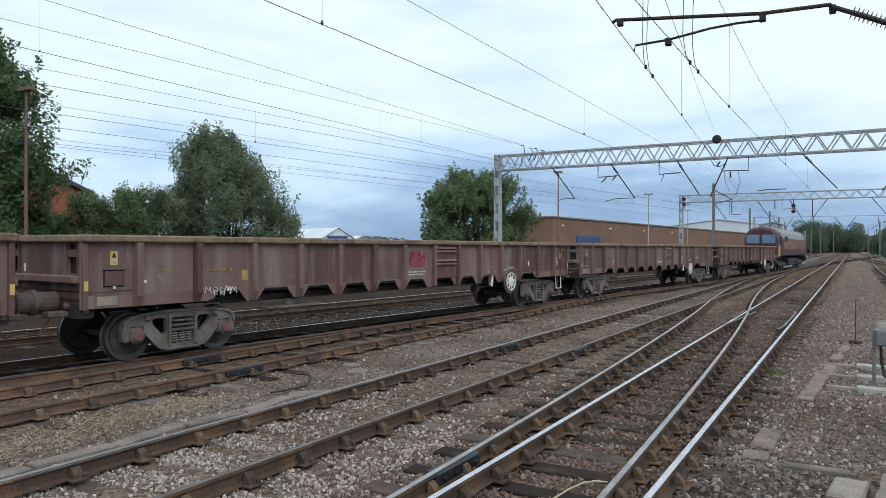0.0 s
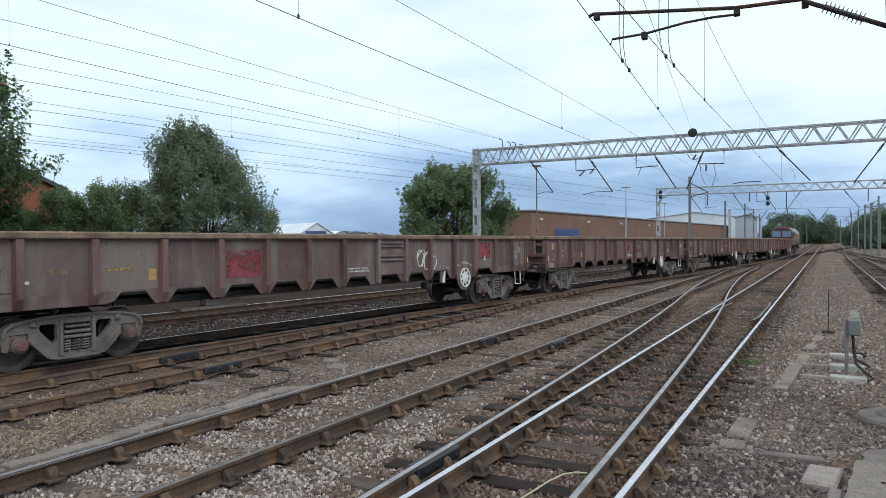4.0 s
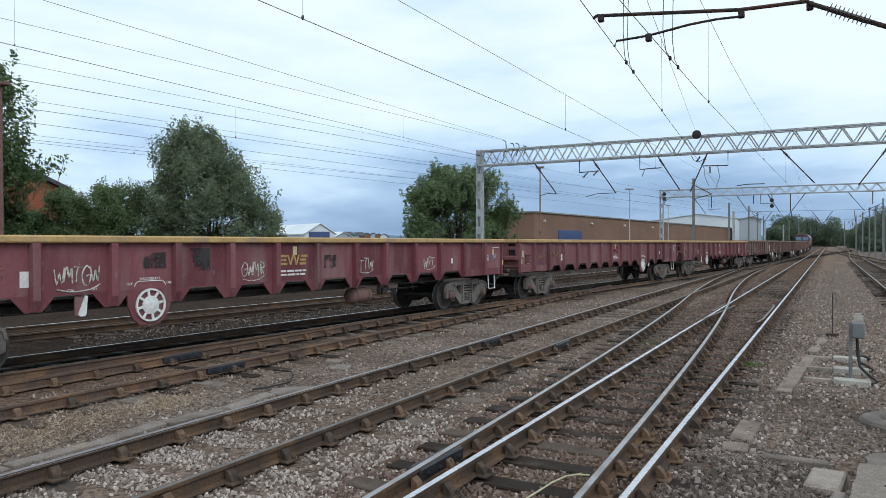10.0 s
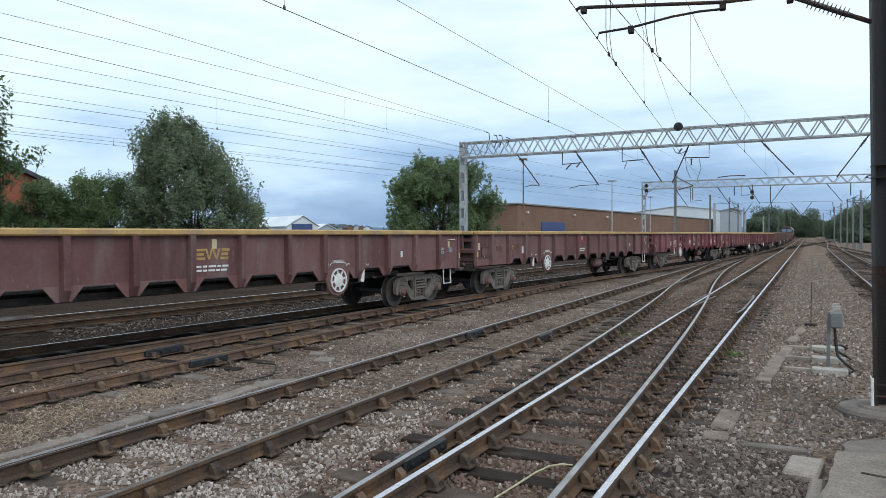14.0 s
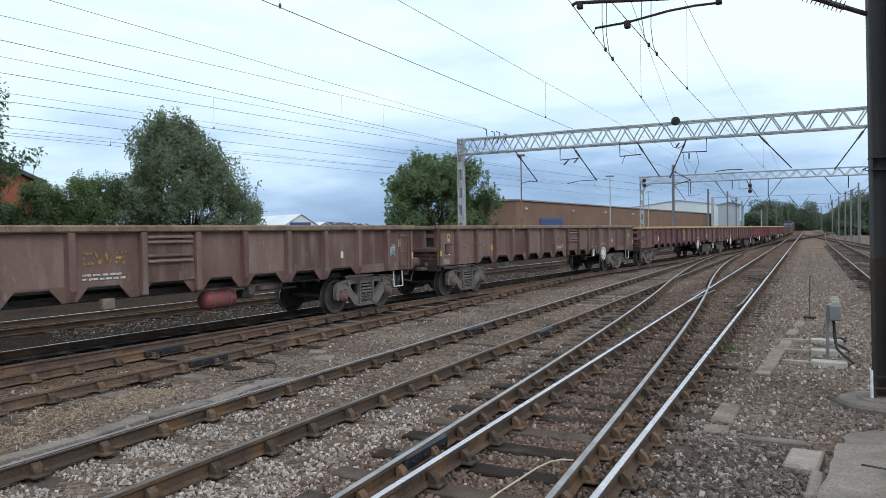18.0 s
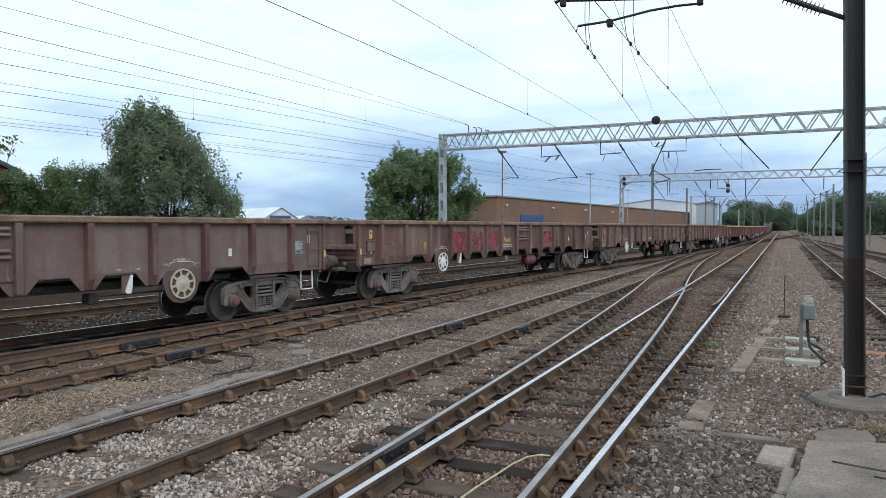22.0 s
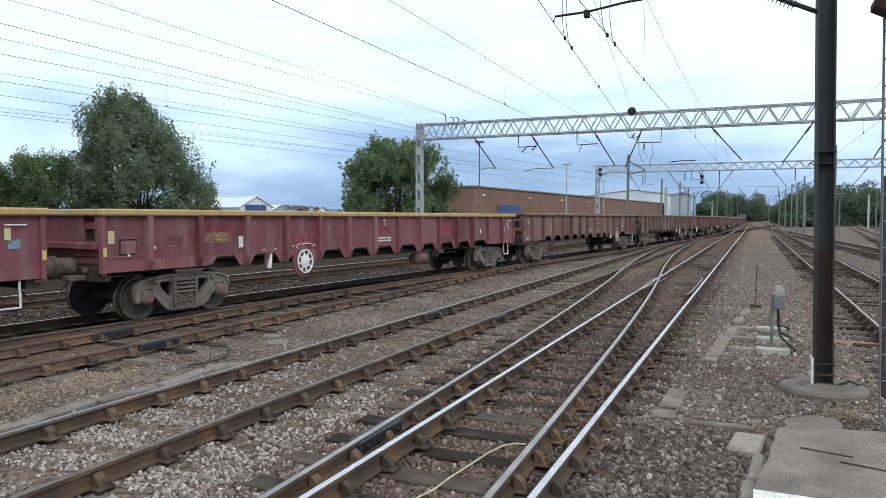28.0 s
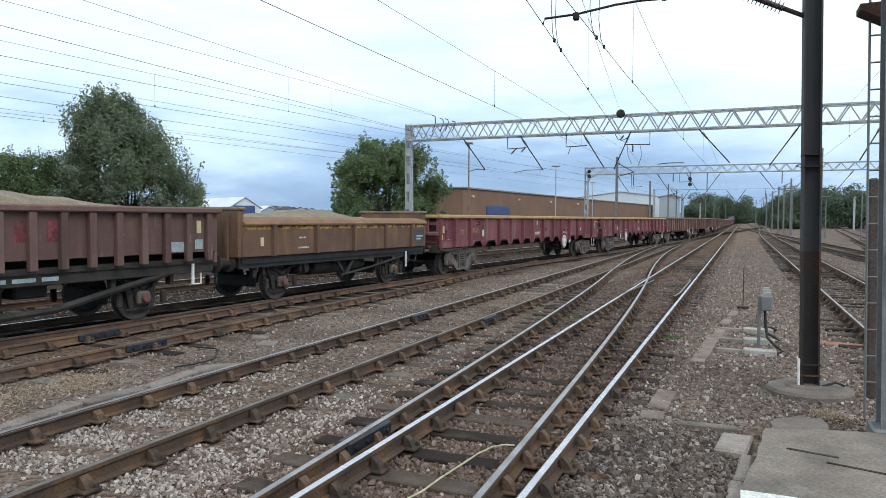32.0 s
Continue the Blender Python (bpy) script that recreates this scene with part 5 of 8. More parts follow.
def g_spring(sign, y):
    g = Geo()
    pts = [(sign * 1.0 + 0.065 * math.cos(a), y + 0.065 * math.sin(a), 0.25 + 0.22 * a / (10 * math.pi)) for a in np.linspace(0, 10 * math.pi, 51)]
    return g.tube(pts, 0.016, 5)


def g_cap(sign, y):
    """Round end cap with three bolts."""
    g = Geo()
    g.lathe([(0.088, 0.0), (0.088, sign * 0.03), (0.075, sign * 0.045), (0.04, sign * 0.05), (0.015, sign * 0.051)], "x", (sign * 1.122, y, 0.44), 18)
    return g


def g_axlebox(sign, y):
    g = Geo()
    a, b = sorted((sign * 0.92, sign * 1.07))
    g.box(a, b, y - 0.15, y + 0.15, 0.33, 0.60, 0.04)
    g.lathe([(0.135, 0), (0.135, sign * 0.03), (0.105, sign * 0.05), (0.10, sign * 0.075), (0.05, sign * 0.085), (0.02, sign * 0.086)], "x", (sign * 1.07, y, 0.44), 18)
    for k in range(3):
        q = 2 * math.pi * k / 3 + 0.5
        g.lathe([(0.018, 0), (0.018, sign * 0.02), (0.01, sign * 0.025)], "x", (sign * 1.145, y + 0.06 * math.cos(q), 0.44 + 0.06 * math.sin(q)), 6)
    return g


WHEELSETS = []
AXLE = 0.93


def bogie(parent, y, near_label=""):
    b = part("bogie", shared("bogie", lambda: Geo().box(-0.98, 0.98, -0.2, 0.2, 0.42, 0.70, 0.03).box(-0.3, 0.3, -0.3, 0.3, 0.68, 0.78, 0.02), "under"), None, parent, "dark cast steel three-piece bogie", at=pose(0, y, 0))
    for s in (-1, 1):
        part("side_frame", shared("side_frame/%d" % s, lambda: g_sideframe(s), "bogie"), None, b, "dusty grey cast side frame")
        for k, dy in enumerate((-0.16, 0.0, 0.16)):
            part("coil_spring", shared("coil_spring/%d/%d" % (s, k), lambda: g_spring(s, dy), "bogie"), None, b)
        for e in (-1, 1):
            part("axle_box", shared("axle_box/%d/%d" % (s, e), lambda: g_axlebox(s, e * AXLE), "draw_dirt"), None, b, "dirty axle box")
            if s > 0:
                part("axle_cap", shared("axle_cap/%d/%d" % (s, e), lambda: g_cap(s, e * AXLE), "axle_cap"), None, b, "dull red axle end cap")
    for e in (-1, 1):
        w = part("wheelset", wheel_mesh("wheelset", 0.43), None, b, "dark steel wheelset", at=pose(0, e * AXLE, 0.43))
        WHEELSETS.append((w, e * AXLE))
    return b


def g_wheel_rim():
    """Flat ring of the hand-brake wheel."""
    g = Geo()
    n = 28
    ring = lambda r, x: [(x, r * math.cos(2 * math.pi * j / n), r * math.sin(2 * math.pi * j / n)) for j in range(n)]
    return g.loft([ring(0.295, 0.0), ring(0.295, 0.03), ring(0.262, 0.03), ring(0.262, 0.0), ring(0.295, 0.0)], caps=False)


def hand_wheel(parent, y, z, material="white_paint"):
    w = part("hand_brake_wheel", shared("hand_brake_wheel", g_wheel_rim, material), None, parent, "white spoked hand-brake wheel", at=pose(1.29, y, z))
    part("hub", shared("hub", lambda: Geo().lathe([(0.165, 0.0), (0.165, 0.02), (0.11, 0.03), (0.05, 0.045)], "x", (0, 0, 0), 20), material), None, w)
    for j in range(8):
        part("spoke", shared("spoke", lambda: Geo().box(0.0, 0.02, -0.022, 0.022, 0.15, 0.27), material), None, w, at=pose(0, 0, 0, 45 * j + 11, 0, 0))


def flat(w, h, t=0.006):
    return Geo().box(0, t, -w / 2, w / 2, -h / 2, h / 2)


def plate(parent, w, h, y, z, material, name="plate", label="", x=1.283):
    return part(name, shared("%s/%.3f/%.3f" % (name, w, h), lambda: flat(w, h), material), None, parent, label, at=pose(x + 0.003, y - BODY / 2, z))


def lettering(parent, text, y, z, size, material, name="lettering", x=1.286, half=BODY / 2):
    key = "text/" + text + str(size)
    if (key, material) not in MESHES:
        cu = bpy.data.curves.new("lettering", "FONT")
        cu.body, cu.size, cu.extrude, cu.align_x, cu.resolution_u = text, size, 0.002, "CENTER", 2
        tmp = bpy.data.objects.new("lettering", cu)
        scene.collection.objects.link(tmp)
        me = bpy.data.meshes.new_from_object(tmp.evaluated_get(bpy.context.evaluated_depsgraph_get()))
        me.materials.clear()
        me.materials.append(M[material])
        bpy.data.objects.remove(tmp)
        MESHES[(key, material)] = me
    return part(name, MESHES[(key, material)], None, parent, at=pose(x, y - half, z, 90, 0, 90))


def bars(parent, y, z, material, rows, w=0.75, h=0.035, gap=0.075, seed=1):
    """Lines of small writing as plain bars."""
    rng = random.Random(seed)
    for i in range(rows):
        p = 0.0
        while p < w - 0.08:
            k = rng.uniform(0.08, 0.24)
            k = min(k, w - p)
            plate(parent, round(k, 2), h, y - w / 2 + p + k / 2, z - i * gap, material, "lettering_bar")
            p += k + 0.035


def smooth_path(pts, k=4):
    """Rounded path through pts."""
    out = []
    for i in range(len(pts) - 1):
        p = [Vector(pts[max(0, min(len(pts) - 1, j))]) for j in (i - 1, i, i + 1, i + 2)]
        for q in range(k):
            u = q / k
            out.append(tuple(0.5 * (2 * p[1] + (p[2] - p[0]) * u + (2 * p[0] - 5 * p[1] + 4 * p[2] - p[3]) * u * u + (3 * p[1] - p[0] - 3 * p[2] + p[3]) * u ** 3)))
    return out + [tuple(pts[-1])]


def scribble(parent, y, z, w, h, seed, material="faded_white"):
    """A sprayed tag: loops and hooks that spell nothing, with a swoosh beneath."""
    rng = random.Random(seed)
    y -= BODY / 2
    g = Geo()
    k = max(3, int(w / 0.14))
    c = w / k
    hooks = ([(-0.4, -0.4), (-0.2, 0.5), (0.1, -0.1), (0.3, 0.4), (0.45, -0.45)],
             [(0.4, 0.35), (0.0, 0.5), (-0.4, 0.1), (-0.2, -0.4), (0.3, -0.35), (0.4, 0.05), (0.0, 0.0)],
             [(-0.45, 0.4), (-0.2, -0.45), (0.05, 0.2), (0.25, -0.45), (0.5, 0.5)],
             [(0.0, -0.5), (-0.1, 0.45), (0.4, 0.3), (0.35, 0.0), (-0.05, 0.0), (0.45, -0.5)],
             [(-0.4, 0.45), (0.45, 0.4), (0.0, 0.35), (-0.05, -0.5)])
    for i in range(k):
        m = y - w / 2 + c * (i + 0.5)
        tall = h * rng.uniform(0.7, 1.0)
        lift = rng.uniform(-0.08, 0.08) * h
        lean = rng.uniform(-0.05, 0.15)
        pts = [(1.292, m + (a + lean * b) * c * 1.15, z + lift + b * tall * 0.85) for a, b in hooks[rng.randrange(len(hooks))]]
        g.tube(smooth_path(pts), rng.uniform(0.010, 0.015), 4)
    if h > 0.3:
        pts = [(1.292, y + a * w, z + b * h) for a, b in ((-0.45, -0.5), (-0.1, -0.62), (0.3, -0.55), (0.52, -0.35), (0.4, -0.5))]
        g.tube(smooth_path(pts), 0.011, 4)
    part("sprayed_tag", g, material, parent, "sprayed tag")


def shorten(w, k):
    """The older brown wagons are a little shorter: draw their parts together along the wagon."""
    for ob in w.children:
        ys = [c[1] for c in ob.bound_box]
        if max(ys) - min(ys) > 5:
            ob.matrix_basis = Matrix.Diagonal((1, k, 1, 1)) @ ob.matrix_basis
        else:
            ob.matrix_basis = Matrix.Translation((0, (k - 1) * (ob.matrix_basis.translation.y + (max(ys) + min(ys)) / 2), 0)) @ ob.matrix_basis


def box_wagon(n, kind, paint, wheel_front, details=()):
    maroon = kind == "maroon"
    label = ("dusty maroon bogie box wagon with a scuffed yellow top rim" if maroon else
             "weathered brown bogie box wagon with a louvred side panel")
    w = thing("box_wagon", label, "wagon", "box wagons of the train")
    h = BODY / 2
    rim = "rim_yellow" if maroon else "rim_tan"
    top = 2.03 if maroon else 2.095
    kt = "/m" if maroon else "/b"
    for s in (-1, 1):
        side = part("side_wall", shared("side_wall%s/%d" % (kt, s), lambda: g_side(s, top), paint), None, w)
        for i, r in enumerate(RIBS):
            if not maroon and i in (7, 8):
                continue
            m = shared("rib%s/%d" % (kt, 2 <= i <= 11), lambda: g_rib(2 <= i <= 11, top), paint if maroon else "rib_red")
            part("rib", m, None, side, at=pose(s * 1.28, r - h, 0, 0, 0, 0 if s > 0 else 180))
        if s > 0:
            # sheets of the bays, each weathered in its own way
            for a, b in zip([0.0] + RIBS, RIBS + [BODY]):
                if not maroon and a in (RIBS[6], RIBS[7], RIBS[8]):
                    continue
                part("bay_sheet", shared("bay_sheet%s/%.2f" % (kt, b - a), lambda: Geo().box(0, 0.003, -(b - a) / 2 + 0.08, (b - a) / 2 - 0.08, 1.215, top - 0.01), paint), None, side, at=pose(1.28, (a + b) / 2 - h, 0))
        if not maroon:
            lou = part("louvre_panel", shared("louvre_panel", lambda: Geo().box(0, 0.03, -0.56, 0.56, 1.18, top, 0.004), paint), None, side, at=pose(s * 1.28, 10.53 - h, 0, 0, 0, 0 if s > 0 else 180))
            for q in (-0.59, 0.62):
                part("louvre_post", shared("louvre_post", lambda: Geo().box(0, 0.115, -0.06, 0.06, 0.97, top, 0.012), paint), None, lou, at=pose(0, q, 0))
            for z in (1.57, 1.67, 1.92, 2.01):
                part("slat", shared("slat", lambda: Geo().prism([(0.03, -0.025), (0.085, -0.03), (0.09, -0.012), (0.05, 0.025), (0.03, 0.025)], "y", -0.50, 0.50), paint), None, lou, at=pose(0, 0, z))
    for s in (-1, 1):
        e = part("end_wall", shared("end_wall" + kt, lambda: g_end(top), paint), None, w, at=pose(0, s * (h - 0.06), 0))
        # recess backs are black: the shade inside the openings is put into their colour
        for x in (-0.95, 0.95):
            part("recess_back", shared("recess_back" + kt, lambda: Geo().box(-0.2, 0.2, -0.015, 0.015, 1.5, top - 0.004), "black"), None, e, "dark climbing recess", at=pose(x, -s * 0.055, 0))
        for x in (-0.80, 0.80):
            part("end_post", shared("end_post" + kt, lambda: Geo().box(-0.025, 0.025, -0.02, 0.02, 1.50, top, 0.008), paint), None, e, at=pose(x, s * 0.045, 0))
        part("end_ledge", shared("end_ledge", lambda: Geo().box(-1.22, 1.22, -0.07, 0.07, 1.42, 1.55, 0.02), paint), None, e, at=pose(0, s * 0.075, 0))
        part("headstock", shared("headstock", lambda: Geo().box(-1.24, 1.24, -0.05, 0.05, 0.92, 1.31, 0.015), paint), None, e, at=pose(0, -s * 0.06, 0))
        part("brake_tap", shared("brake_tap/%d" % s, lambda: Geo().lathe([(0.03, 0.0), (0.06, s * 0.01), (0.065, s * 0.06), (0.045, s * 0.09), (0.02, s * 0.10)], "y", (0.82, 0, 1.04), 12), "red_tank" if n in (0, 3) else "draw_dirt"), None, e, "round brake tap", at=pose(0, 0, 0))
        part("end_label", shared("end_label", lambda: Geo().box(-0.03, 0.03, -0.003, 0.003, -0.07, 0.07), "white_paint"), None, e, at=pose(-0.62, s * 0.035, 1.66))
        for x in (-1.27, 1.27):
            part("corner_post", shared("corner_post" + kt, lambda: Geo().box(-0.06, 0.06, -0.045, 0.045, 0.98, top, 0.012), paint if maroon else "rib_red"), None, e, at=pose(x, -s * 0.0 + (-0.0), 0))
        part("draw_gear", shared("draw_gear/%d" % s, lambda: g_draw(s), "draw_dirt"), None, w, "dirty coupling and buffing tube")
        part("corner_mark", shared("corner_mark", lambda: flat(0.07, 0.16), "yellow_plate"), None, e, "yellow reflector", at=pose(1.335, 0.0, 1.38))
    part("rim", shared("rim" + kt, lambda: g_rim(top), rim), None, w, "scuffed yellow top rim" if maroon else "worn tan top rim")
    part("underframe", shared("underframe", g_under, "under"), None, w, "black underframe")
    part("brake_pipe", shared("brake_pipe", g_pipes, "bogie"), None, w)
    bogie(w, 2.08 - h)
    bogie(w, 16.85 - h)
    # hand brake
    hy = (12.92 if wheel_front else 5.58) if maroon else (14.35 if wheel_front else 4.42)
    part("brake_panel", shared("brake_panel", lambda: Geo().prism([(-0.45, 1.25), (-0.42, 0.92), (-0.34, 0.72), (-0.2, 0.59), (0.0, 0.555), (0.2, 0.59), (0.34, 0.72), (0.42, 0.92), (0.45, 1.25)], "x", 1.235, 1.275), paint), None, w, at=pose(0, hy - h, 0))
    hand_wheel(w, hy - h, 0.93, "cream_wheel" if n in (11, 12) else "white_paint")
    mark = "white_paint" if maroon else "faded_white"
    lettering(w, "HANDBRAKE", hy, 1.375, 0.07, mark)
    lettering(w, "OFF", hy - 0.40, 1.295, 0.066, mark)
    lettering(w, "ON", hy + 0.38, 1.295, 0.066, mark)
    part("turn_arrow", shared("turn_arrow", lambda: Geo().tube([(0, -0.31, 1.27), (0, -0.29, 1.32), (0, -0.24, 1.355), (0, 0.24, 1.355), (0, 0.29, 1.32), (0, 0.31, 1.27)], 0.009, 5), mark), None, w, at=pose(1.288, hy - h, 0))
    ly = (hy + 1.0 if maroon else hy - 1.15) if wheel_front else hy + (-1.2 if maroon else 1.2)
    part("brake_lever", shared("brake_lever", lambda: Geo().prism([(-0.10, -0.17), (-0.07, -0.20), (0.01, -0.20), (0.035, -0.16), (0.055, 0.13), (0.02, 0.14)], "x", 0, 0.03), "white_paint"), None, w, "white release lever", at=pose(1.245, ly - h, 1.03))
    part("lever_bracket", shared("lever_bracket", lambda: Geo().box(1.19, 1.235, -0.14, 0.02, 0.83, 1.25, 0.01), paint), None, w, at=pose(0, ly - h, 0))
    lettering(w, "ON", ly - 0.24, 1.245, 0.065, mark)
    lettering(w, "OFF", ly + 0.16, 1.245, 0.065, mark)
    # tank and valve gear
    if not wheel_front:
        part("air_tank", shared("air_tank", lambda: Geo().lathe([(0.05, -0.42), (0.14, -0.40), (0.19, -0.33), (0.19, 0.33), (0.14, 0.40), (0.05, 0.42)], "y", (0, 0, 0), 16), "axlebox" if maroon else "red_tank", True), None, w, "red air tank", at=pose(0.95, (11.72 if maroon else 11.95) - h, 0.70))
        for q in (-0.22, 0.2):
            part("tank_strap", shared("tank_strap", lambda: Geo().lathe([(0.188, -0.022), (0.202, -0.018), (0.202, 0.018), (0.188, 0.022)], "y", (0, 0, 0), 16), "draw_dirt"), None, w, at=pose(0.95, (11.72 if maroon else 11.95) + q - h, 0.70))
        part("tank_hanger", shared("tank_hanger", lambda: Geo().box(0.9, 1.0, -0.55, 1.55, 0.90, 0.95, 0.008).box(0.92, 1.06, 0.75, 0.95, 0.72, 0.92, 0.02).box(0.9, 1.05, 1.1, 1.5, 0.8, 0.9, 0.02), "draw_dirt"), None, w, at=pose(0, (11.72 if maroon else 11.95) - h, 0))
        if not maroon:
            part("equipment_box", shared("equipment_box", lambda: Geo().box(1.05, 1.18, -0.12, 0.12, 0.76, 0.95, 0.015), "tan_box"), None, w, "dusty tan equipment box", at=pose(0, 9.35 - h, 0))
    else:
        part("valve_tray", shared("valve_tray", lambda: Geo().box(0.85, 1.15, -0.8, 0.8, 0.72, 0.78, 0.01).box(0.9, 1.12, -0.2, 0.15, 0.78, 0.92, 0.02), "bogie"), None, w, at=pose(0, 4.9 - h, 0))
    part("valve_block", shared("valve_block", lambda: Geo().box(0.9, 1.12, -0.1, 0.1, 0.68, 0.86, 0.02).tube([(1.0, 0.1, 0.8), (1.0, 1.6, 0.8)], 0.02, 6), "under"), None, w, at=pose(0, 12.6 - h, 0))
    # corner ladder or grab bar
    if maroon:
        part("grab_bar", shared("grab_bar", lambda: Geo().tube([(1.28, -0.16, 0), (1.33, -0.16, 0), (1.33, 0.16, 0), (1.28, 0.16, 0)], 0.013, 6), "white_paint"), None, w, "white grab bar", at=pose(0, 18.22 - h, 1.88))
        plate(w, 0.20, 0.15, 18.2, 1.58, "teal_panel", "data_panel", "worn blue data panel")
    else:
        la = part("corner_ladder", shared("corner_ladder", lambda: Geo().tube([(1.31, -0.19, 1.06), (1.34, -0.19, 1.1), (1.34, -0.19, 2.02)], 0.014, 6), "rib_red"), None, w, "rusty corner ladder", at=pose(0, 18.24 - h, 0))
        part("stile", shared("stile", lambda: Geo().tube([(1.31, 0.19, 1.06), (1.34, 0.19, 1.1), (1.34, 0.19, 2.02)], 0.014, 6), "rib_red"), None, la)
        for z in (1.12, 1.5, 1.93):
            part("rung", shared("rung", lambda: Geo().tube([(1.34, -0.19, 0), (1.34, 0.19, 0)], 0.013, 6), "rib_red"), None, la, at=pose(0, 0, z))
    # shunter's step at the leading corner
    part("shunter_step", shared("shunter_step", lambda: Geo().tube([(1.2, -0.2, 0.98), (1.22, -0.2, 0.55), (1.22, 0.2, 0.55), (1.2, 0.2, 0.98)], 0.022, 6), "white_paint"), None, w, "white shunter's step", at=pose(0, 18.12 - h, 0))
    # hinged hatch over a dark pocket
    hz = 1.46 if maroon else 1.50
    hf = part("hatch_frame", shared("hatch_frame", lambda: flat(0.37, 0.31, 0.004), "black"), None, w, "dark gap round the hatch", at=pose(1.284, 0.57 - h, hz))
    part("hatch", shared("hatch", lambda: Geo().box(0, 0.02, -0.165, 0.165, -0.135, 0.12, 0.008), paint), None, hf, "small hinged hatch", at=pose(0.004, 0, 0))
    part("hinge_rail", shared("hinge_rail", lambda: Geo().box(0, 0.045, -0.195, 0.195, 0.135, 0.16, 0.006), paint), None, hf)
    part("catch", shared("catch", lambda: Geo().box(0.01, 0.035, -0.02, 0.02, -0.185, -0.14, 0.006), "white_paint"), None, hf, "white catch")
    py = 0.22 if maroon else 0.57
    plate(w, 0.13, 0.23, py, 1.64 if maroon else 1.83, "cream_plate" if maroon else "yellow_plate", "warning_plate", "warning plate")
    part("warning_triangle", shared("warning_triangle", lambda: Geo().prism([(-0.045, 0.0), (0.045, 0.0), (0.0, 0.085)], "x", 0, 0.004), "black" if not maroon else "yellow_plate"), None, w, at=pose(1.29, py - h, 1.65 if maroon else 1.84))
    plate(w, 0.09, 0.03, py, 1.60 if maroon else 1.775, "grey_plate", "warning_mark", x=1.29)
    if not maroon:
        plate(w, 0.36, 0.15, 0.45, 1.12, "faded_panel", "faded_panel", "faded pale data panel")
    part("floor_seam", shared("floor_seam", lambda: Geo().box(0, 0.012, -0.46, 0.46, -0.012, 0.012, 0.004), paint), None, w, at=pose(1.28, 0.52 - h, 1.28))
    plate(w, 0.21 if maroon else 0.15, 0.25 if maroon else 0.2, 3.36 if not maroon else 3.46, 1.47, "white_paint" if maroon else "gold_paint", "label_plate", "pale label plate")
    plate(w, 0.10, 0.05, 1.13, 1.42, "white_paint", "label_plate")
    plate(w, 0.22 if maroon else 0.33, 0.20 if maroon else 0.30, 17.72, 1.55, "teal_panel", "data_panel", "worn blue-grey data panel")
    for k in range(4):
        plate(w, 0.16 if maroon else 0.26, 0.018, 17.72, 1.49 + 0.045 * k, "faded_white", "lettering_bar", x=1.29)
    plate(w, 0.10, 0.20, 18.1, 1.74, "cream_plate", "warning_plate")
    plate(w, 0.09, 0.16, 15.6, 1.5, "white_paint", "label_plate")
    if maroon:
        plate(w, 0.44, 0.22, 1.62, 1.55, "gold_faded", "code_frame", "gold outlined code panel")
        plate(w, 0.40, 0.18, 1.62, 1.55, paint, "code_field", x=1.285)
        lettering(w, "MOA", 1.62, 1.50, 0.15, "gold_faded", x=1.293)
        plate(w, 0.72, 0.22, 2.75, 1.58, "gold_faded", "number_frame", "gold outlined number panel")
        plate(w, 0.68, 0.18, 2.75, 1.58, paint, "number_field", x=1.285)
        for k in range(2):
            plate(w, 0.5, 0.05, 2.75, 1.62 - 0.085 * k, "gold_faded", "lettering_bar", x=1.291)
        bars(w, 9.1, 1.42, "white_paint", 2, 0.8, 0.04, 0.08, seed=n)
        plate(w, 0.12, 0.19, 9.15, 1.86, "cream_plate", "label_plate", "cream warning plate")
    else:
        bars(w, 2.75, 1.58, "gold_faded", 1, 0.6, 0.05, seed=n)
        bars(w, 9.2, 1.38, "faded_white", 2, 0.8, 0.035, 0.07, seed=n)
        lettering(w, "MOA", 1.62, 1.52, 0.15, "gold_faded", x=1.289)
    for d in details:
        if d[0] == "logo":
            # operator's mark as plain gold blocks and chevrons
            gold = "gold_paint" if maroon else "gold_faded"
            for k, pts in enumerate(([(-0.10, -0.11), (0.10, -0.11), (0.10, -0.06), (-0.10, -0.06)], [(-0.10, -0.025), (0.07, -0.025), (0.07, 0.025), (-0.10, 0.025)], [(-0.10, 0.06), (0.10, 0.06), (0.10, 0.11), (-0.10, 0.11)])):
                for j, c in enumerate((-0.28, 0.30)):
                    part("logo_bar", shared("logo_bar/%d" % k, lambda: Geo().prism(pts, "x", 0, 0.005), gold), None, w, "gold painted mark", at=pose(1.286, d[1] + c + 0.02 * k * j - h, 1.66))
            for c in (-0.08, 0.10):
                part("logo_chevron", shared("logo_chevron", lambda: Geo().prism([(-0.10, 0.11), (-0.02, -0.11), (0.02, -0.11), (0.10, 0.11), (0.05, 0.11), (0.0, -0.05), (-0.05, 0.11)], "x", 0, 0.005), gold), None, w, "gold painted mark", at=pose(1.286, d[1] + c - h, 1.66))
        elif d[0] == "patch":
            plate(w, d[2], d[4], d[1], d[3], "pink_patch", "paint_patch", "faded red repainted patch")
        elif d[0] == "loops":
            # rounded bubble outline
            g = Geo()
            for k, (c, r) in enumerate(((-0.34, 0.14), (0.02, 0.17), (0.36, 0.13))):
                ring = [(1.292, d[1] - h + c * d[3] + r * math.cos(q) * (1 + 0.12 * math.sin(3 * q + k)), d[2] - 0.06 * k + 1.45 * r * math.sin(q + 0.3)) for q in np.linspace(0, 6.283, 17)]
                g.tube(smooth_path(ring), 0.014, 4)
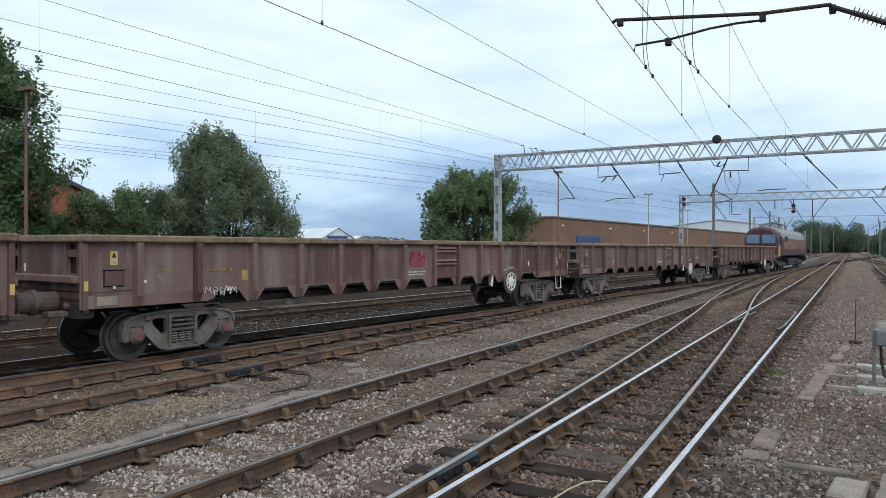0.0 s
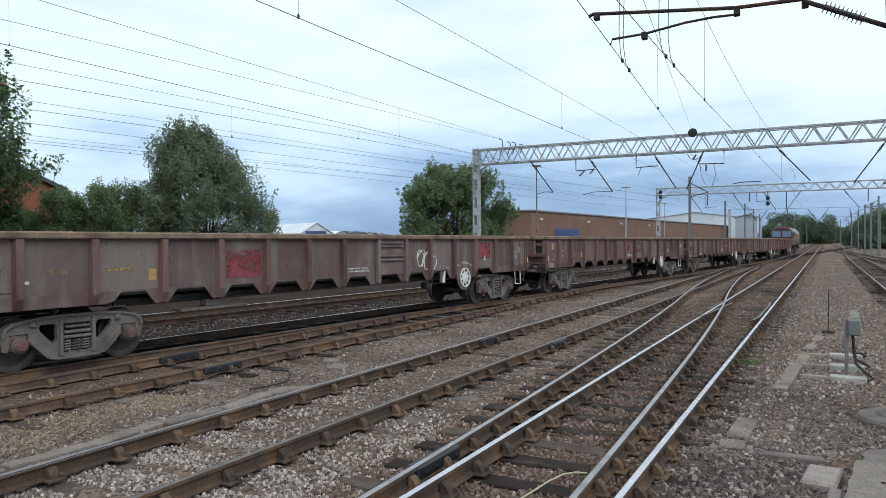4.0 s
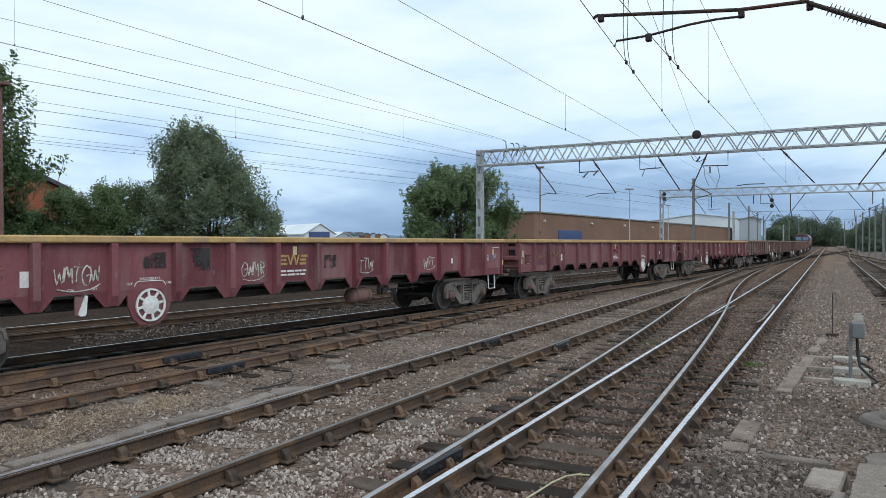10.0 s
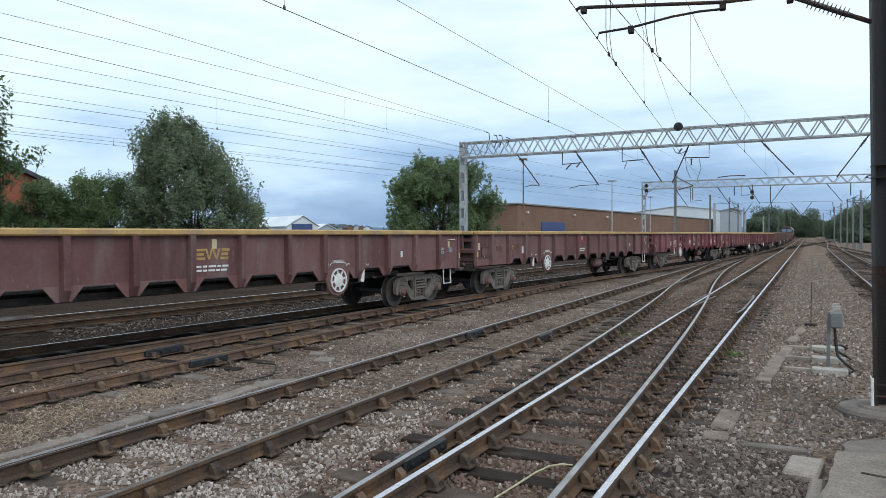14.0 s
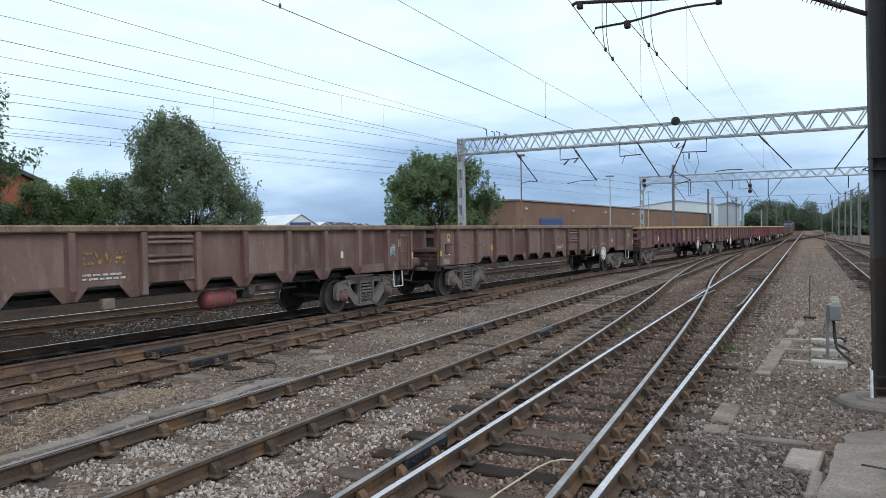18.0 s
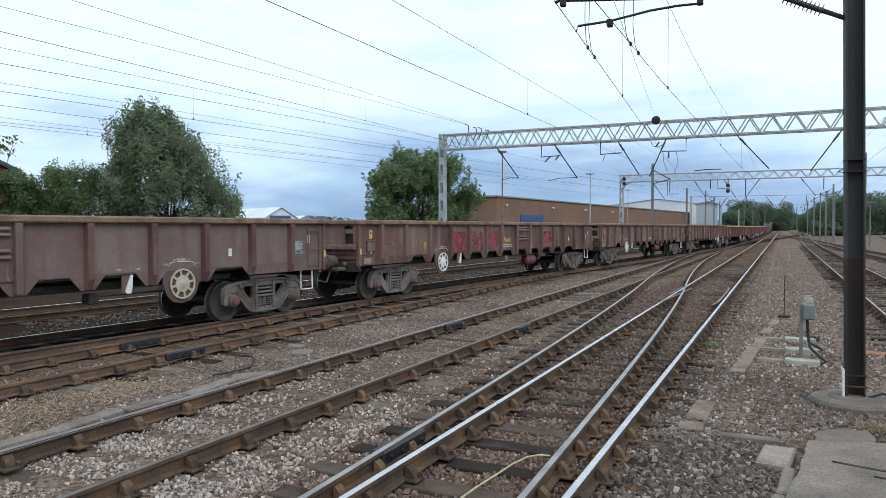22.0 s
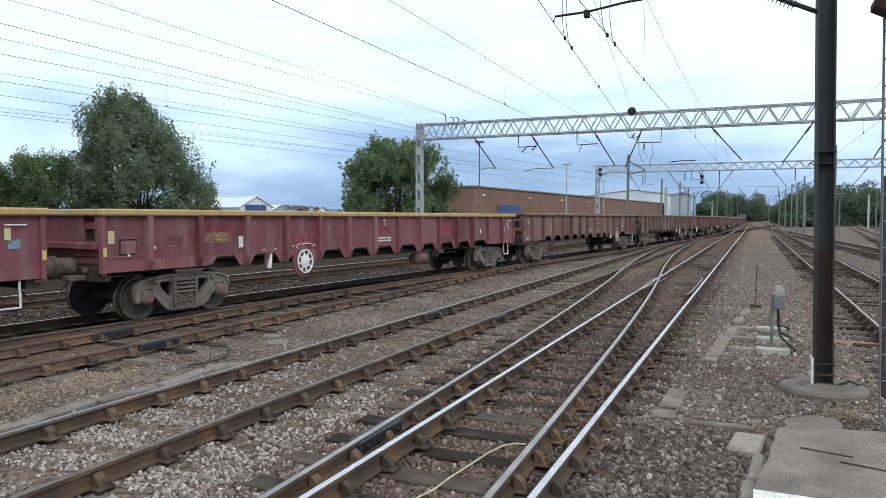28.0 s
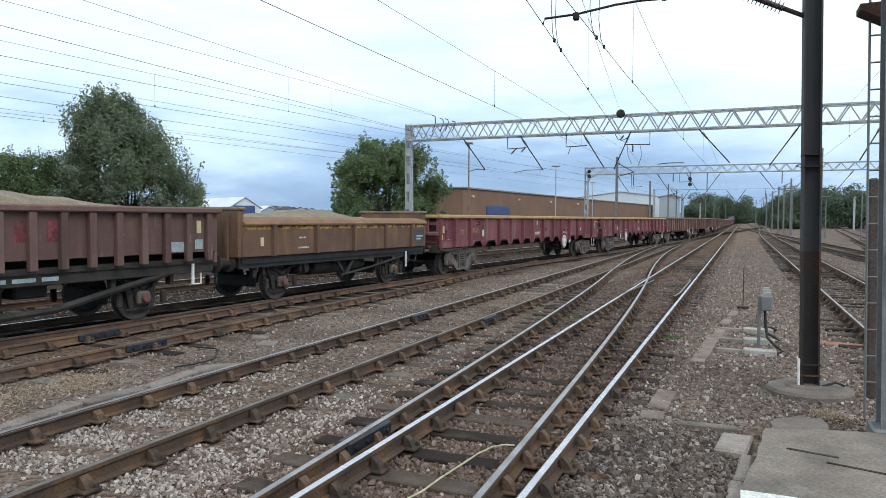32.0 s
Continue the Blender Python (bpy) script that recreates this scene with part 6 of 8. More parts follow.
            g.tube(smooth_path([(1.292, d[1] - h - 0.5, d[2] + 0.02), (1.292, d[1] - h - 0.42, d[2] + 0.22), (1.292, d[1] - h - 0.1, d[2] + 0.2), (1.292, d[1] - h - 0.24, d[2] - 0.22)]), 0.014, 4)
            part("sprayed_tag", g, "white_paint", w, "white bubble-shaped sprayed tag")
        elif d[0] == "smear":
            plate(w, d[2], d[4], d[1], d[3], "black_tag", "spray_smear", "dark sprayed smear")
        elif d[0] == "letter":
            lettering(w, d[1], d[2], d[3], d[4], "faded_panel", "sprayed_letter", x=1.287)
        elif d[0] == "tag":
            scribble(w, d[1], d[2], d[3], d[4], n * 7 + int(d[1] * 3), d[5] if len(d) > 5 else "faded_white")
    if not maroon:
        shorten(w, 0.982)
    return w


# number in the train, kind, paint, hand-brake end, markings
CONSIST = [
    (-2, "brown", "grey_brown", True, ()),
    (-1, "brown", "grey_brown", True, (("tag", 12.7, 1.5, 0.5, 0.4),)),
    (0, "brown", "brown_a", True, (("patch", 9.2, 0.7, 1.72, 0.42), ("tag", 2.7, 1.18, 0.9, 0.22))),
    (1, "brown", "brown_a", True, (("patch", 9.0, 0.55, 1.75, 0.5), ("letter", "D", 1.5, 1.42, 0.42))),
    (2, "brown", "olive_brown", True, (("loops", 12.25, 1.55, 0.95, 0.5), ("patch", 5.5, 0.9, 1.6, 0.55), ("patch", 15.6, 0.7, 1.75, 0.5))),
    (3, "maroon", "maroon_b", False, (("patch", 7.9, 0.5, 1.6, 0.3), ("patch", 10.5, 0.8, 1.55, 0.25))),
    (4, "maroon", "maroon_b", True, (("patch", 9.2, 0.7, 1.72, 0.3),)),
    (5, "maroon", "maroon_a", False, (("logo", 9.1), ("tag", 4.25, 1.5, 0.75, 0.42), ("tag", 7.95, 1.5, 0.6, 0.4), ("tag", 11.6, 1.5, 0.55, 0.36), ("tag", 14.4, 1.5, 0.55, 0.35), ("smear", 5.55, 0.7, 1.72, 0.28), ("smear", 6.65, 0.45, 1.72, 0.42), ("smear", 10.3, 0.4, 1.6, 0.3))),
    (6, "maroon", "maroon_c", False, (("patch", 9.1, 0.7, 1.75, 0.3),)),
    (7, "maroon", "maroon_c", True, (("logo", 9.1), ("patch", 3.1, 0.7, 1.8, 0.3))),
    (8, "brown", "brown_b", True, (("logo", 9.2),)),
    (9, "brown", "brown_b", False, (("logo", 9.2),)),
    (10, "brown", "brown_a", False, (("patch", 6.75, 0.9, 1.55, 0.65), ("patch", 5.5, 0.9, 1.55, 0.65), ("patch", 8.0, 0.7, 1.6, 0.6), ("patch", 13.0, 1.0, 1.6, 0.5), ("tag", 9.2, 1.55, 0.6, 0.3, "gold_paint"))),
    (11, "brown", "grey_brown", True, (("tag", 8.2, 1.5, 0.3, 0.5, "gold_paint"),)),
    (12, "brown", "brown_c", True, (("logo", 9.2),)),
    (13, "maroon", "maroon_a", False, (("patch", 9.1, 0.7, 1.72, 0.35), ("patch", 12.9, 0.8, 1.6, 0.35), ("patch", 2.75, 0.8, 1.80, 0.18), ("patch", 5.55, 0.7, 1.45, 0.3))),
    (14, "maroon", "maroon_a", True, (("patch", 10.0, 0.9, 1.65, 0.4), ("patch", 2.7, 0.9, 1.85, 0.16), ("patch", 13.2, 0.7, 1.5, 0.2))),
]


def g_wiron(s):
    """W-iron: a plate with raked legs, a tie bar under the axle box and hanger brackets."""
    g = Geo()
    a, b = sorted((s * 0.90, s * 0.935))
    for q in (-1, 1):
        g.prism([(q * 0.60, 0.98), (q * 0.44, 0.98), (q * 0.26, 0.62), (q * 0.17, 0.62), (q * 0.17, 0.22), (q * 0.24, 0.22), (q * 0.34, 0.60)], "x", a, b)
        g.box(*sorted((s * 0.90, s * 1.05)), q * 0.68 - 0.05, q * 0.68 + 0.05, 0.66, 0.98, 0.01)
        g.box(*sorted((s * 0.93, s * 1.02)), q * 0.52 - 0.06, q * 0.52 + 0.06, 0.30, 0.56, 0.02)
    g.box(a, b, -0.34, 0.34, 0.20, 0.25, 0.006)
    g.box(a, b, -0.44, 0.44, 0.86, 0.98)
    return g


def axle_pair(w, ys, r=0.43):
    for y in ys:
        ob = part("wheelset", wheel_mesh("wheelset/%.2f" % r, r), None, w, "dark steel wheelset", at=pose(0, y, r))
        WHEELSETS.append((ob, y))
        for s in (-1, 1):
            part("axle_guard", shared("axle_guard/%d" % s, lambda: g_wiron(s), "under"), None, w, "dark raked axle guard", at=pose(0, y, 0))
            part("axle_box", shared("axle_box/two/%d" % s, lambda: Geo().box(*sorted((s * 0.94, s * 1.06)), -0.14, 0.14, 0.32, 0.58, 0.03).lathe([(0.09, 0), (0.09, s * 0.05), (0.02, s * 0.06)], "x", (s * 1.06, 0, 0.45), 12), "draw_dirt"), None, w, "dirty axle box", at=pose(0, y, 0))
            part("axle_cap", shared("axle_cap/two/%d" % s, lambda: Geo().lathe([(0.085, 0.055), (0.085, 0.075), (0.05, 0.085), (0.02, 0.087)] if s > 0 else [(0.085, -0.055), (0.085, -0.075), (0.05, -0.085), (0.02, -0.087)], "x", (s * 1.06, 0, 0.45), 14), "axle_cap"), None, w, "dull red axle end cap", at=pose(0, y, 0))
            for k in range(4):
                part("leaf_spring", shared("leaf_spring/%d/%d" % (s, k), lambda: Geo().prism([(-0.64 + 0.1 * k, 0.84 - 0.012 * k), (0, 0.66 - 0.02 * k), (0.64 - 0.1 * k, 0.84 - 0.012 * k), (0.64 - 0.1 * k, 0.86 - 0.012 * k), (0, 0.68 - 0.02 * k), (-0.64 + 0.1 * k, 0.86 - 0.012 * k)], "x", *sorted((s * 0.945, s * 1.02))), "under"), None, w, at=pose(0, y, 0))
        part("brake_block", shared("brake_block", lambda: Geo().box(-0.62, 0.62, -0.55, -0.47, 0.34, 0.62, 0.02).box(-0.62, 0.62, 0.47, 0.55, 0.34, 0.62, 0.02), "black"), None, w, "black brake beam", at=pose(0, y, 0))
    # dark housings whose black bulk also stands for the shade behind the wheels
    part("brake_gear", Geo().box(-0.75, 0.75, -1.15, 0.55, 0.50, 0.98, 0.04).box(-0.5, 0.8, 0.7, 1.3, 0.62, 0.98, 0.03), "black", w, "black brake cylinder housing, bulked out to stand for underframe shade")


def heap(length, width, z, top, seed, mid=0.0):
    """Spoil heap inside a wagon."""
    rng = np.random.default_rng(seed)
    nx, ny = 9, 33
    v = []
    for j in range(ny):
        for i in range(nx):
            u, t = i / (nx - 1) * 2 - 1, j / (ny - 1) * 2 - 1
            ridge = (0.5 + 0.5 * math.cos(3.0 * (t - mid) + 0.35 * math.sin(5 * t))) * (1 - abs(t) ** 6) + 0.06 * math.sin(17 * t + 3 * u) + 0.04 * math.sin(31 * t + 5 * u)
            v.append((u * width / 2, t * length / 2, z + (top - z) * ridge * (1 - abs(u) ** 2.2) + rng.uniform(-0.012, 0.012)))
    f = [(j * nx + i, j * nx + i + 1, (j + 1) * nx + i + 1, (j + 1) * nx + i) for j in range(ny - 1) for i in range(nx - 1)]
    k = len(v)
    v += [(-width / 2, -length / 2, z - 0.4), (width / 2, -length / 2, z - 0.4), (width / 2, length / 2, z - 0.4), (-width / 2, length / 2, z - 0.4)]
    f.append((k, k + 3, k + 2, k + 1))
    return Geo().add(v, f)


def rust_wagon():
    """Two-axle open wagon with low drop sides, tall ends and a sand load."""
    w = thing("open_wagon", "rusty orange-brown two-axle open wagon with drop sides and a spoil load", "wagon")
    L = 8.45
    h = L / 2
    part("underframe", Geo().box(-1.2, 1.2, -h + 0.05, h - 0.05, 0.96, 1.12).box(1.08, 1.16, -h, h, 0.86, 1.1).box(-1.16, -1.08, -h, h, 0.86, 1.1), "black", w, "dirty dark underframe")
    for s in (-1, 1):
        side = part("drop_side", Geo().box(*sorted((s * 1.22, s * 1.27)), -h, h, 1.12, 1.84, 0.01), "rust_orange", w)
        part("top_lip", Geo().prism([(s * 1.20, 1.84), (s * 1.34, 1.84), (s * 1.35, 1.88), (s * 1.24, 1.97), (s * 1.0, 2.03), (s * 1.0, 1.98)], "y", -h, h), "rust_lip", side, "orange rusted top lip")
        part("yellow_band", Geo().box(*sorted((s * 1.272, s * 1.276)), -h + 0.02, h - 0.02, 1.74, 1.82), "band_yellow", side, "faded yellow band")
        for y in (-h + 1.0, -h + 2.64, -h + 4.31, -h + 5.95, -h + 7.48):
            part("stanchion", Geo().loft([[(s * 1.27, y - 0.055, z), (s * 1.36, y - 0.045, z), (s * 1.36, y + 0.045, z), (s * 1.27, y + 0.055, z)] for z in (1.12, 1.86)]), "rust_orange", side)
        e = part("end_wall", Geo().box(-1.24, 1.24, s * h - 0.09, s * h + 0.09, 1.1, 2.20, 0.03), "rust_orange", w)
        part("end_rail", Geo().box(-1.28, 1.28, s * h - 0.11, s * h + 0.11, 2.18, 2.26, 0.02), "rim_tan", e)
        if s < 0:
            for x in (-0.9, 0.0, 0.9):
                part("end_rib", Geo().box(x - 0.06, x + 0.06, -h - 0.16, -h - 0.09, 1.0, 2.08, 0.01), "rust_orange", e)
        part("draw_gear", Geo().lathe([(0.12, 0), (0.12, 0.3), (0.22, 0.32), (0.22, 0.36)], "y", (-0.85, s * h - (0.36 if s < 0 else 0), 1.0), 14).lathe([(0.12, 0), (0.12, 0.3), (0.22, 0.32), (0.22, 0.36)], "y", (0.85, s * h - (0.36 if s < 0 else 0), 1.0), 14), "under", w, "dark buffers")
    for y, ln in ((-0.7, 0.5), (0.9, 0.35), (-1.6, 0.25)):
        part("brake_cylinder", Geo().lathe([(0.05, -ln), (0.16, -ln + 0.05), (0.16, ln - 0.05), (0.05, ln)], "y", (0.75, y, 0.72), 12), "under", w)
    for y in (-3.6, -1.7, 1.7, 3.5):
        part("spring_hanger", Geo().prism([(-0.1, 0.95), (0.1, 0.95), (0.05, 0.62), (-0.05, 0.62)], "x", 0.95, 1.05), "under", w, at=pose(0, y, 0))
    part("load", heap(L - 0.15, 2.3, 1.93, 2.26, 4, -0.15), "sand", w, "heaped sandy spoil", smooth=True)
    axle_pair(w, (-2.6, 2.6), 0.45)
    for s in (-1, 1):
        part("brake_rod", Geo().tube([(s * 1.12, -0.3, 0.45), (s * 1.12, 1.4, 0.62), (s * 1.12, 3.6, 0.92)], 0.035, 6), "under", w)
        part("brake_vee", Geo().tube([(s * 1.05, -0.5, 1.0), (s * 1.05, 0, 0.42), (s * 1.05, 0.5, 1.0)], 0.065, 6), "under", w)
    part("white_handle", Geo().box(1.20, 1.24, 3.02, 3.08, 0.50, 0.98, 0.01), "white_paint", w, "white brake handle")
    part("data_panel", Geo().box(1.272, 1.278, h - 0.72, h - 0.1, 1.25, 1.66), "slate", w, "dark grey data panel")
    for k, (y, ww) in enumerate(((-2.3, 0.42), (-2.25, 0.25))):
        part("lettering_bar", Geo().box(1.272, 1.277, y, y + ww, 1.26 + 0.25 * k, 1.30 + 0.25 * k), "faded_white", w)
    for k in range(2):
        part("lettering_bar", Geo().box(1.279, 1.282, h - 0.6, h - 0.3 + 0.1 * k, 1.34 + 0.09 * k, 1.39 + 0.09 * k), "grey_plate", w)
    part("warning_plate", Geo().box(1.272, 1.277, -3.65, -3.54, 1.36, 1.56), "cream_plate", w, "pale yellow plate")
    return w


def ribbed_wagon():
    """Two-axle high-sided wagon with close ribs and a sand load."""
    w = thing("ribbed_wagon", "maroon-brown two-axle ribbed wagon heaped with sandy spoil", "wagon")
    L = 9.6
    h = L / 2
    for s in (-1, 1):
        side = part("side_wall", Geo().box(*sorted((s * 1.22, s * 1.26)), -h, h, 1.30, 2.16), "rib_maroon", w)
        y = -h + 0.05
        while y < h:
            part("rib", Geo().box(*sorted((s * 1.26, s * 1.37)), y - 0.07, y + 0.07, 1.12, 2.1, 0.01), "rib_maroon", side)
            y += 0.545
        part("rim", Geo().box(*sorted((s * 1.16, s * 1.40)), -h - 0.05, h + 0.05, 2.10, 2.22, 0.025), "rib_maroon", side)
        part("sole_bar", Geo().box(*sorted((s * 1.05, s * 1.16)), -h, h, 0.86, 1.1, 0.015), "under", w)
        part("end_wall", Geo().box(-1.24, 1.24, s * h - 0.05, s * h + 0.05, 1.05, 2.2, 0.02), "rib_maroon", w)
        part("brake_rod", Geo().tube([(s * 1.1, h - 0.9, 0.95), (s * 1.1, 1.2, 0.42), (s * 1.1, -0.2, 0.36)], 0.065, 6), "under", w)
        part("brake_vee", Geo().tube([(s * 1.05, -0.9, 0.9), (s * 1.05, -0.2, 0.34), (s * 1.05, 0.35, 0.9)], 0.07, 6), "under", w)
        part("draw_gear", Geo().lathe([(0.12, 0), (0.12, 0.3), (0.22, 0.32), (0.22, 0.36)], "y", (0.85, s * h - (0.36 if s < 0 else 0), 1.0), 14), "under", w, "dark buffer")
    part("floor", Geo().box(-1.2, 1.2, -h, h, 1.06, 1.16), "under", w)
    part("load", heap(L - 0.2, 2.36, 2.08, 2.52, 9, 0.1), "sand", w, "heaped sandy spoil", smooth=True)
    axle_pair(w, (-2.9, 3.1), 0.45)
    part("brake_handle", Geo().box(1.14, 1.2, h - 0.62, h - 0.56, 0.62, 1.06, 0.01), "white_paint", w, "white brake handle")
    part("step", Geo().tube([(1.1, h - 0.6, 0.62), (1.1, h - 0.3, 0.62), (1.1, h - 0.3, 0.95)], 0.02, 6), "white_paint", w, "white step")
    for y, z, a, b, m in ((h - 0.5, 1.82, 0.12, 0.26, "cream_plate"), (h - 0.5, 1.46, 0.22, 0.2, "grey_plate"), (h - 1.06, 1.42, 0.32, 0.2, "grey_plate")):
        part("label_plate", Geo().box(1.262, 1.268, y - a / 2, y + a / 2, z - b / 2, z + b / 2), m, w)
    for y in (0.62, 1.18):
        part("paint_patch", Geo().box(1.262, 1.267, y - 0.18, y + 0.18, 1.6, 1.95), "pink_patch", w, "faded pink patch")
    part("chalk_mark", Geo().box(1.162, 1.166, -0.1, 0.35, 0.93, 1.0).box(1.162, 1.166, 0.45, 0.85, 0.93, 1.0).box(1.162, 1.166, 0.95, 1.25, 0.93, 1.0), "grey_plate", w, "chalked writing")
    return w


def locomotive():
    """Heavy diesel freight locomotive with a rounded roof."""
    w = thing("diesel_locomotive", "maroon diesel freight locomotive with a gold band and rounded grey roof", "locomotive")
    L = 21.0
    h = L / 2
    sec = [(-1.32, 1.42), (1.32, 1.42), (1.34, 2.9), (1.2, 3.35), (0.8, 3.72), (0.0, 3.9), (-0.8, 3.72), (-1.2, 3.35), (-1.34, 2.9)]
    rings = []
    for y, k, low in ((-h, 0.93, 0.0), (-h + 0.25, 1.0, 0), (h - 0.25, 1.0, 0), (h, 0.93, 0)):
        rings.append([(x * k, y, 1.15 + (z - 1.15) * (k if z > 3 else 1)) for x, z in sec])
    part("body", Geo().loft(rings), "loco_maroon", w)
    part("roof", Geo().loft([[(x * 1.01, y, z + 0.01) for x, z in sec[2:9]] + [(0, y, 3.0)] for y in (-h + 2.4, h - 2.4)]), "loco_roof", w, "grey rounded roof")
    for s in (-1, 1):
        part("gold_band", Geo().box(*sorted((s * 1.335, s * 1.35)), -h + 3.6, h - 2.0, 1.95, 2.85), "loco_band", w, "dusty gold band")
        part("cab_skirt", Geo().box(*sorted((s * 1.325, s * 1.352)), -h + 0.3, -h + 1.45, 1.42, 2.3), "loco_gold", w, "yellow cab side")
        part("side_grille", Geo().box(*sorted((s * 1.335, s * 1.352)), -h + 4, -h + 6, 2.65, 3.1), "black", w)
        part("cab_door", Geo().box(*sorted((s * 1.33, s * 1.355)), -h + 1.5, -h + 2.2, 1.3, 3.1), "black", w, "dark cab door")
        e = part("cab_front", Geo().box(-1.15, 1.15, s * h - 0.02, s * h + 0.06, 1.2, 2.2, 0.03), "loco_gold", w, "yellow cab end")
        for x in (-0.62, 0.62):
            part("windscreen", Geo().box(x - 0.52, x + 0.52, s * h - 0.03, s * h + 0.05, 2.45, 3.2, 0.03), "glass_cab", e, "blue-tinted windscreen")
        part("fuel_tank", Geo().box(-1.2, 1.2, -2.6, 2.6, 0.45, 1.1, 0.06), "black", w) if s > 0 else None
        part("buffer_beam", Geo().box(-1.25, 1.25, s * h - 0.3, s * h + 0.1, 0.7, 1.2, 0.03), "black", w)
        for y in (-h + 4.2, h - 4.2):
            if s > 0:
                b = part("bogie", Geo().box(-0.95, 0.95, y - 2.2, y + 2.2, 0.55, 0.9, 0.05), "under", w)
                for k in (-1.7, 0, 1.7):
                    ob = part("wheelset", shared("wheelset/loco", lambda: g_wheelset(0.53), "wheel"), None, b, at=pose(0, y + k, 0.53))
                    WHEELSETS.append((ob, y + k))
                for q in (-1, 1):
                    part("side_frame", Geo().box(*sorted((q * 1.0, q * 1.15)), y - 2.3, y + 2.3, 0.45, 0.75, 0.05), "under", b)
    return w


# ---- trees ----
def leaves(rng, centres, radii, count, size):
    """Small two-triangle leaves spread over clumps; arrays of vertices and faces."""
    k = len(centres)
    pick = rng.choice(k, count, p=radii ** 2 / np.sum(radii ** 2))
    d = rng.normal(size=(count, 3))
    d /= np.linalg.norm(d, axis=1)[:, None]
    r = radii[pick] * rng.uniform(0.35, 1.05, count) ** 0.6
    return blades(rng, centres[pick] + d * r[:, None] * np.array([1, 1, 0.8]), size)


def blades(rng, p, size, face=None):
    """One leaf at each point of p, facing mostly upwards or along face."""
    count = len(p)
    up = rng.normal(size=(count, 3)) * 0.75 + np.array([0, 0, 0.8])
    if face is not None:
        up = rng.normal(size=(count, 3)) * 0.5 + face
    a = np.cross(up, rng.normal(size=(count, 3)))
    a /= np.linalg.norm(a, axis=1)[:, None]
    b = np.cross(a, up)
    b /= np.linalg.norm(b, axis=1)[:, None]
    s = size * rng.uniform(0.6, 1.4, count)[:, None]
    v = np.stack([p - a * s, p + b * s * 0.5, p + a * s, p - b * s * 0.5], 1)
    return v.reshape(-1, 3), np.arange(count * 4).reshape(count, 4)


def profile(*knots):
    """Crown width against height: straight lines between (height, width) knots."""
    fs, ws = [k[0] for k in knots], [k[1] for k in knots]
    return lambda f: float(np.interp(f, fs, ws))


FORMS = {
    "egg": profile((0, 0.5), (0.25, 0.95), (0.5, 1.0), (0.75, 0.75), (1, 0.15)),
    "ragged": profile((0, 1.0), (0.36, 1.0), (0.59, 0.82), (0.76, 0.57), (0.88, 0.34), (1, 0.07)),
    "tall": profile((0, 0.6), (0.1, 0.85), (0.4, 1.0), (0.56, 0.97), (0.74, 0.74), (0.86, 0.48), (1, 0.14)),
    "dome": profile((0, 0.95), (0.3, 1.0), (0.6, 0.92), (0.8, 0.76), (0.92, 0.52), (1, 0.25)),
}


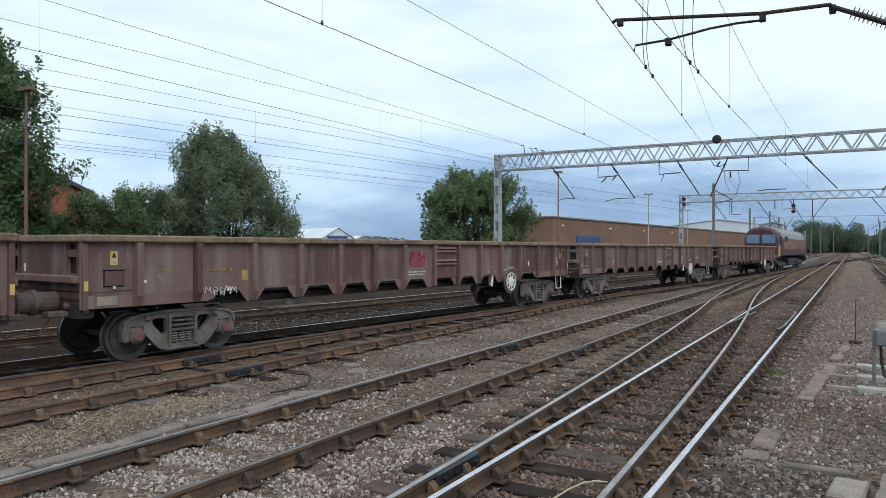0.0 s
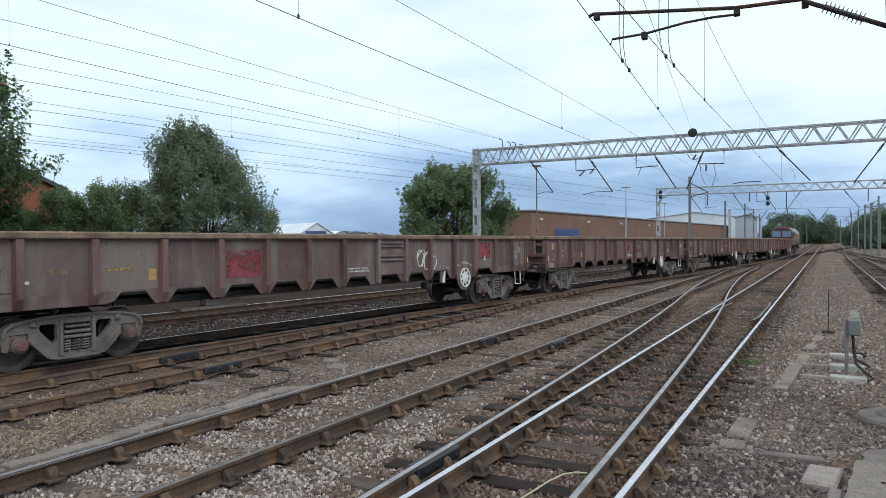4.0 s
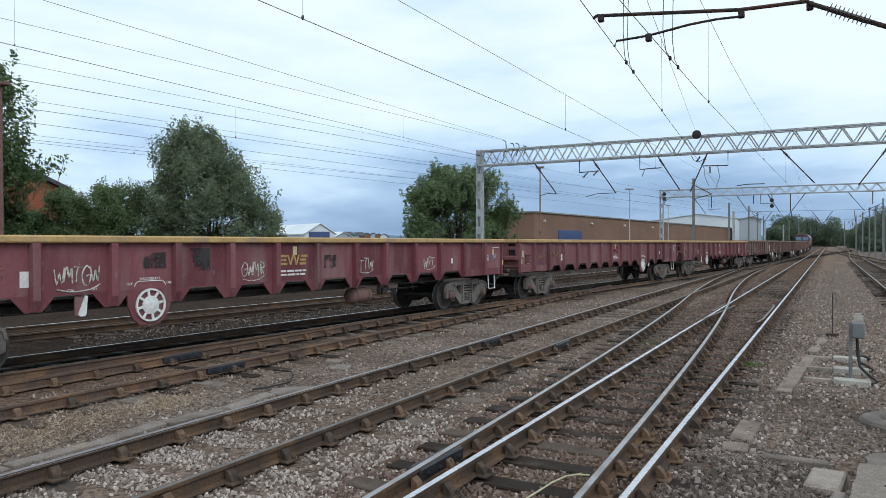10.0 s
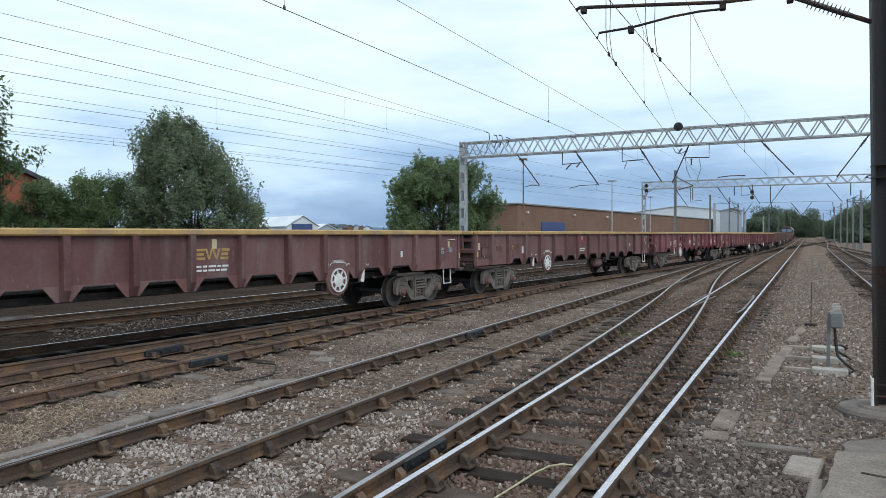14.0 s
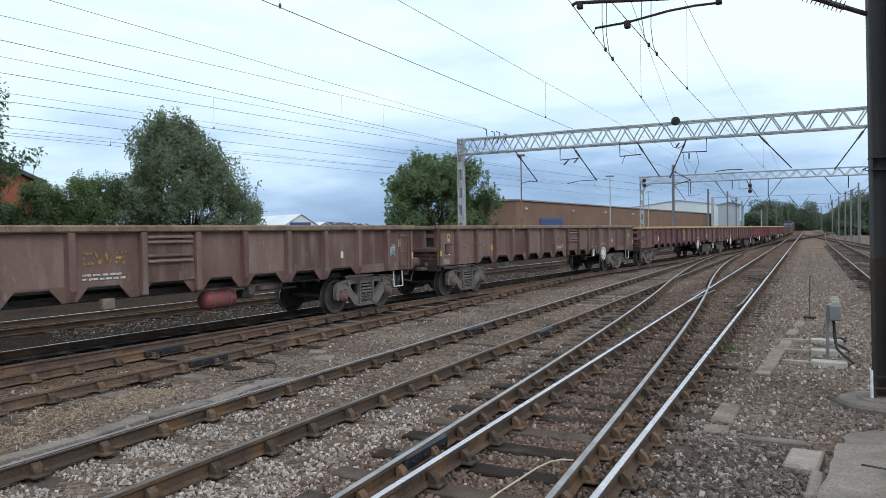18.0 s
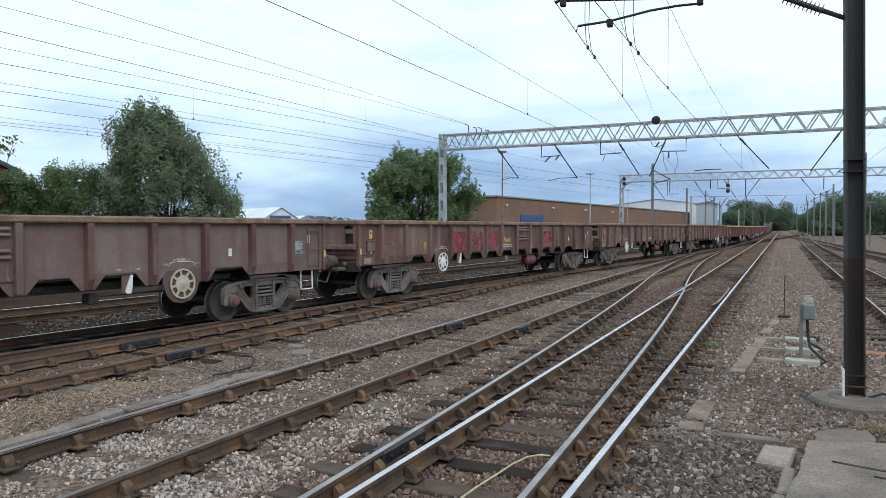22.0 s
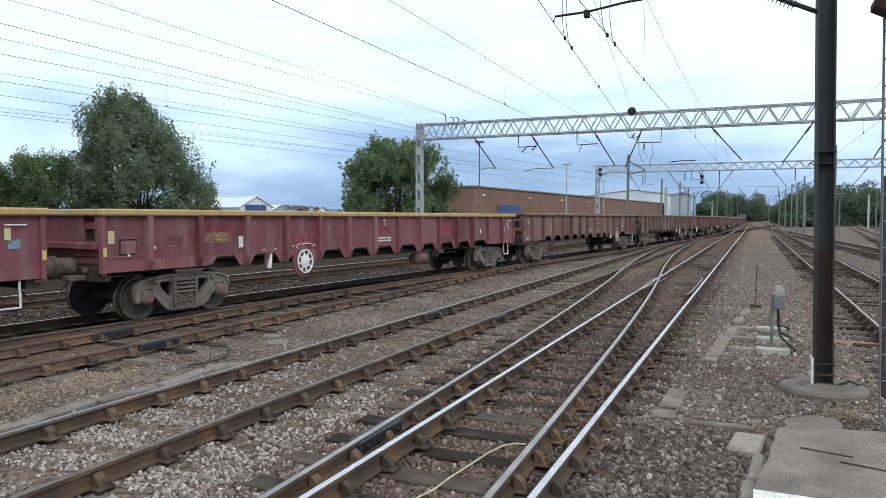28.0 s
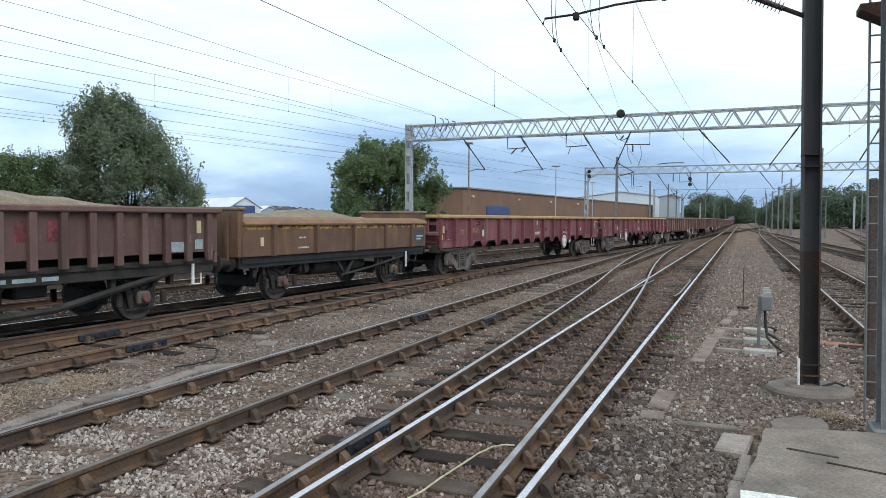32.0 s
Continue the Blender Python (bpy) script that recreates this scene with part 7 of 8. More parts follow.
def tree(x, y, top, spread, seed, material="leaf_a", twigs=800, each=40, size=0.10, low=1.2, lean=(0.0, 0.0), label="leafy green tree behind the railway", form="egg", length=0.9, lobes=0.22, stems=5):
    """Several stems, limbs, and leafy upright shoots that end on an uneven outline."""
    rng = np.random.default_rng(seed)
    t = thing("tree", label, "tree", "trees", at=pose(x, y, -0.2))
    ph = rng.uniform(0, 6.28, 6)

    def reach(a, f):
        w = 1 + lobes * (math.sin(2 * a + 5 * f + ph[0]) + math.sin(3 * a - 7 * f + ph[1]) + 0.7 * math.sin(5 * a + 11 * f + ph[2])) / 1.6
        return spread * FORMS[form](f) * w

    def axis(f):
        k = max(0.0, f - 0.4) ** 2 * 2.8
        return lean[0] * k, lean[1] * k

    g = Geo()
    for i in range(stems):
        a = 2.39996 * i + 0.7
        k = 0.0 if i == 0 else 0.34 * spread
        ax = axis(0.8)
        g.tube([(0.06 * math.cos(a), 0.06 * math.sin(a), 0), (0.25 * k * math.cos(a), 0.25 * k * math.sin(a), top * 0.22), (0.65 * k * math.cos(a) + ax[0] * 0.4, 0.65 * k * math.sin(a) + ax[1] * 0.4, top * 0.5), (k * math.cos(a) + ax[0], k * math.sin(a) + ax[1], top * 0.8)], (0.026 if i == 0 else 0.014) * top ** 0.9, 7, 0.03)
    for i in range(22):
        a = 2.39996 * i + rng.uniform(-0.3, 0.3)
        f = rng.uniform(0.2, 0.92)
        z0 = top * rng.uniform(0.06, 0.2 + 0.3 * f)
        rr = reach(a, f) * 0.9
        z1 = max(z0 + 0.2, low + (top - low) * f * 0.95)
        ax = axis(f)
        e = (rr * math.cos(a) + ax[0], rr * math.sin(a) + ax[1], z1)
        m = (e[0] * 0.4, e[1] * 0.4, z0 + (z1 - z0) * 0.5)
        g.tube([(0, 0, z0), m, e], 0.009 * top ** 0.9, 5, 0.012)
    pts, face, shoots = [], [], Geo()
    # boughs, each with its own spray of shoots
    boughs = []
    for i in range(max(14, twigs // 14)):
        f = rng.uniform(0, 1.0) ** 0.85
        a = rng.uniform(0, 2 * math.pi)
        q = rng.uniform(0.12, 1.0) ** 0.42
        boughs.append((a, f, q, rng.normal(size=3) * 0.3))
    sp = 0.085 * spread + 0.12
    for i in range(twigs):
        a, f, q, turn = boughs[rng.integers(len(boughs))]
        w = reach(a, f)
        ax = axis(f)
        tip = np.array((q * w * math.cos(a) + ax[0], q * w * math.sin(a) + ax[1], low + (top - low) * f)) + rng.normal(size=3) * sp * np.array([1, 1, 0.75])
        d = np.array((math.cos(a) * (1.0 - f) * q, math.sin(a) * (1.0 - f) * q, 0.75 + 0.9 * f)) + rng.normal(size=3) * 0.28
        d *= length * rng.uniform(0.4, 1.4) / np.linalg.norm(d)
        root = tip - d
        u = rng.uniform(0, 1, each) ** 0.75
        wide = (0.05 + 0.10 * np.sin(math.pi * np.clip(u * 0.9, 0, 1))) * min(1.0, length / 0.9)
        pts.append(root + d * u[:, None] * 1.1 + rng.normal(size=(each, 3)) * wide[:, None])
        face.append(np.repeat(np.array([[math.cos(a) * 0.6, math.sin(a) * 0.6, 0.75]]) + turn, each, 0))
        if i % 3 == 0:
            shoots.tube([tuple(root - d * 0.4), tuple(root), tuple(tip)], 0.02, 3, 0.007)
    part("trunk", g, "bark", t, "grey-brown stems and limbs")
    tagged(part("brushwood", shoots, "bark", t), kind="stuff")
    v, f = blades(rng, np.concatenate(pts), size, np.concatenate(face))
    v[:, 2] = np.maximum(v[:, 2], 0.05)
    part("crown", loose("crown", v, f, material), None, t, "crown of small leaves with gaps")
    return t


def bank(name, label, place, length, depth, height, seed, material, count, size, turn=0.0, clumps=60):
    rng = np.random.default_rng(seed)
    c, r = [], []
    for i in range(clumps):
        u = rng.uniform(-0.5, 0.5)
        hgt = height * (0.55 + 0.45 * abs(math.sin(u * 9 + seed) * math.cos(u * 23 + 1)))
        c.append((u * length, rng.uniform(-0.5, 0.5) * depth, hgt * rng.uniform(0.15, 0.9)))
        r.append(height * rng.uniform(0.12, 0.26))
    v, f = leaves(rng, np.array(c), np.array(r), count, size)
    ob = new(name, loose(name, v, f, material))
    ob.matrix_basis = pose(place[0], place[1], -0.2, 0, 0, turn)
    tagged(ob, label, "bushes" if height < 8 else "woodland", kind="stuff")


def build_trees():
    x, y = polar(46.75, 44)
    tree(x, y, 8.95, 4.0, 11, "leaf_a", 2500, 34, 0.082, 0.9, lean=(-0.95, -0.65), form="ragged", length=0.95, lobes=0.08, label="leafy grey-green tree with a ragged pointed crown")
    x, y = polar(42.2, 46)
    tree(x, y, 4.7, 1.25, 12, "leaf_a", 190, 36, 0.066, 0.8, lobes=0.1, length=0.7, label="small leafy tree beside a larger one")
    x, y = polar(27.5, 76)
    tree(x, y, 10.5, 6.0, 13, "leaf_c", 2300, 34, 0.135, 0.6, form="dome", length=1.2, lobes=0.09, label="dense rounded green tree behind the gantry post")
    x, y = polar(63.9, 40)
    tree(x, y, 13.2, 3.85, 14, "leaf_b", 2300, 34, 0.105, 2.0, form="tall", lobes=0.16, label="tall dark green tree beside a lamp post")
    for az, r, h, s, k in ((58.5, 43, 3.7, 1.2, 15), (57.1, 43, 5.0, 1.5, 16), (55.7, 43, 5.15, 1.7, 17), (54.1, 43, 5.2, 1.7, 21), (52.6, 44, 5.6, 1.9, 23), (60.6, 38, 3.3, 1.6, 22), (63.2, 36, 3.5, 2.0, 18), (67, 40, 5.0, 3.0, 19)):
        x, y = polar(az, r)
        tree(x, y, h, s, k, "leaf_c", 440, 40, 0.072, 0.2, form="dome", length=0.8, lobes=0.12, label="bushy green tree in the hedge line")
    bank("scrub", "low green scrub along the yard boundary", polar(54, 44), 15, 3, 3.4, 5, "leaf_c", 10000, 0.11, 46)
    # distant woods either side of the line, haze put into their leaf colour
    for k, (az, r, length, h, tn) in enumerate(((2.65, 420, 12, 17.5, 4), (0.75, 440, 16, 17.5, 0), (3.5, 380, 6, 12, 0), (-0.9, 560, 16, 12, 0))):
        bank("far_woods", "distant dark green woodland at the end of the line, leaf colour paled for haze", polar(az, r), length, 14, h, 40 + k, "leaf_hazed", 34000, 0.40, tn, 110)
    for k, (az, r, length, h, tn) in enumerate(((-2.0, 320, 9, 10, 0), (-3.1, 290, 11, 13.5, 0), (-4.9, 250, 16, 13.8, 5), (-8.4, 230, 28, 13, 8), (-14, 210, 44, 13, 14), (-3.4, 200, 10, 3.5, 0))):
        bank("wooded_bank", "green wooded bank beside the yard, haze mixed into its leaf colour", polar(az, r), length, 12, h, 60 + k, "leaf_hazed", 36000, 0.31, tn, 130)


# ---- buildings ----
def warehouse():
    """Long low brick warehouse beside the yard."""
    t = thing("warehouse", "long low tan brick warehouse with a flat parapet", "warehouse", at=pose(-38.5, 88, 0, 0, 0, -4.5))
    part("wall", Geo().box(-7, 0, 9, 150, -0.2, 6.45), "brick_wall", t, "tan brick wall")
    part("parapet", Geo().box(-7.2, 0.2, 8.8, 150.2, 6.45, 6.7, 0.03), "roof_grey", t)
    for y in (17.5,):
        d = part("roller_door", Geo().box(0.0, 0.12, y, y + 9.5, 0, 4.05, 0.02), "blue_door", t, "blue roller shutter door")
        for z in np.arange(0.3, 3.7, 0.35):
            part("slat", Geo().box(0.12, 0.15, y + 0.1, y + 9.4, z, z + 0.28), "blue_door", d)
    for y in (12.0, 31.0, 48, 66):
        part("wall_lamp", Geo().box(0.0, 0.35, y, y + 0.4, 5.2, 5.5, 0.04), "sign_white", t)


def shed(name, label, az, r, w, d, eaves, ridge, wall, roof, turn=0.0, stripe=None):
    x, y = polar(az, r)
    t = thing(name, label, "building", at=pose(x, y, 0, 0, 0, turn))
    part("wall", Geo().prism([(-w / 2, -0.3), (w / 2, -0.3), (w / 2, eaves), (0, ridge), (-w / 2, eaves)], "y", 0, d), wall, t)
    for s in (-1, 1):
        part("roof", Geo().prism([(s * (w / 2 + 0.4), eaves - 0.1), (0, ridge + 0.12), (0, ridge + 0.3), (s * (w / 2 + 0.4), eaves + 0.12)], "y", -0.4, d + 0.4), roof, t)
    if stripe:
        part("sign_board", Geo().box(-w * 0.36, w * 0.3, -0.2, -0.02, eaves - 1.6, eaves + 0.75), stripe, t, "blue sign board")
    return t


def house():
    x, y = polar(59.8, 52)
    t = thing("brick_house", "red brick house with a dark slate roof behind the trees", "house", at=pose(x, y, 0, 0, 0, 62))
    part("wall", Geo().prism([(-6.5, -0.2), (2.6, -0.2), (2.6, 5.6), (-2, 8.0), (-6.5, 5.6)], "y", 0, 9), "red_brick", t)
    for s in (-1, 1):
        part("roof", Geo().prism([(-2 + s * 5.1, 5.4), (-2, 8.05), (-2, 8.3), (-2 + s * 5.1, 5.68)], "y", -0.4, 9.4), "slate", t, "dark slate roof")
    for yy in (-4.6, -1.4, 0.9):
        wdw = part("window", Geo().box(yy, yy + 1.0, -0.05, 0.05, 2.4, 3.7, 0.02), "white_clad", t, "white framed window")
        part("pane", Geo().box(yy + 0.1, yy + 0.9, -0.07, -0.04, 2.5, 3.6), "glass_cab", wdw)


def build_town():
    warehouse()
    house()
    shed("blue_sign_shed", "white gabled warehouse with a dark blue sign board", 38.45, 205, 9.5, 30, 4.6, 7.5, "white_clad", "white_clad", 63, "blue_door")
    shed("low_shed", "low white shed roof among houses", 36.6, 230, 8.0, 20, 3.4, 5.5, "grey_clad", "white_clad", 60)
    shed("white_hall", "long white roofed hall behind the warehouse", 8.8, 250, 30, 40, 9.6, 11.4, "white_clad", "white_clad", 5)
    shed("grey_block", "pale grey clad block at the end of the yard", 5.2, 230, 6.0, 12, 9.0, 9.6, "grey_clad", "grey_clad", 5)
    for k in range(16):
        az = 33.4 + 0.30 * k + 0.1 * ((k * 7) % 3)
        shed("far_house", "tiny distant house on the edge of town", az, 580 + 25 * (k % 4), 6, 7, 7.4 + 0.8 * (k % 3), 9.6 + 0.8 * (k % 3), ("white_clad", "brick_wall", "grey_clad")[k % 3], "slate", 20 + 13 * k)
    bank("town_trees", "tiny dark trees among distant houses, haze in their leaf colour", polar(35.6, 540), 46, 10, 9.5, 71, "leaf_hazed", 5000, 0.4, 36, 50)
    # far hills, with the haze put into their blue colour
    rng = np.random.default_rng(8)
    g = Geo()
    pts = []
    for i in range(60):
        az = 62 - i * 1.5
        z = 26 + 17 * math.exp(-((az - 36.5) / 3.0) ** 2) + 9 * math.exp(-((az - 45) / 6) ** 2) + rng.uniform(-2, 2)
        pts.append((*polar(az, 2600), z))
    for a, b in zip(pts, pts[1:]):
        k = len(g.v)
        g.v += [(a[0], a[1], -5), (b[0], b[1], -5), b, a, (a[0] * 1.3, a[1] * 1.3, -5), (b[0] * 1.3, b[1] * 1.3, -5)]
        g.f += [(k, k + 1, k + 2, k + 3), (k + 3, k + 2, k + 5, k + 4)]
    thing("far_hills", "hills on the horizon, haze painted as their blue colour", "hills", kind="structure", geo=g, material="hill_hazed", smooth=True)
    # yard fence, huts and parked vans across the tracks
    x, y = polar(-6.75, 300)
    t = thing("yard_fence", "pale grey palisade fence across the yard", "fence", at=pose(x, y, 0, 0, 0, 8))
    for k in range(17):
        part("pale", Geo().box(k * 0.72 - 6.2, k * 0.72 - 5.52, 0, 0.06, -0.2, 4.6), "grey_clad", t)
    for k in range(2):
        x, y = polar(-5.35 - 1.45 * k, 300 + 10 * k)
        v = thing("parked_van", "small white van parked beside the yard fence", "van", "parked vans", at=pose(x, y, 0, 0, 0, 80))
        part("body", Geo().prism([(-2.2, 0.4), (2.3, 0.4), (2.3, 1.1), (1.5, 1.25), (0.9, 1.95), (-2.2, 2.0)], "y", -0.9, 0.9), "white_clad", v)
        for xx in (-1.4, 1.5):
            for s in (-1, 1):
                part("wheel", Geo().lathe([(0.1, -0.1), (0.34, -0.1), (0.34, 0.1), (0.1, 0.1)], "y", (xx, s * 0.85, 0.16), 14), "black", v)
        part("window", Geo().prism([(0.95, 1.25), (1.4, 1.25), (0.95, 1.85)], "y", -0.92, 0.92), "glass_cab", v)


# ---- lineside ----
def build_lineside():
    # platform-end slab under the camera
    t = thing("platform_ramp", "worn grey concrete platform end with patched surface", "platform", kind="structure")
    rag = random.Random(5)
    edge = []
    for (xa, ya), (xb, yb), k in (((9.0, 8.1), (1.35, 8.0), 14), ((1.35, 8.0), (0.82, 7.9), 4), ((0.82, 7.9), (0.26, 7.74), 5), ((0.26, 7.74), (0.08, 6.2), 9), ((0.08, 6.2), (0.02, 5.7), 3)):
        for i in range(k):
            edge.append((xa + (xb - xa) * i / k + rag.uniform(-0.012, 0.012), ya + (yb - ya) * i / k + rag.uniform(-0.018, 0.018)))
    part("slab", Geo().prism(edge + [(0.0, 5.0), (0.0, -6), (9.0, -6)], "z", -0.6, -0.06), "platform", t)
    lump = [(0.29, 7.76), (0.84, 7.93), (0.86, 8.2), (0.82, 8.46), (0.72, 8.42), (0.62, 8.5), (0.5, 8.36), (0.38, 8.28), (0.31, 8.1), (0.33, 7.95)]
    part("broken_end", Geo().prism(lump, "z", -0.6, -0.088), "concrete_dark", t, "broken concrete end")
    # cracks in the screed
    for pts in ([(0.3, 7.4), (0.42, 7.33), (0.5, 7.36)], [(0.8, 7.36), (0.86, 7.6), (0.82, 7.85)], [(1.3, 6.82), (1.42, 7.3), (1.5, 7.9)]):
        part("crack", Geo().tube([(a, b, -0.064) for a, b in pts], 0.004, 4), "timber", t, "dark crack")
    part("white_edge", Geo().box(0.03, 0.50, -6, 5.85, -0.06, -0.054), "white_edge", t, "worn white edge paint")
    for x, y, w, l, a in ((0.62, 7.05, 0.42, 0.035, -14), (0.95, 6.75, 0.5, 0.03, -16)):
        part("surface_patch", Geo().box(-w / 2, w / 2, -l / 2, l / 2, 0, 0.01, 0.003), "timber", t, "dark open joint strip", at=pose(x, y, -0.062, 0, 0, a))
    k = thing("kerb_stone", "concrete kerb stones edging the platform end", "kerb", "kerb stones")
    for x, y, w, l, a in ((-0.03, 7.45, 0.30, 0.60, -6), (0.06, 6.75, 0.12, 0.7, -4), (-0.01, 6.0, 0.12, 0.7, -2)):
        part("stone", Geo().box(-w / 2, w / 2, -l / 2, l / 2, -0.3, -0.155, 0.02), "concrete", k, at=pose(x, y, 0, 0, 0, a))
    part("stone", Geo().box(-0.55, 0.55, -0.06, 0.06, -0.3, -0.16, 0.015), "concrete_dark", k, at=pose(-0.55, 8.0, 0, 0, 0, 2))
    # loose slabs
    def slab(x, y, w, l, a, material, tilt=2.0, thick=0.05):
        thing("cable_slab", "loose weathered concrete trough lid lying on the ballast", "slab", "loose slabs", at=pose(x, y, ground_z(x, y) + 0.03, random.uniform(-tilt, tilt), random.uniform(-tilt, tilt), a),
              geo=Geo().box(-w / 2, w / 2, -l / 2, l / 2, -thick, 0.015, 0.012), material=material)

    for x, y, w, l, a in ((-0.85, 8.9, 0.24, 0.82, -3), (-0.88, 8.1, 0.26, 0.34, 4), (-0.58, 12.1, 0.22, 0.92, -4), (-0.52, 13.05, 0.22, 0.92, -3), (-0.46, 14.0, 0.21, 0.92, -5), (-0.38, 14.95, 0.2, 0.9, -4), (-0.28, 16.6, 0.2, 0.9, -5), (-0.17, 18.0, 0.2, 0.9, -5)):
        slab(x, y, w, l, a, "slab_tan")
    for x, y, w, l, a in ((-7.0, 8.15, 0.32, 0.62, -52), (-7.08, 7.35, 0.20, 0.9, 4), (-7.10, 6.42, 0.20, 0.9, -1), (-7.15, 5.48, 0.20, 0.92, 2), (-7.15, 4.55, 0.20, 0.9, -1), (-7.12, 3.6, 0.2, 0.9, 2), (-7.55, 10.1, 0.3, 0.35, 20), (-8.1, 10.6, 0.3, 0.3, 30)):
        slab(x, y, w, l, a, "slab_dirty", 3.0)
    # junction box on a slim post, cable plinths in front of and behind it
    t = thing("junction_post", "grey lineside junction box on a steel post with black cables", "junction box", at=pose(0.33, 13.42, 0))
    part("post", Geo().box(-0.055, 0.0, -0.05, 0.05, -0.24, 0.72, 0.006), "steel_dull", t)
    b = part("box", Geo().box(-0.01, 0.175, -0.11, 0.11, 0.46, 0.72, 0.02), "steel_dull", t, "grey junction box")
    for k in range(3):
        part("cap", Geo().prism([(0.0, 0.0), (0.15, 0.0), (0.12, 0.055), (0.03, 0.055)], "y", -0.05, 0.05), "pale_concrete", b, "pale cap", at=pose(0.015, -0.02 + 0.16 * k, 0.72 + 0.03 * k))
    for i, y in enumerate((-0.45, 0.72, 2.05)):
        part("cable_plinth", Geo().box(-0.27, 0.24 + 0.02 * i, y - 0.13, y + 0.13, -0.27, -0.15, 0.012), "pale_concrete", t, "white cable plinth")
        part("duct", Geo().box(-0.70, -0.29, y - 0.05, y + 0.05, -0.26, -0.17, 0.01), "concrete", t)
        part("cable", Geo().tube([(0.06, 0.02 * i, 0.48), (0.08, 0.03 + y * 0.1, 0.25), (0.10, y * 0.5, 0.02), (0.22, y * 0.9, -0.08), (0.33, y, -0.16), (0.22, y - 0.05, -0.22)], 0.022, 6), "black", t, "black cable")
    thing("ground_stake", "thin dark steel stake with a flat foot in the cess", "stake", at=pose(0.06, 19.6, 0), geo=Geo().box(-0.009, 0.009, -0.009, 0.009, -0.2, 0.80).box(-0.14, 0.14, -0.1, 0.1, -0.25, -0.18, 0.01), material="mast_dark")
    for x, y, w, hgt in ((0.30, 34.0, 0.10, 0.05), (0.36, 45.0, 0.2, 0.18), (0.36, 52.0, 0.14, 0.1), (0.36, 60, 0.16, 0.15)):
        thing("ground_marker", "small pale lineside marker block", "marker", "lineside markers", at=pose(x, y, 0), geo=Geo().box(-w, w, -0.12, 0.12, -0.25, hgt - 0.06, 0.03).box(-w * 0.9, w * 0.9, -0.1, 0.1, hgt - 0.06, hgt, 0.02), material="concrete")
    # signal post and ladder at the platform end
    t = thing("signal_post", "grey steel signal column with a ladder and hooded head", "signal", at=pose(1.45, 8.2, 0, 0, -0.9, 0))
    part("post", Geo().prism(h_section(0.30, 0.02), "z", -0.25, 6.5), "steel_dull", t)
    part("base", Geo().box(-0.22, 0.22, -0.22, 0.22, -0.25, -0.03, 0.02), "steel_dull", t)
    la = part("ladder", Geo().tube([(-0.165, 0.74, -0.15), (-0.165, 0.70, 6.2)], 0.014, 6), "steel_dull", t)
    part("stile", Geo().tube([(0.2, 0.74, -0.15), (0.2, 0.70, 6.2)], 0.014, 6), "steel_dull", la)
    for z in np.arange(0.25, 6.0, 0.29):
        part("rung", Geo().tube([(-0.165, 0.74, z), (0.2, 0.74, z)], 0.010, 5), "steel_dull", la)
    part("cable_box", Geo().box(-0.135, -0.035, 0.84, 0.96, 0.04, 2.49, 0.02), "box_brown", t, "rusty brown cable box")
    hd = part("signal_head", Geo().box(-0.16, 0.05, -0.05, 0.25, 4.32, 5.0, 0.03), "mast_dark", t, "black signal head")
    part("hood", Geo().prism([(-0.29, 4.24), (0.03, 4.06), (0.05, 4.08), (0.05, 4.30), (-0.29, 4.30)], "y", 0.45, 0.75), "mast_dark", hd, "dark sloping hood")
    part("hood_bracket", Geo().box(0.01, 0.05, 0.56, 0.62, 3.5, 4.2), "mast_dark", hd)
    part("identity_plate", Geo().box(-0.13, 0.13, -0.17, -0.155, 3.62, 3.92, 0.004), "sign_white", t, "white identification plate")
    for z in (3.68, 3.79):
        part("plate_bar", Geo().box(-0.06, 0.08, -0.175, -0.17, z, z + 0.06), "black", t)
    part("phone_box", Geo().box(-0.09, 0.17, -0.26, -0.15, 1.38, 1.82, 0.03), "sign_white", t, "white lineside telephone box")
    # cables and string on the ground
    thing("yellow_cable", "loose frayed yellow cable lying across the sleepers", "cable", geo=Geo().tube([(-2.45, 4.3, -0.14), (-2.34, 4.75, -0.13), (-2.27, 5.0, -0.12), (-2.255, 5.34, -0.125), (-2.22, 5.7, -0.13), (-2.18, 6.02, -0.125), (-2.12, 6.24, -0.12), (-2.04, 6.34, -0.12), (-1.94, 6.38, -0.125)], 0.009, 6), material="yellow_cable")
    thing("orange_string", "faded orange plastic strip on the cess", "string", geo=Geo().tube([(1.32, 14.5, -0.215), (1.9, 14.4, -0.21), (2.6, 14.3, -0.215)], 0.045, 6), material="orange_line")
    thing("black_hose", "thin black cable loop on the ballast", "cable", geo=Geo().tube([(-8.45, 9.35, -0.17), (-8.0, 9.3, -0.15), (-7.76, 9.06, -0.15), (-7.45, 8.6, -0.16), (-7.5, 8.25, -0.17), (-7.6, 7.95, -0.17)], 0.014, 5), material="black")
    # dry grass and weeds
    rng = np.random.default_rng(77)
    for name, label, mat_, spots, count, ln in (
            ("dry_grass", "straw-coloured dead grass tufts by the disused rails", "straw", ((-8.15, 5.75, 0.28), (-7.9, 6.5, 0.22), (-8.0, 5.2, 0.3), (-7.75, 4.6, 0.35), (-8.1, 6.9, 0.2), (-8.1, 4.0, 0.3), (0.95, 8.95, 0.10)), 3800, 0.05),
            ("weeds", "small green weeds between the stones", "weed", ((-1.25, 13.8, 0.12), (0.65, 7.5, 0.06), (-3.6, 15.5, 0.3), (7.5, 60, 3.0)), 700, 0.07)):
        c = np.array([(a, b) for a, b, _ in spots])
        s = np.array([q for _, _, q in spots])
        k = rng.integers(0, len(spots), count)
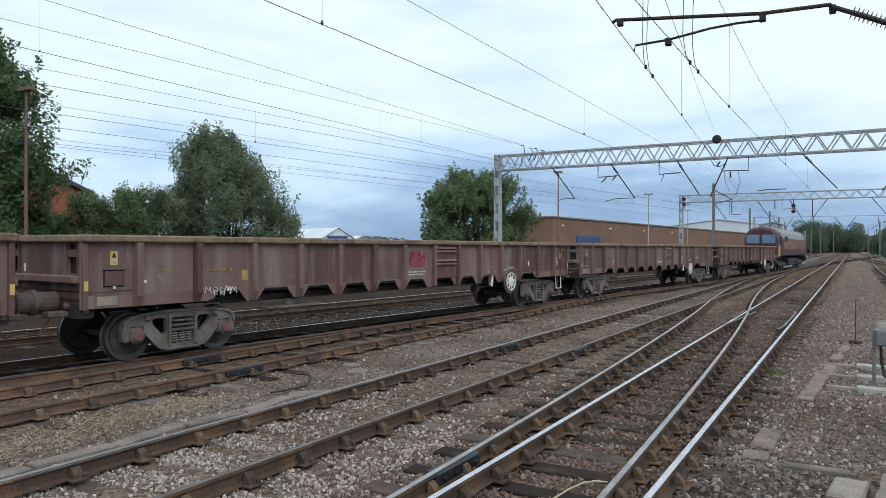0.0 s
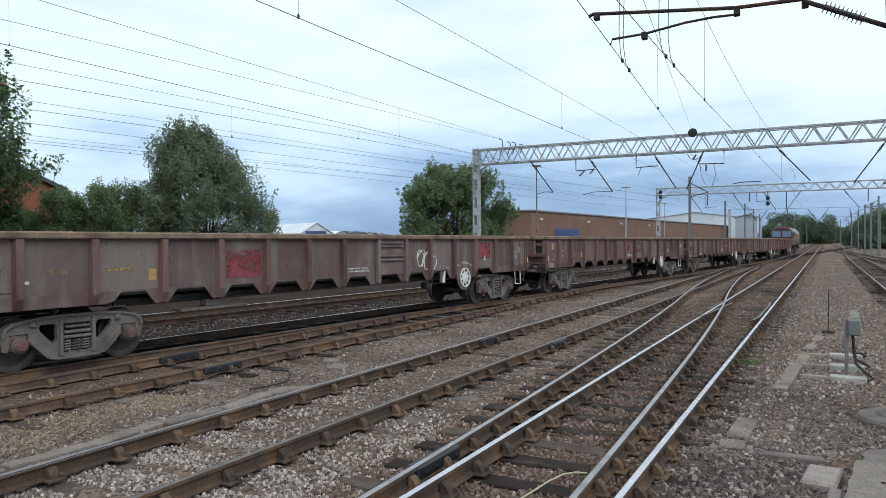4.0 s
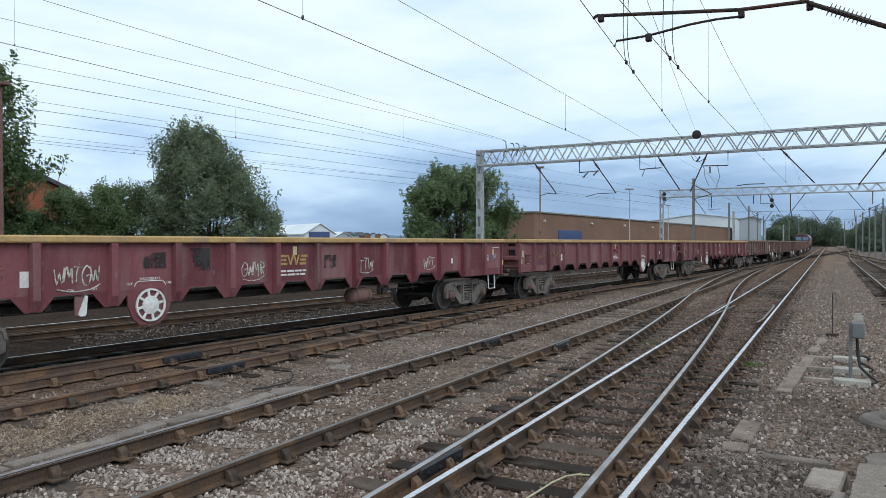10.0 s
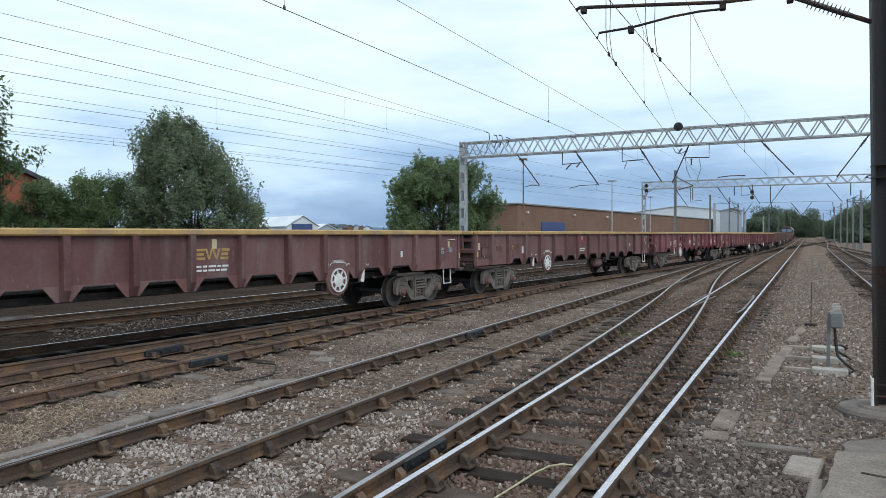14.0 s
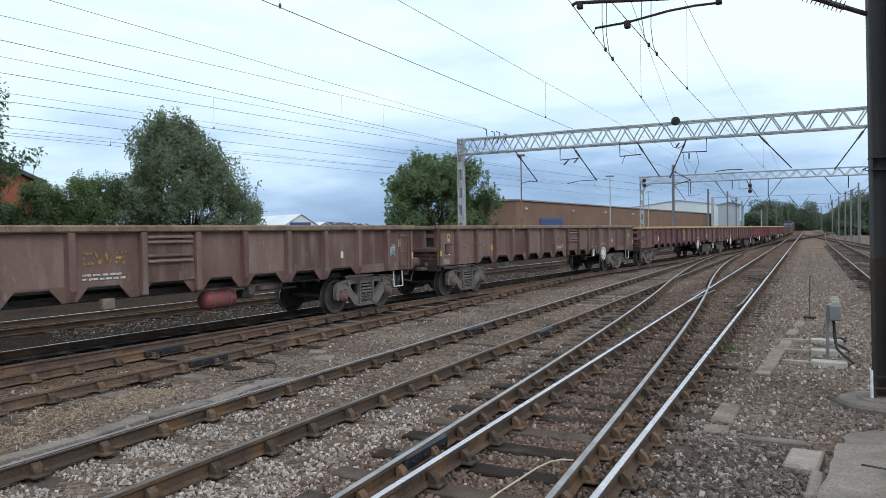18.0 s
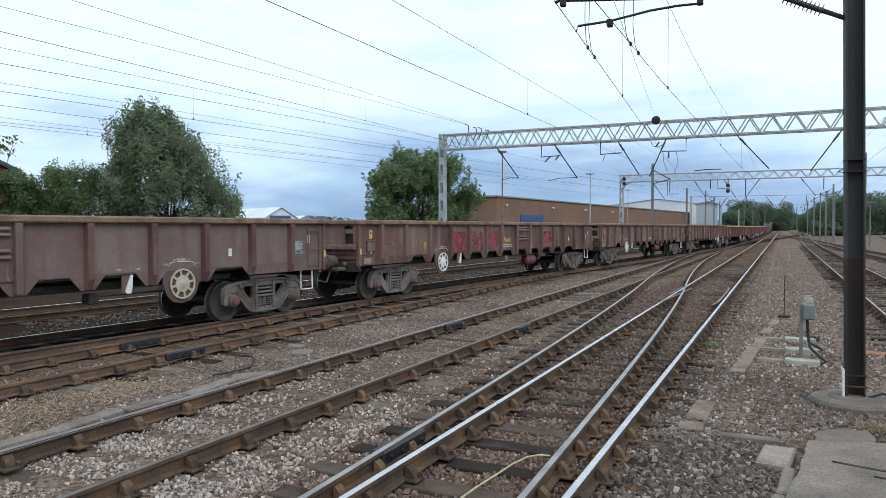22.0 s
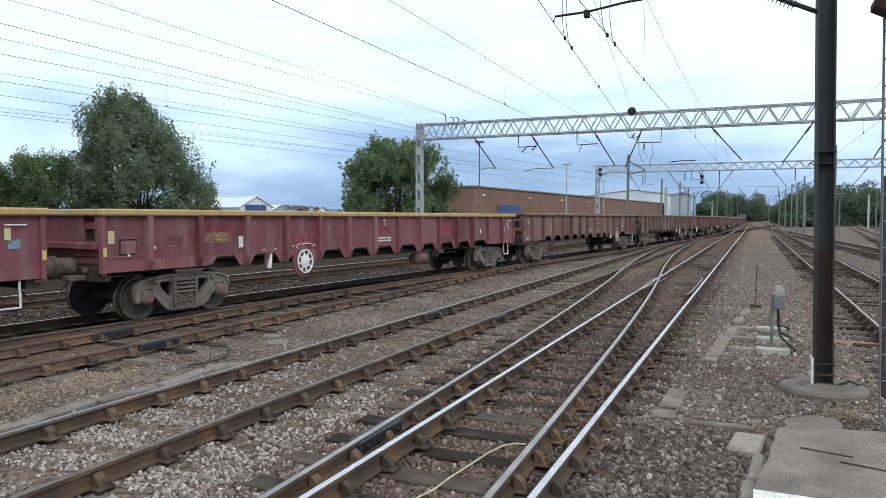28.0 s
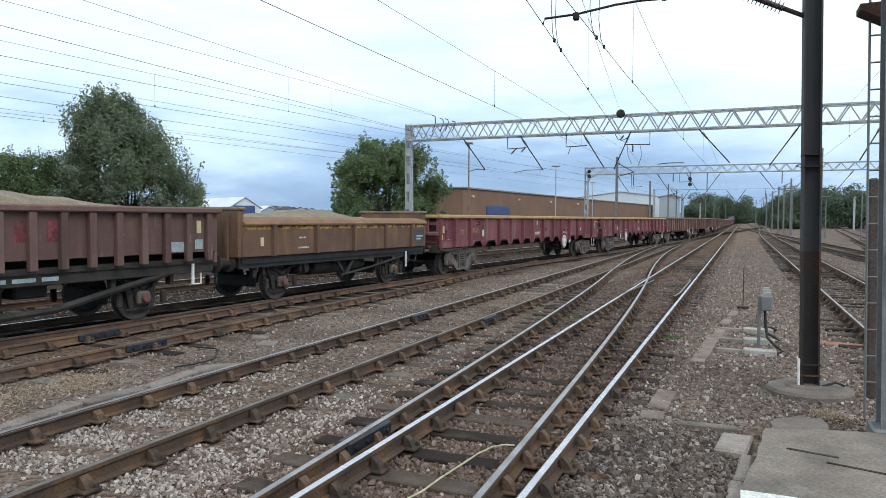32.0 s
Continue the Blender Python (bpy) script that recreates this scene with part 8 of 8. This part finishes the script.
        base = np.concatenate([c[k] + rng.normal(size=(count, 2)) * s[k][:, None], np.full((count, 1), -0.17)], 1)
        dirn = rng.normal(size=(count, 3)) * np.array([1, 1, 0.35]) + np.array([0, 0, 0.55])
        dirn /= np.linalg.norm(dirn, axis=1)[:, None]
        side = np.cross(dirn, rng.normal(size=(count, 3)))
        side /= np.linalg.norm(side, axis=1)[:, None]
        tip = base + dirn * ln * rng.uniform(0.5, 1.5, (count, 1))
        v = np.stack([base - side * 0.005, base + side * 0.005, tip + side * 0.0015, tip - side * 0.0015], 1).reshape(-1, 3)
        tagged(new(name, loose(name, v, np.arange(count * 4).reshape(-1, 4), mat_)), label, "grass", kind="stuff")


# ---- the train's run ----
def travelled(t):
    """Where the trailing end of wagon 0 stands along the freight line."""
    return 7.175 + 9.39368 * t + 0.0169902 * t * t - 0.000792743 * t ** 3


ARC = math.hypot(1, SLOPE)


def on_line(u):
    """Centre of the freight line, u metres along it."""
    y = u / ARC if u < Y_BEND * ARC else Y_BEND + (u - Y_BEND * ARC)
    return Vector((freight_x(y), y, 0))


def vehicle_pose(u, base):
    """Pose of a vehicle whose middle is u along the line, on bogies base apart."""
    a, b = on_line(u - base / 2), on_line(u + base / 2)
    m, d = (a + b) / 2, b - a
    return Matrix.Translation(m) @ Matrix.Rotation(-math.atan2(d.x, d.y), 4, "Z")


# slack in the couplings
SLACK = {-2: -0.3, -1: -0.5, 0: -0.25, 1: 0.14, 2: -0.05, 3: 0.25, 4: 0.2, 8: -0.07, 9: -0.12, 12: -0.1, 13: 0.15, 14: 0.2}
TIMES = [i * 0.5 for i in range(65)]
FINE = [i / 15 for i in range(481)]


def motions():
    for n, w in TRAIN:
        if isinstance(n, int):
            mid, base = -n * PITCH + BODY / 2 + SLACK.get(n, 0.0), 14.77
        else:
            mid, base = n
        walk(w, [(t, vehicle_pose(travelled(t) + mid, base)) for t in TIMES])
    # wheels roll without slipping
    for ob, y in WHEELSETS:
        loc = ob.matrix_basis.translation.copy()
        r = loc.z
        walk(ob, [(t, Matrix.Translation(loc) @ Matrix.Rotation(-(travelled(t) - travelled(0)) / r, 4, "X")) for t in FINE])


build_ground()
TRAIN = []
for n_, kind_, paint_, front_, marks_ in CONSIST:
    TRAIN.append((n_, box_wagon(n_, kind_, paint_, front_, marks_)))
TRAIN.append(((2 * PITCH + 19.776 - 0.6 + 10.5, 13.0), locomotive()))
TRAIN.append(((-14 * PITCH - 0.72 - 4.34, 5.2), rust_wagon()))
TRAIN.append(((-14 * PITCH - 0.72 - 8.45 - 0.9 - 4.8, 5.4), ribbed_wagon()))
build_gantries()
near_mast()
build_masts()
build_wires()
build_town()
build_trees()
build_lineside()
build_tracks()
build_stones()
motions()
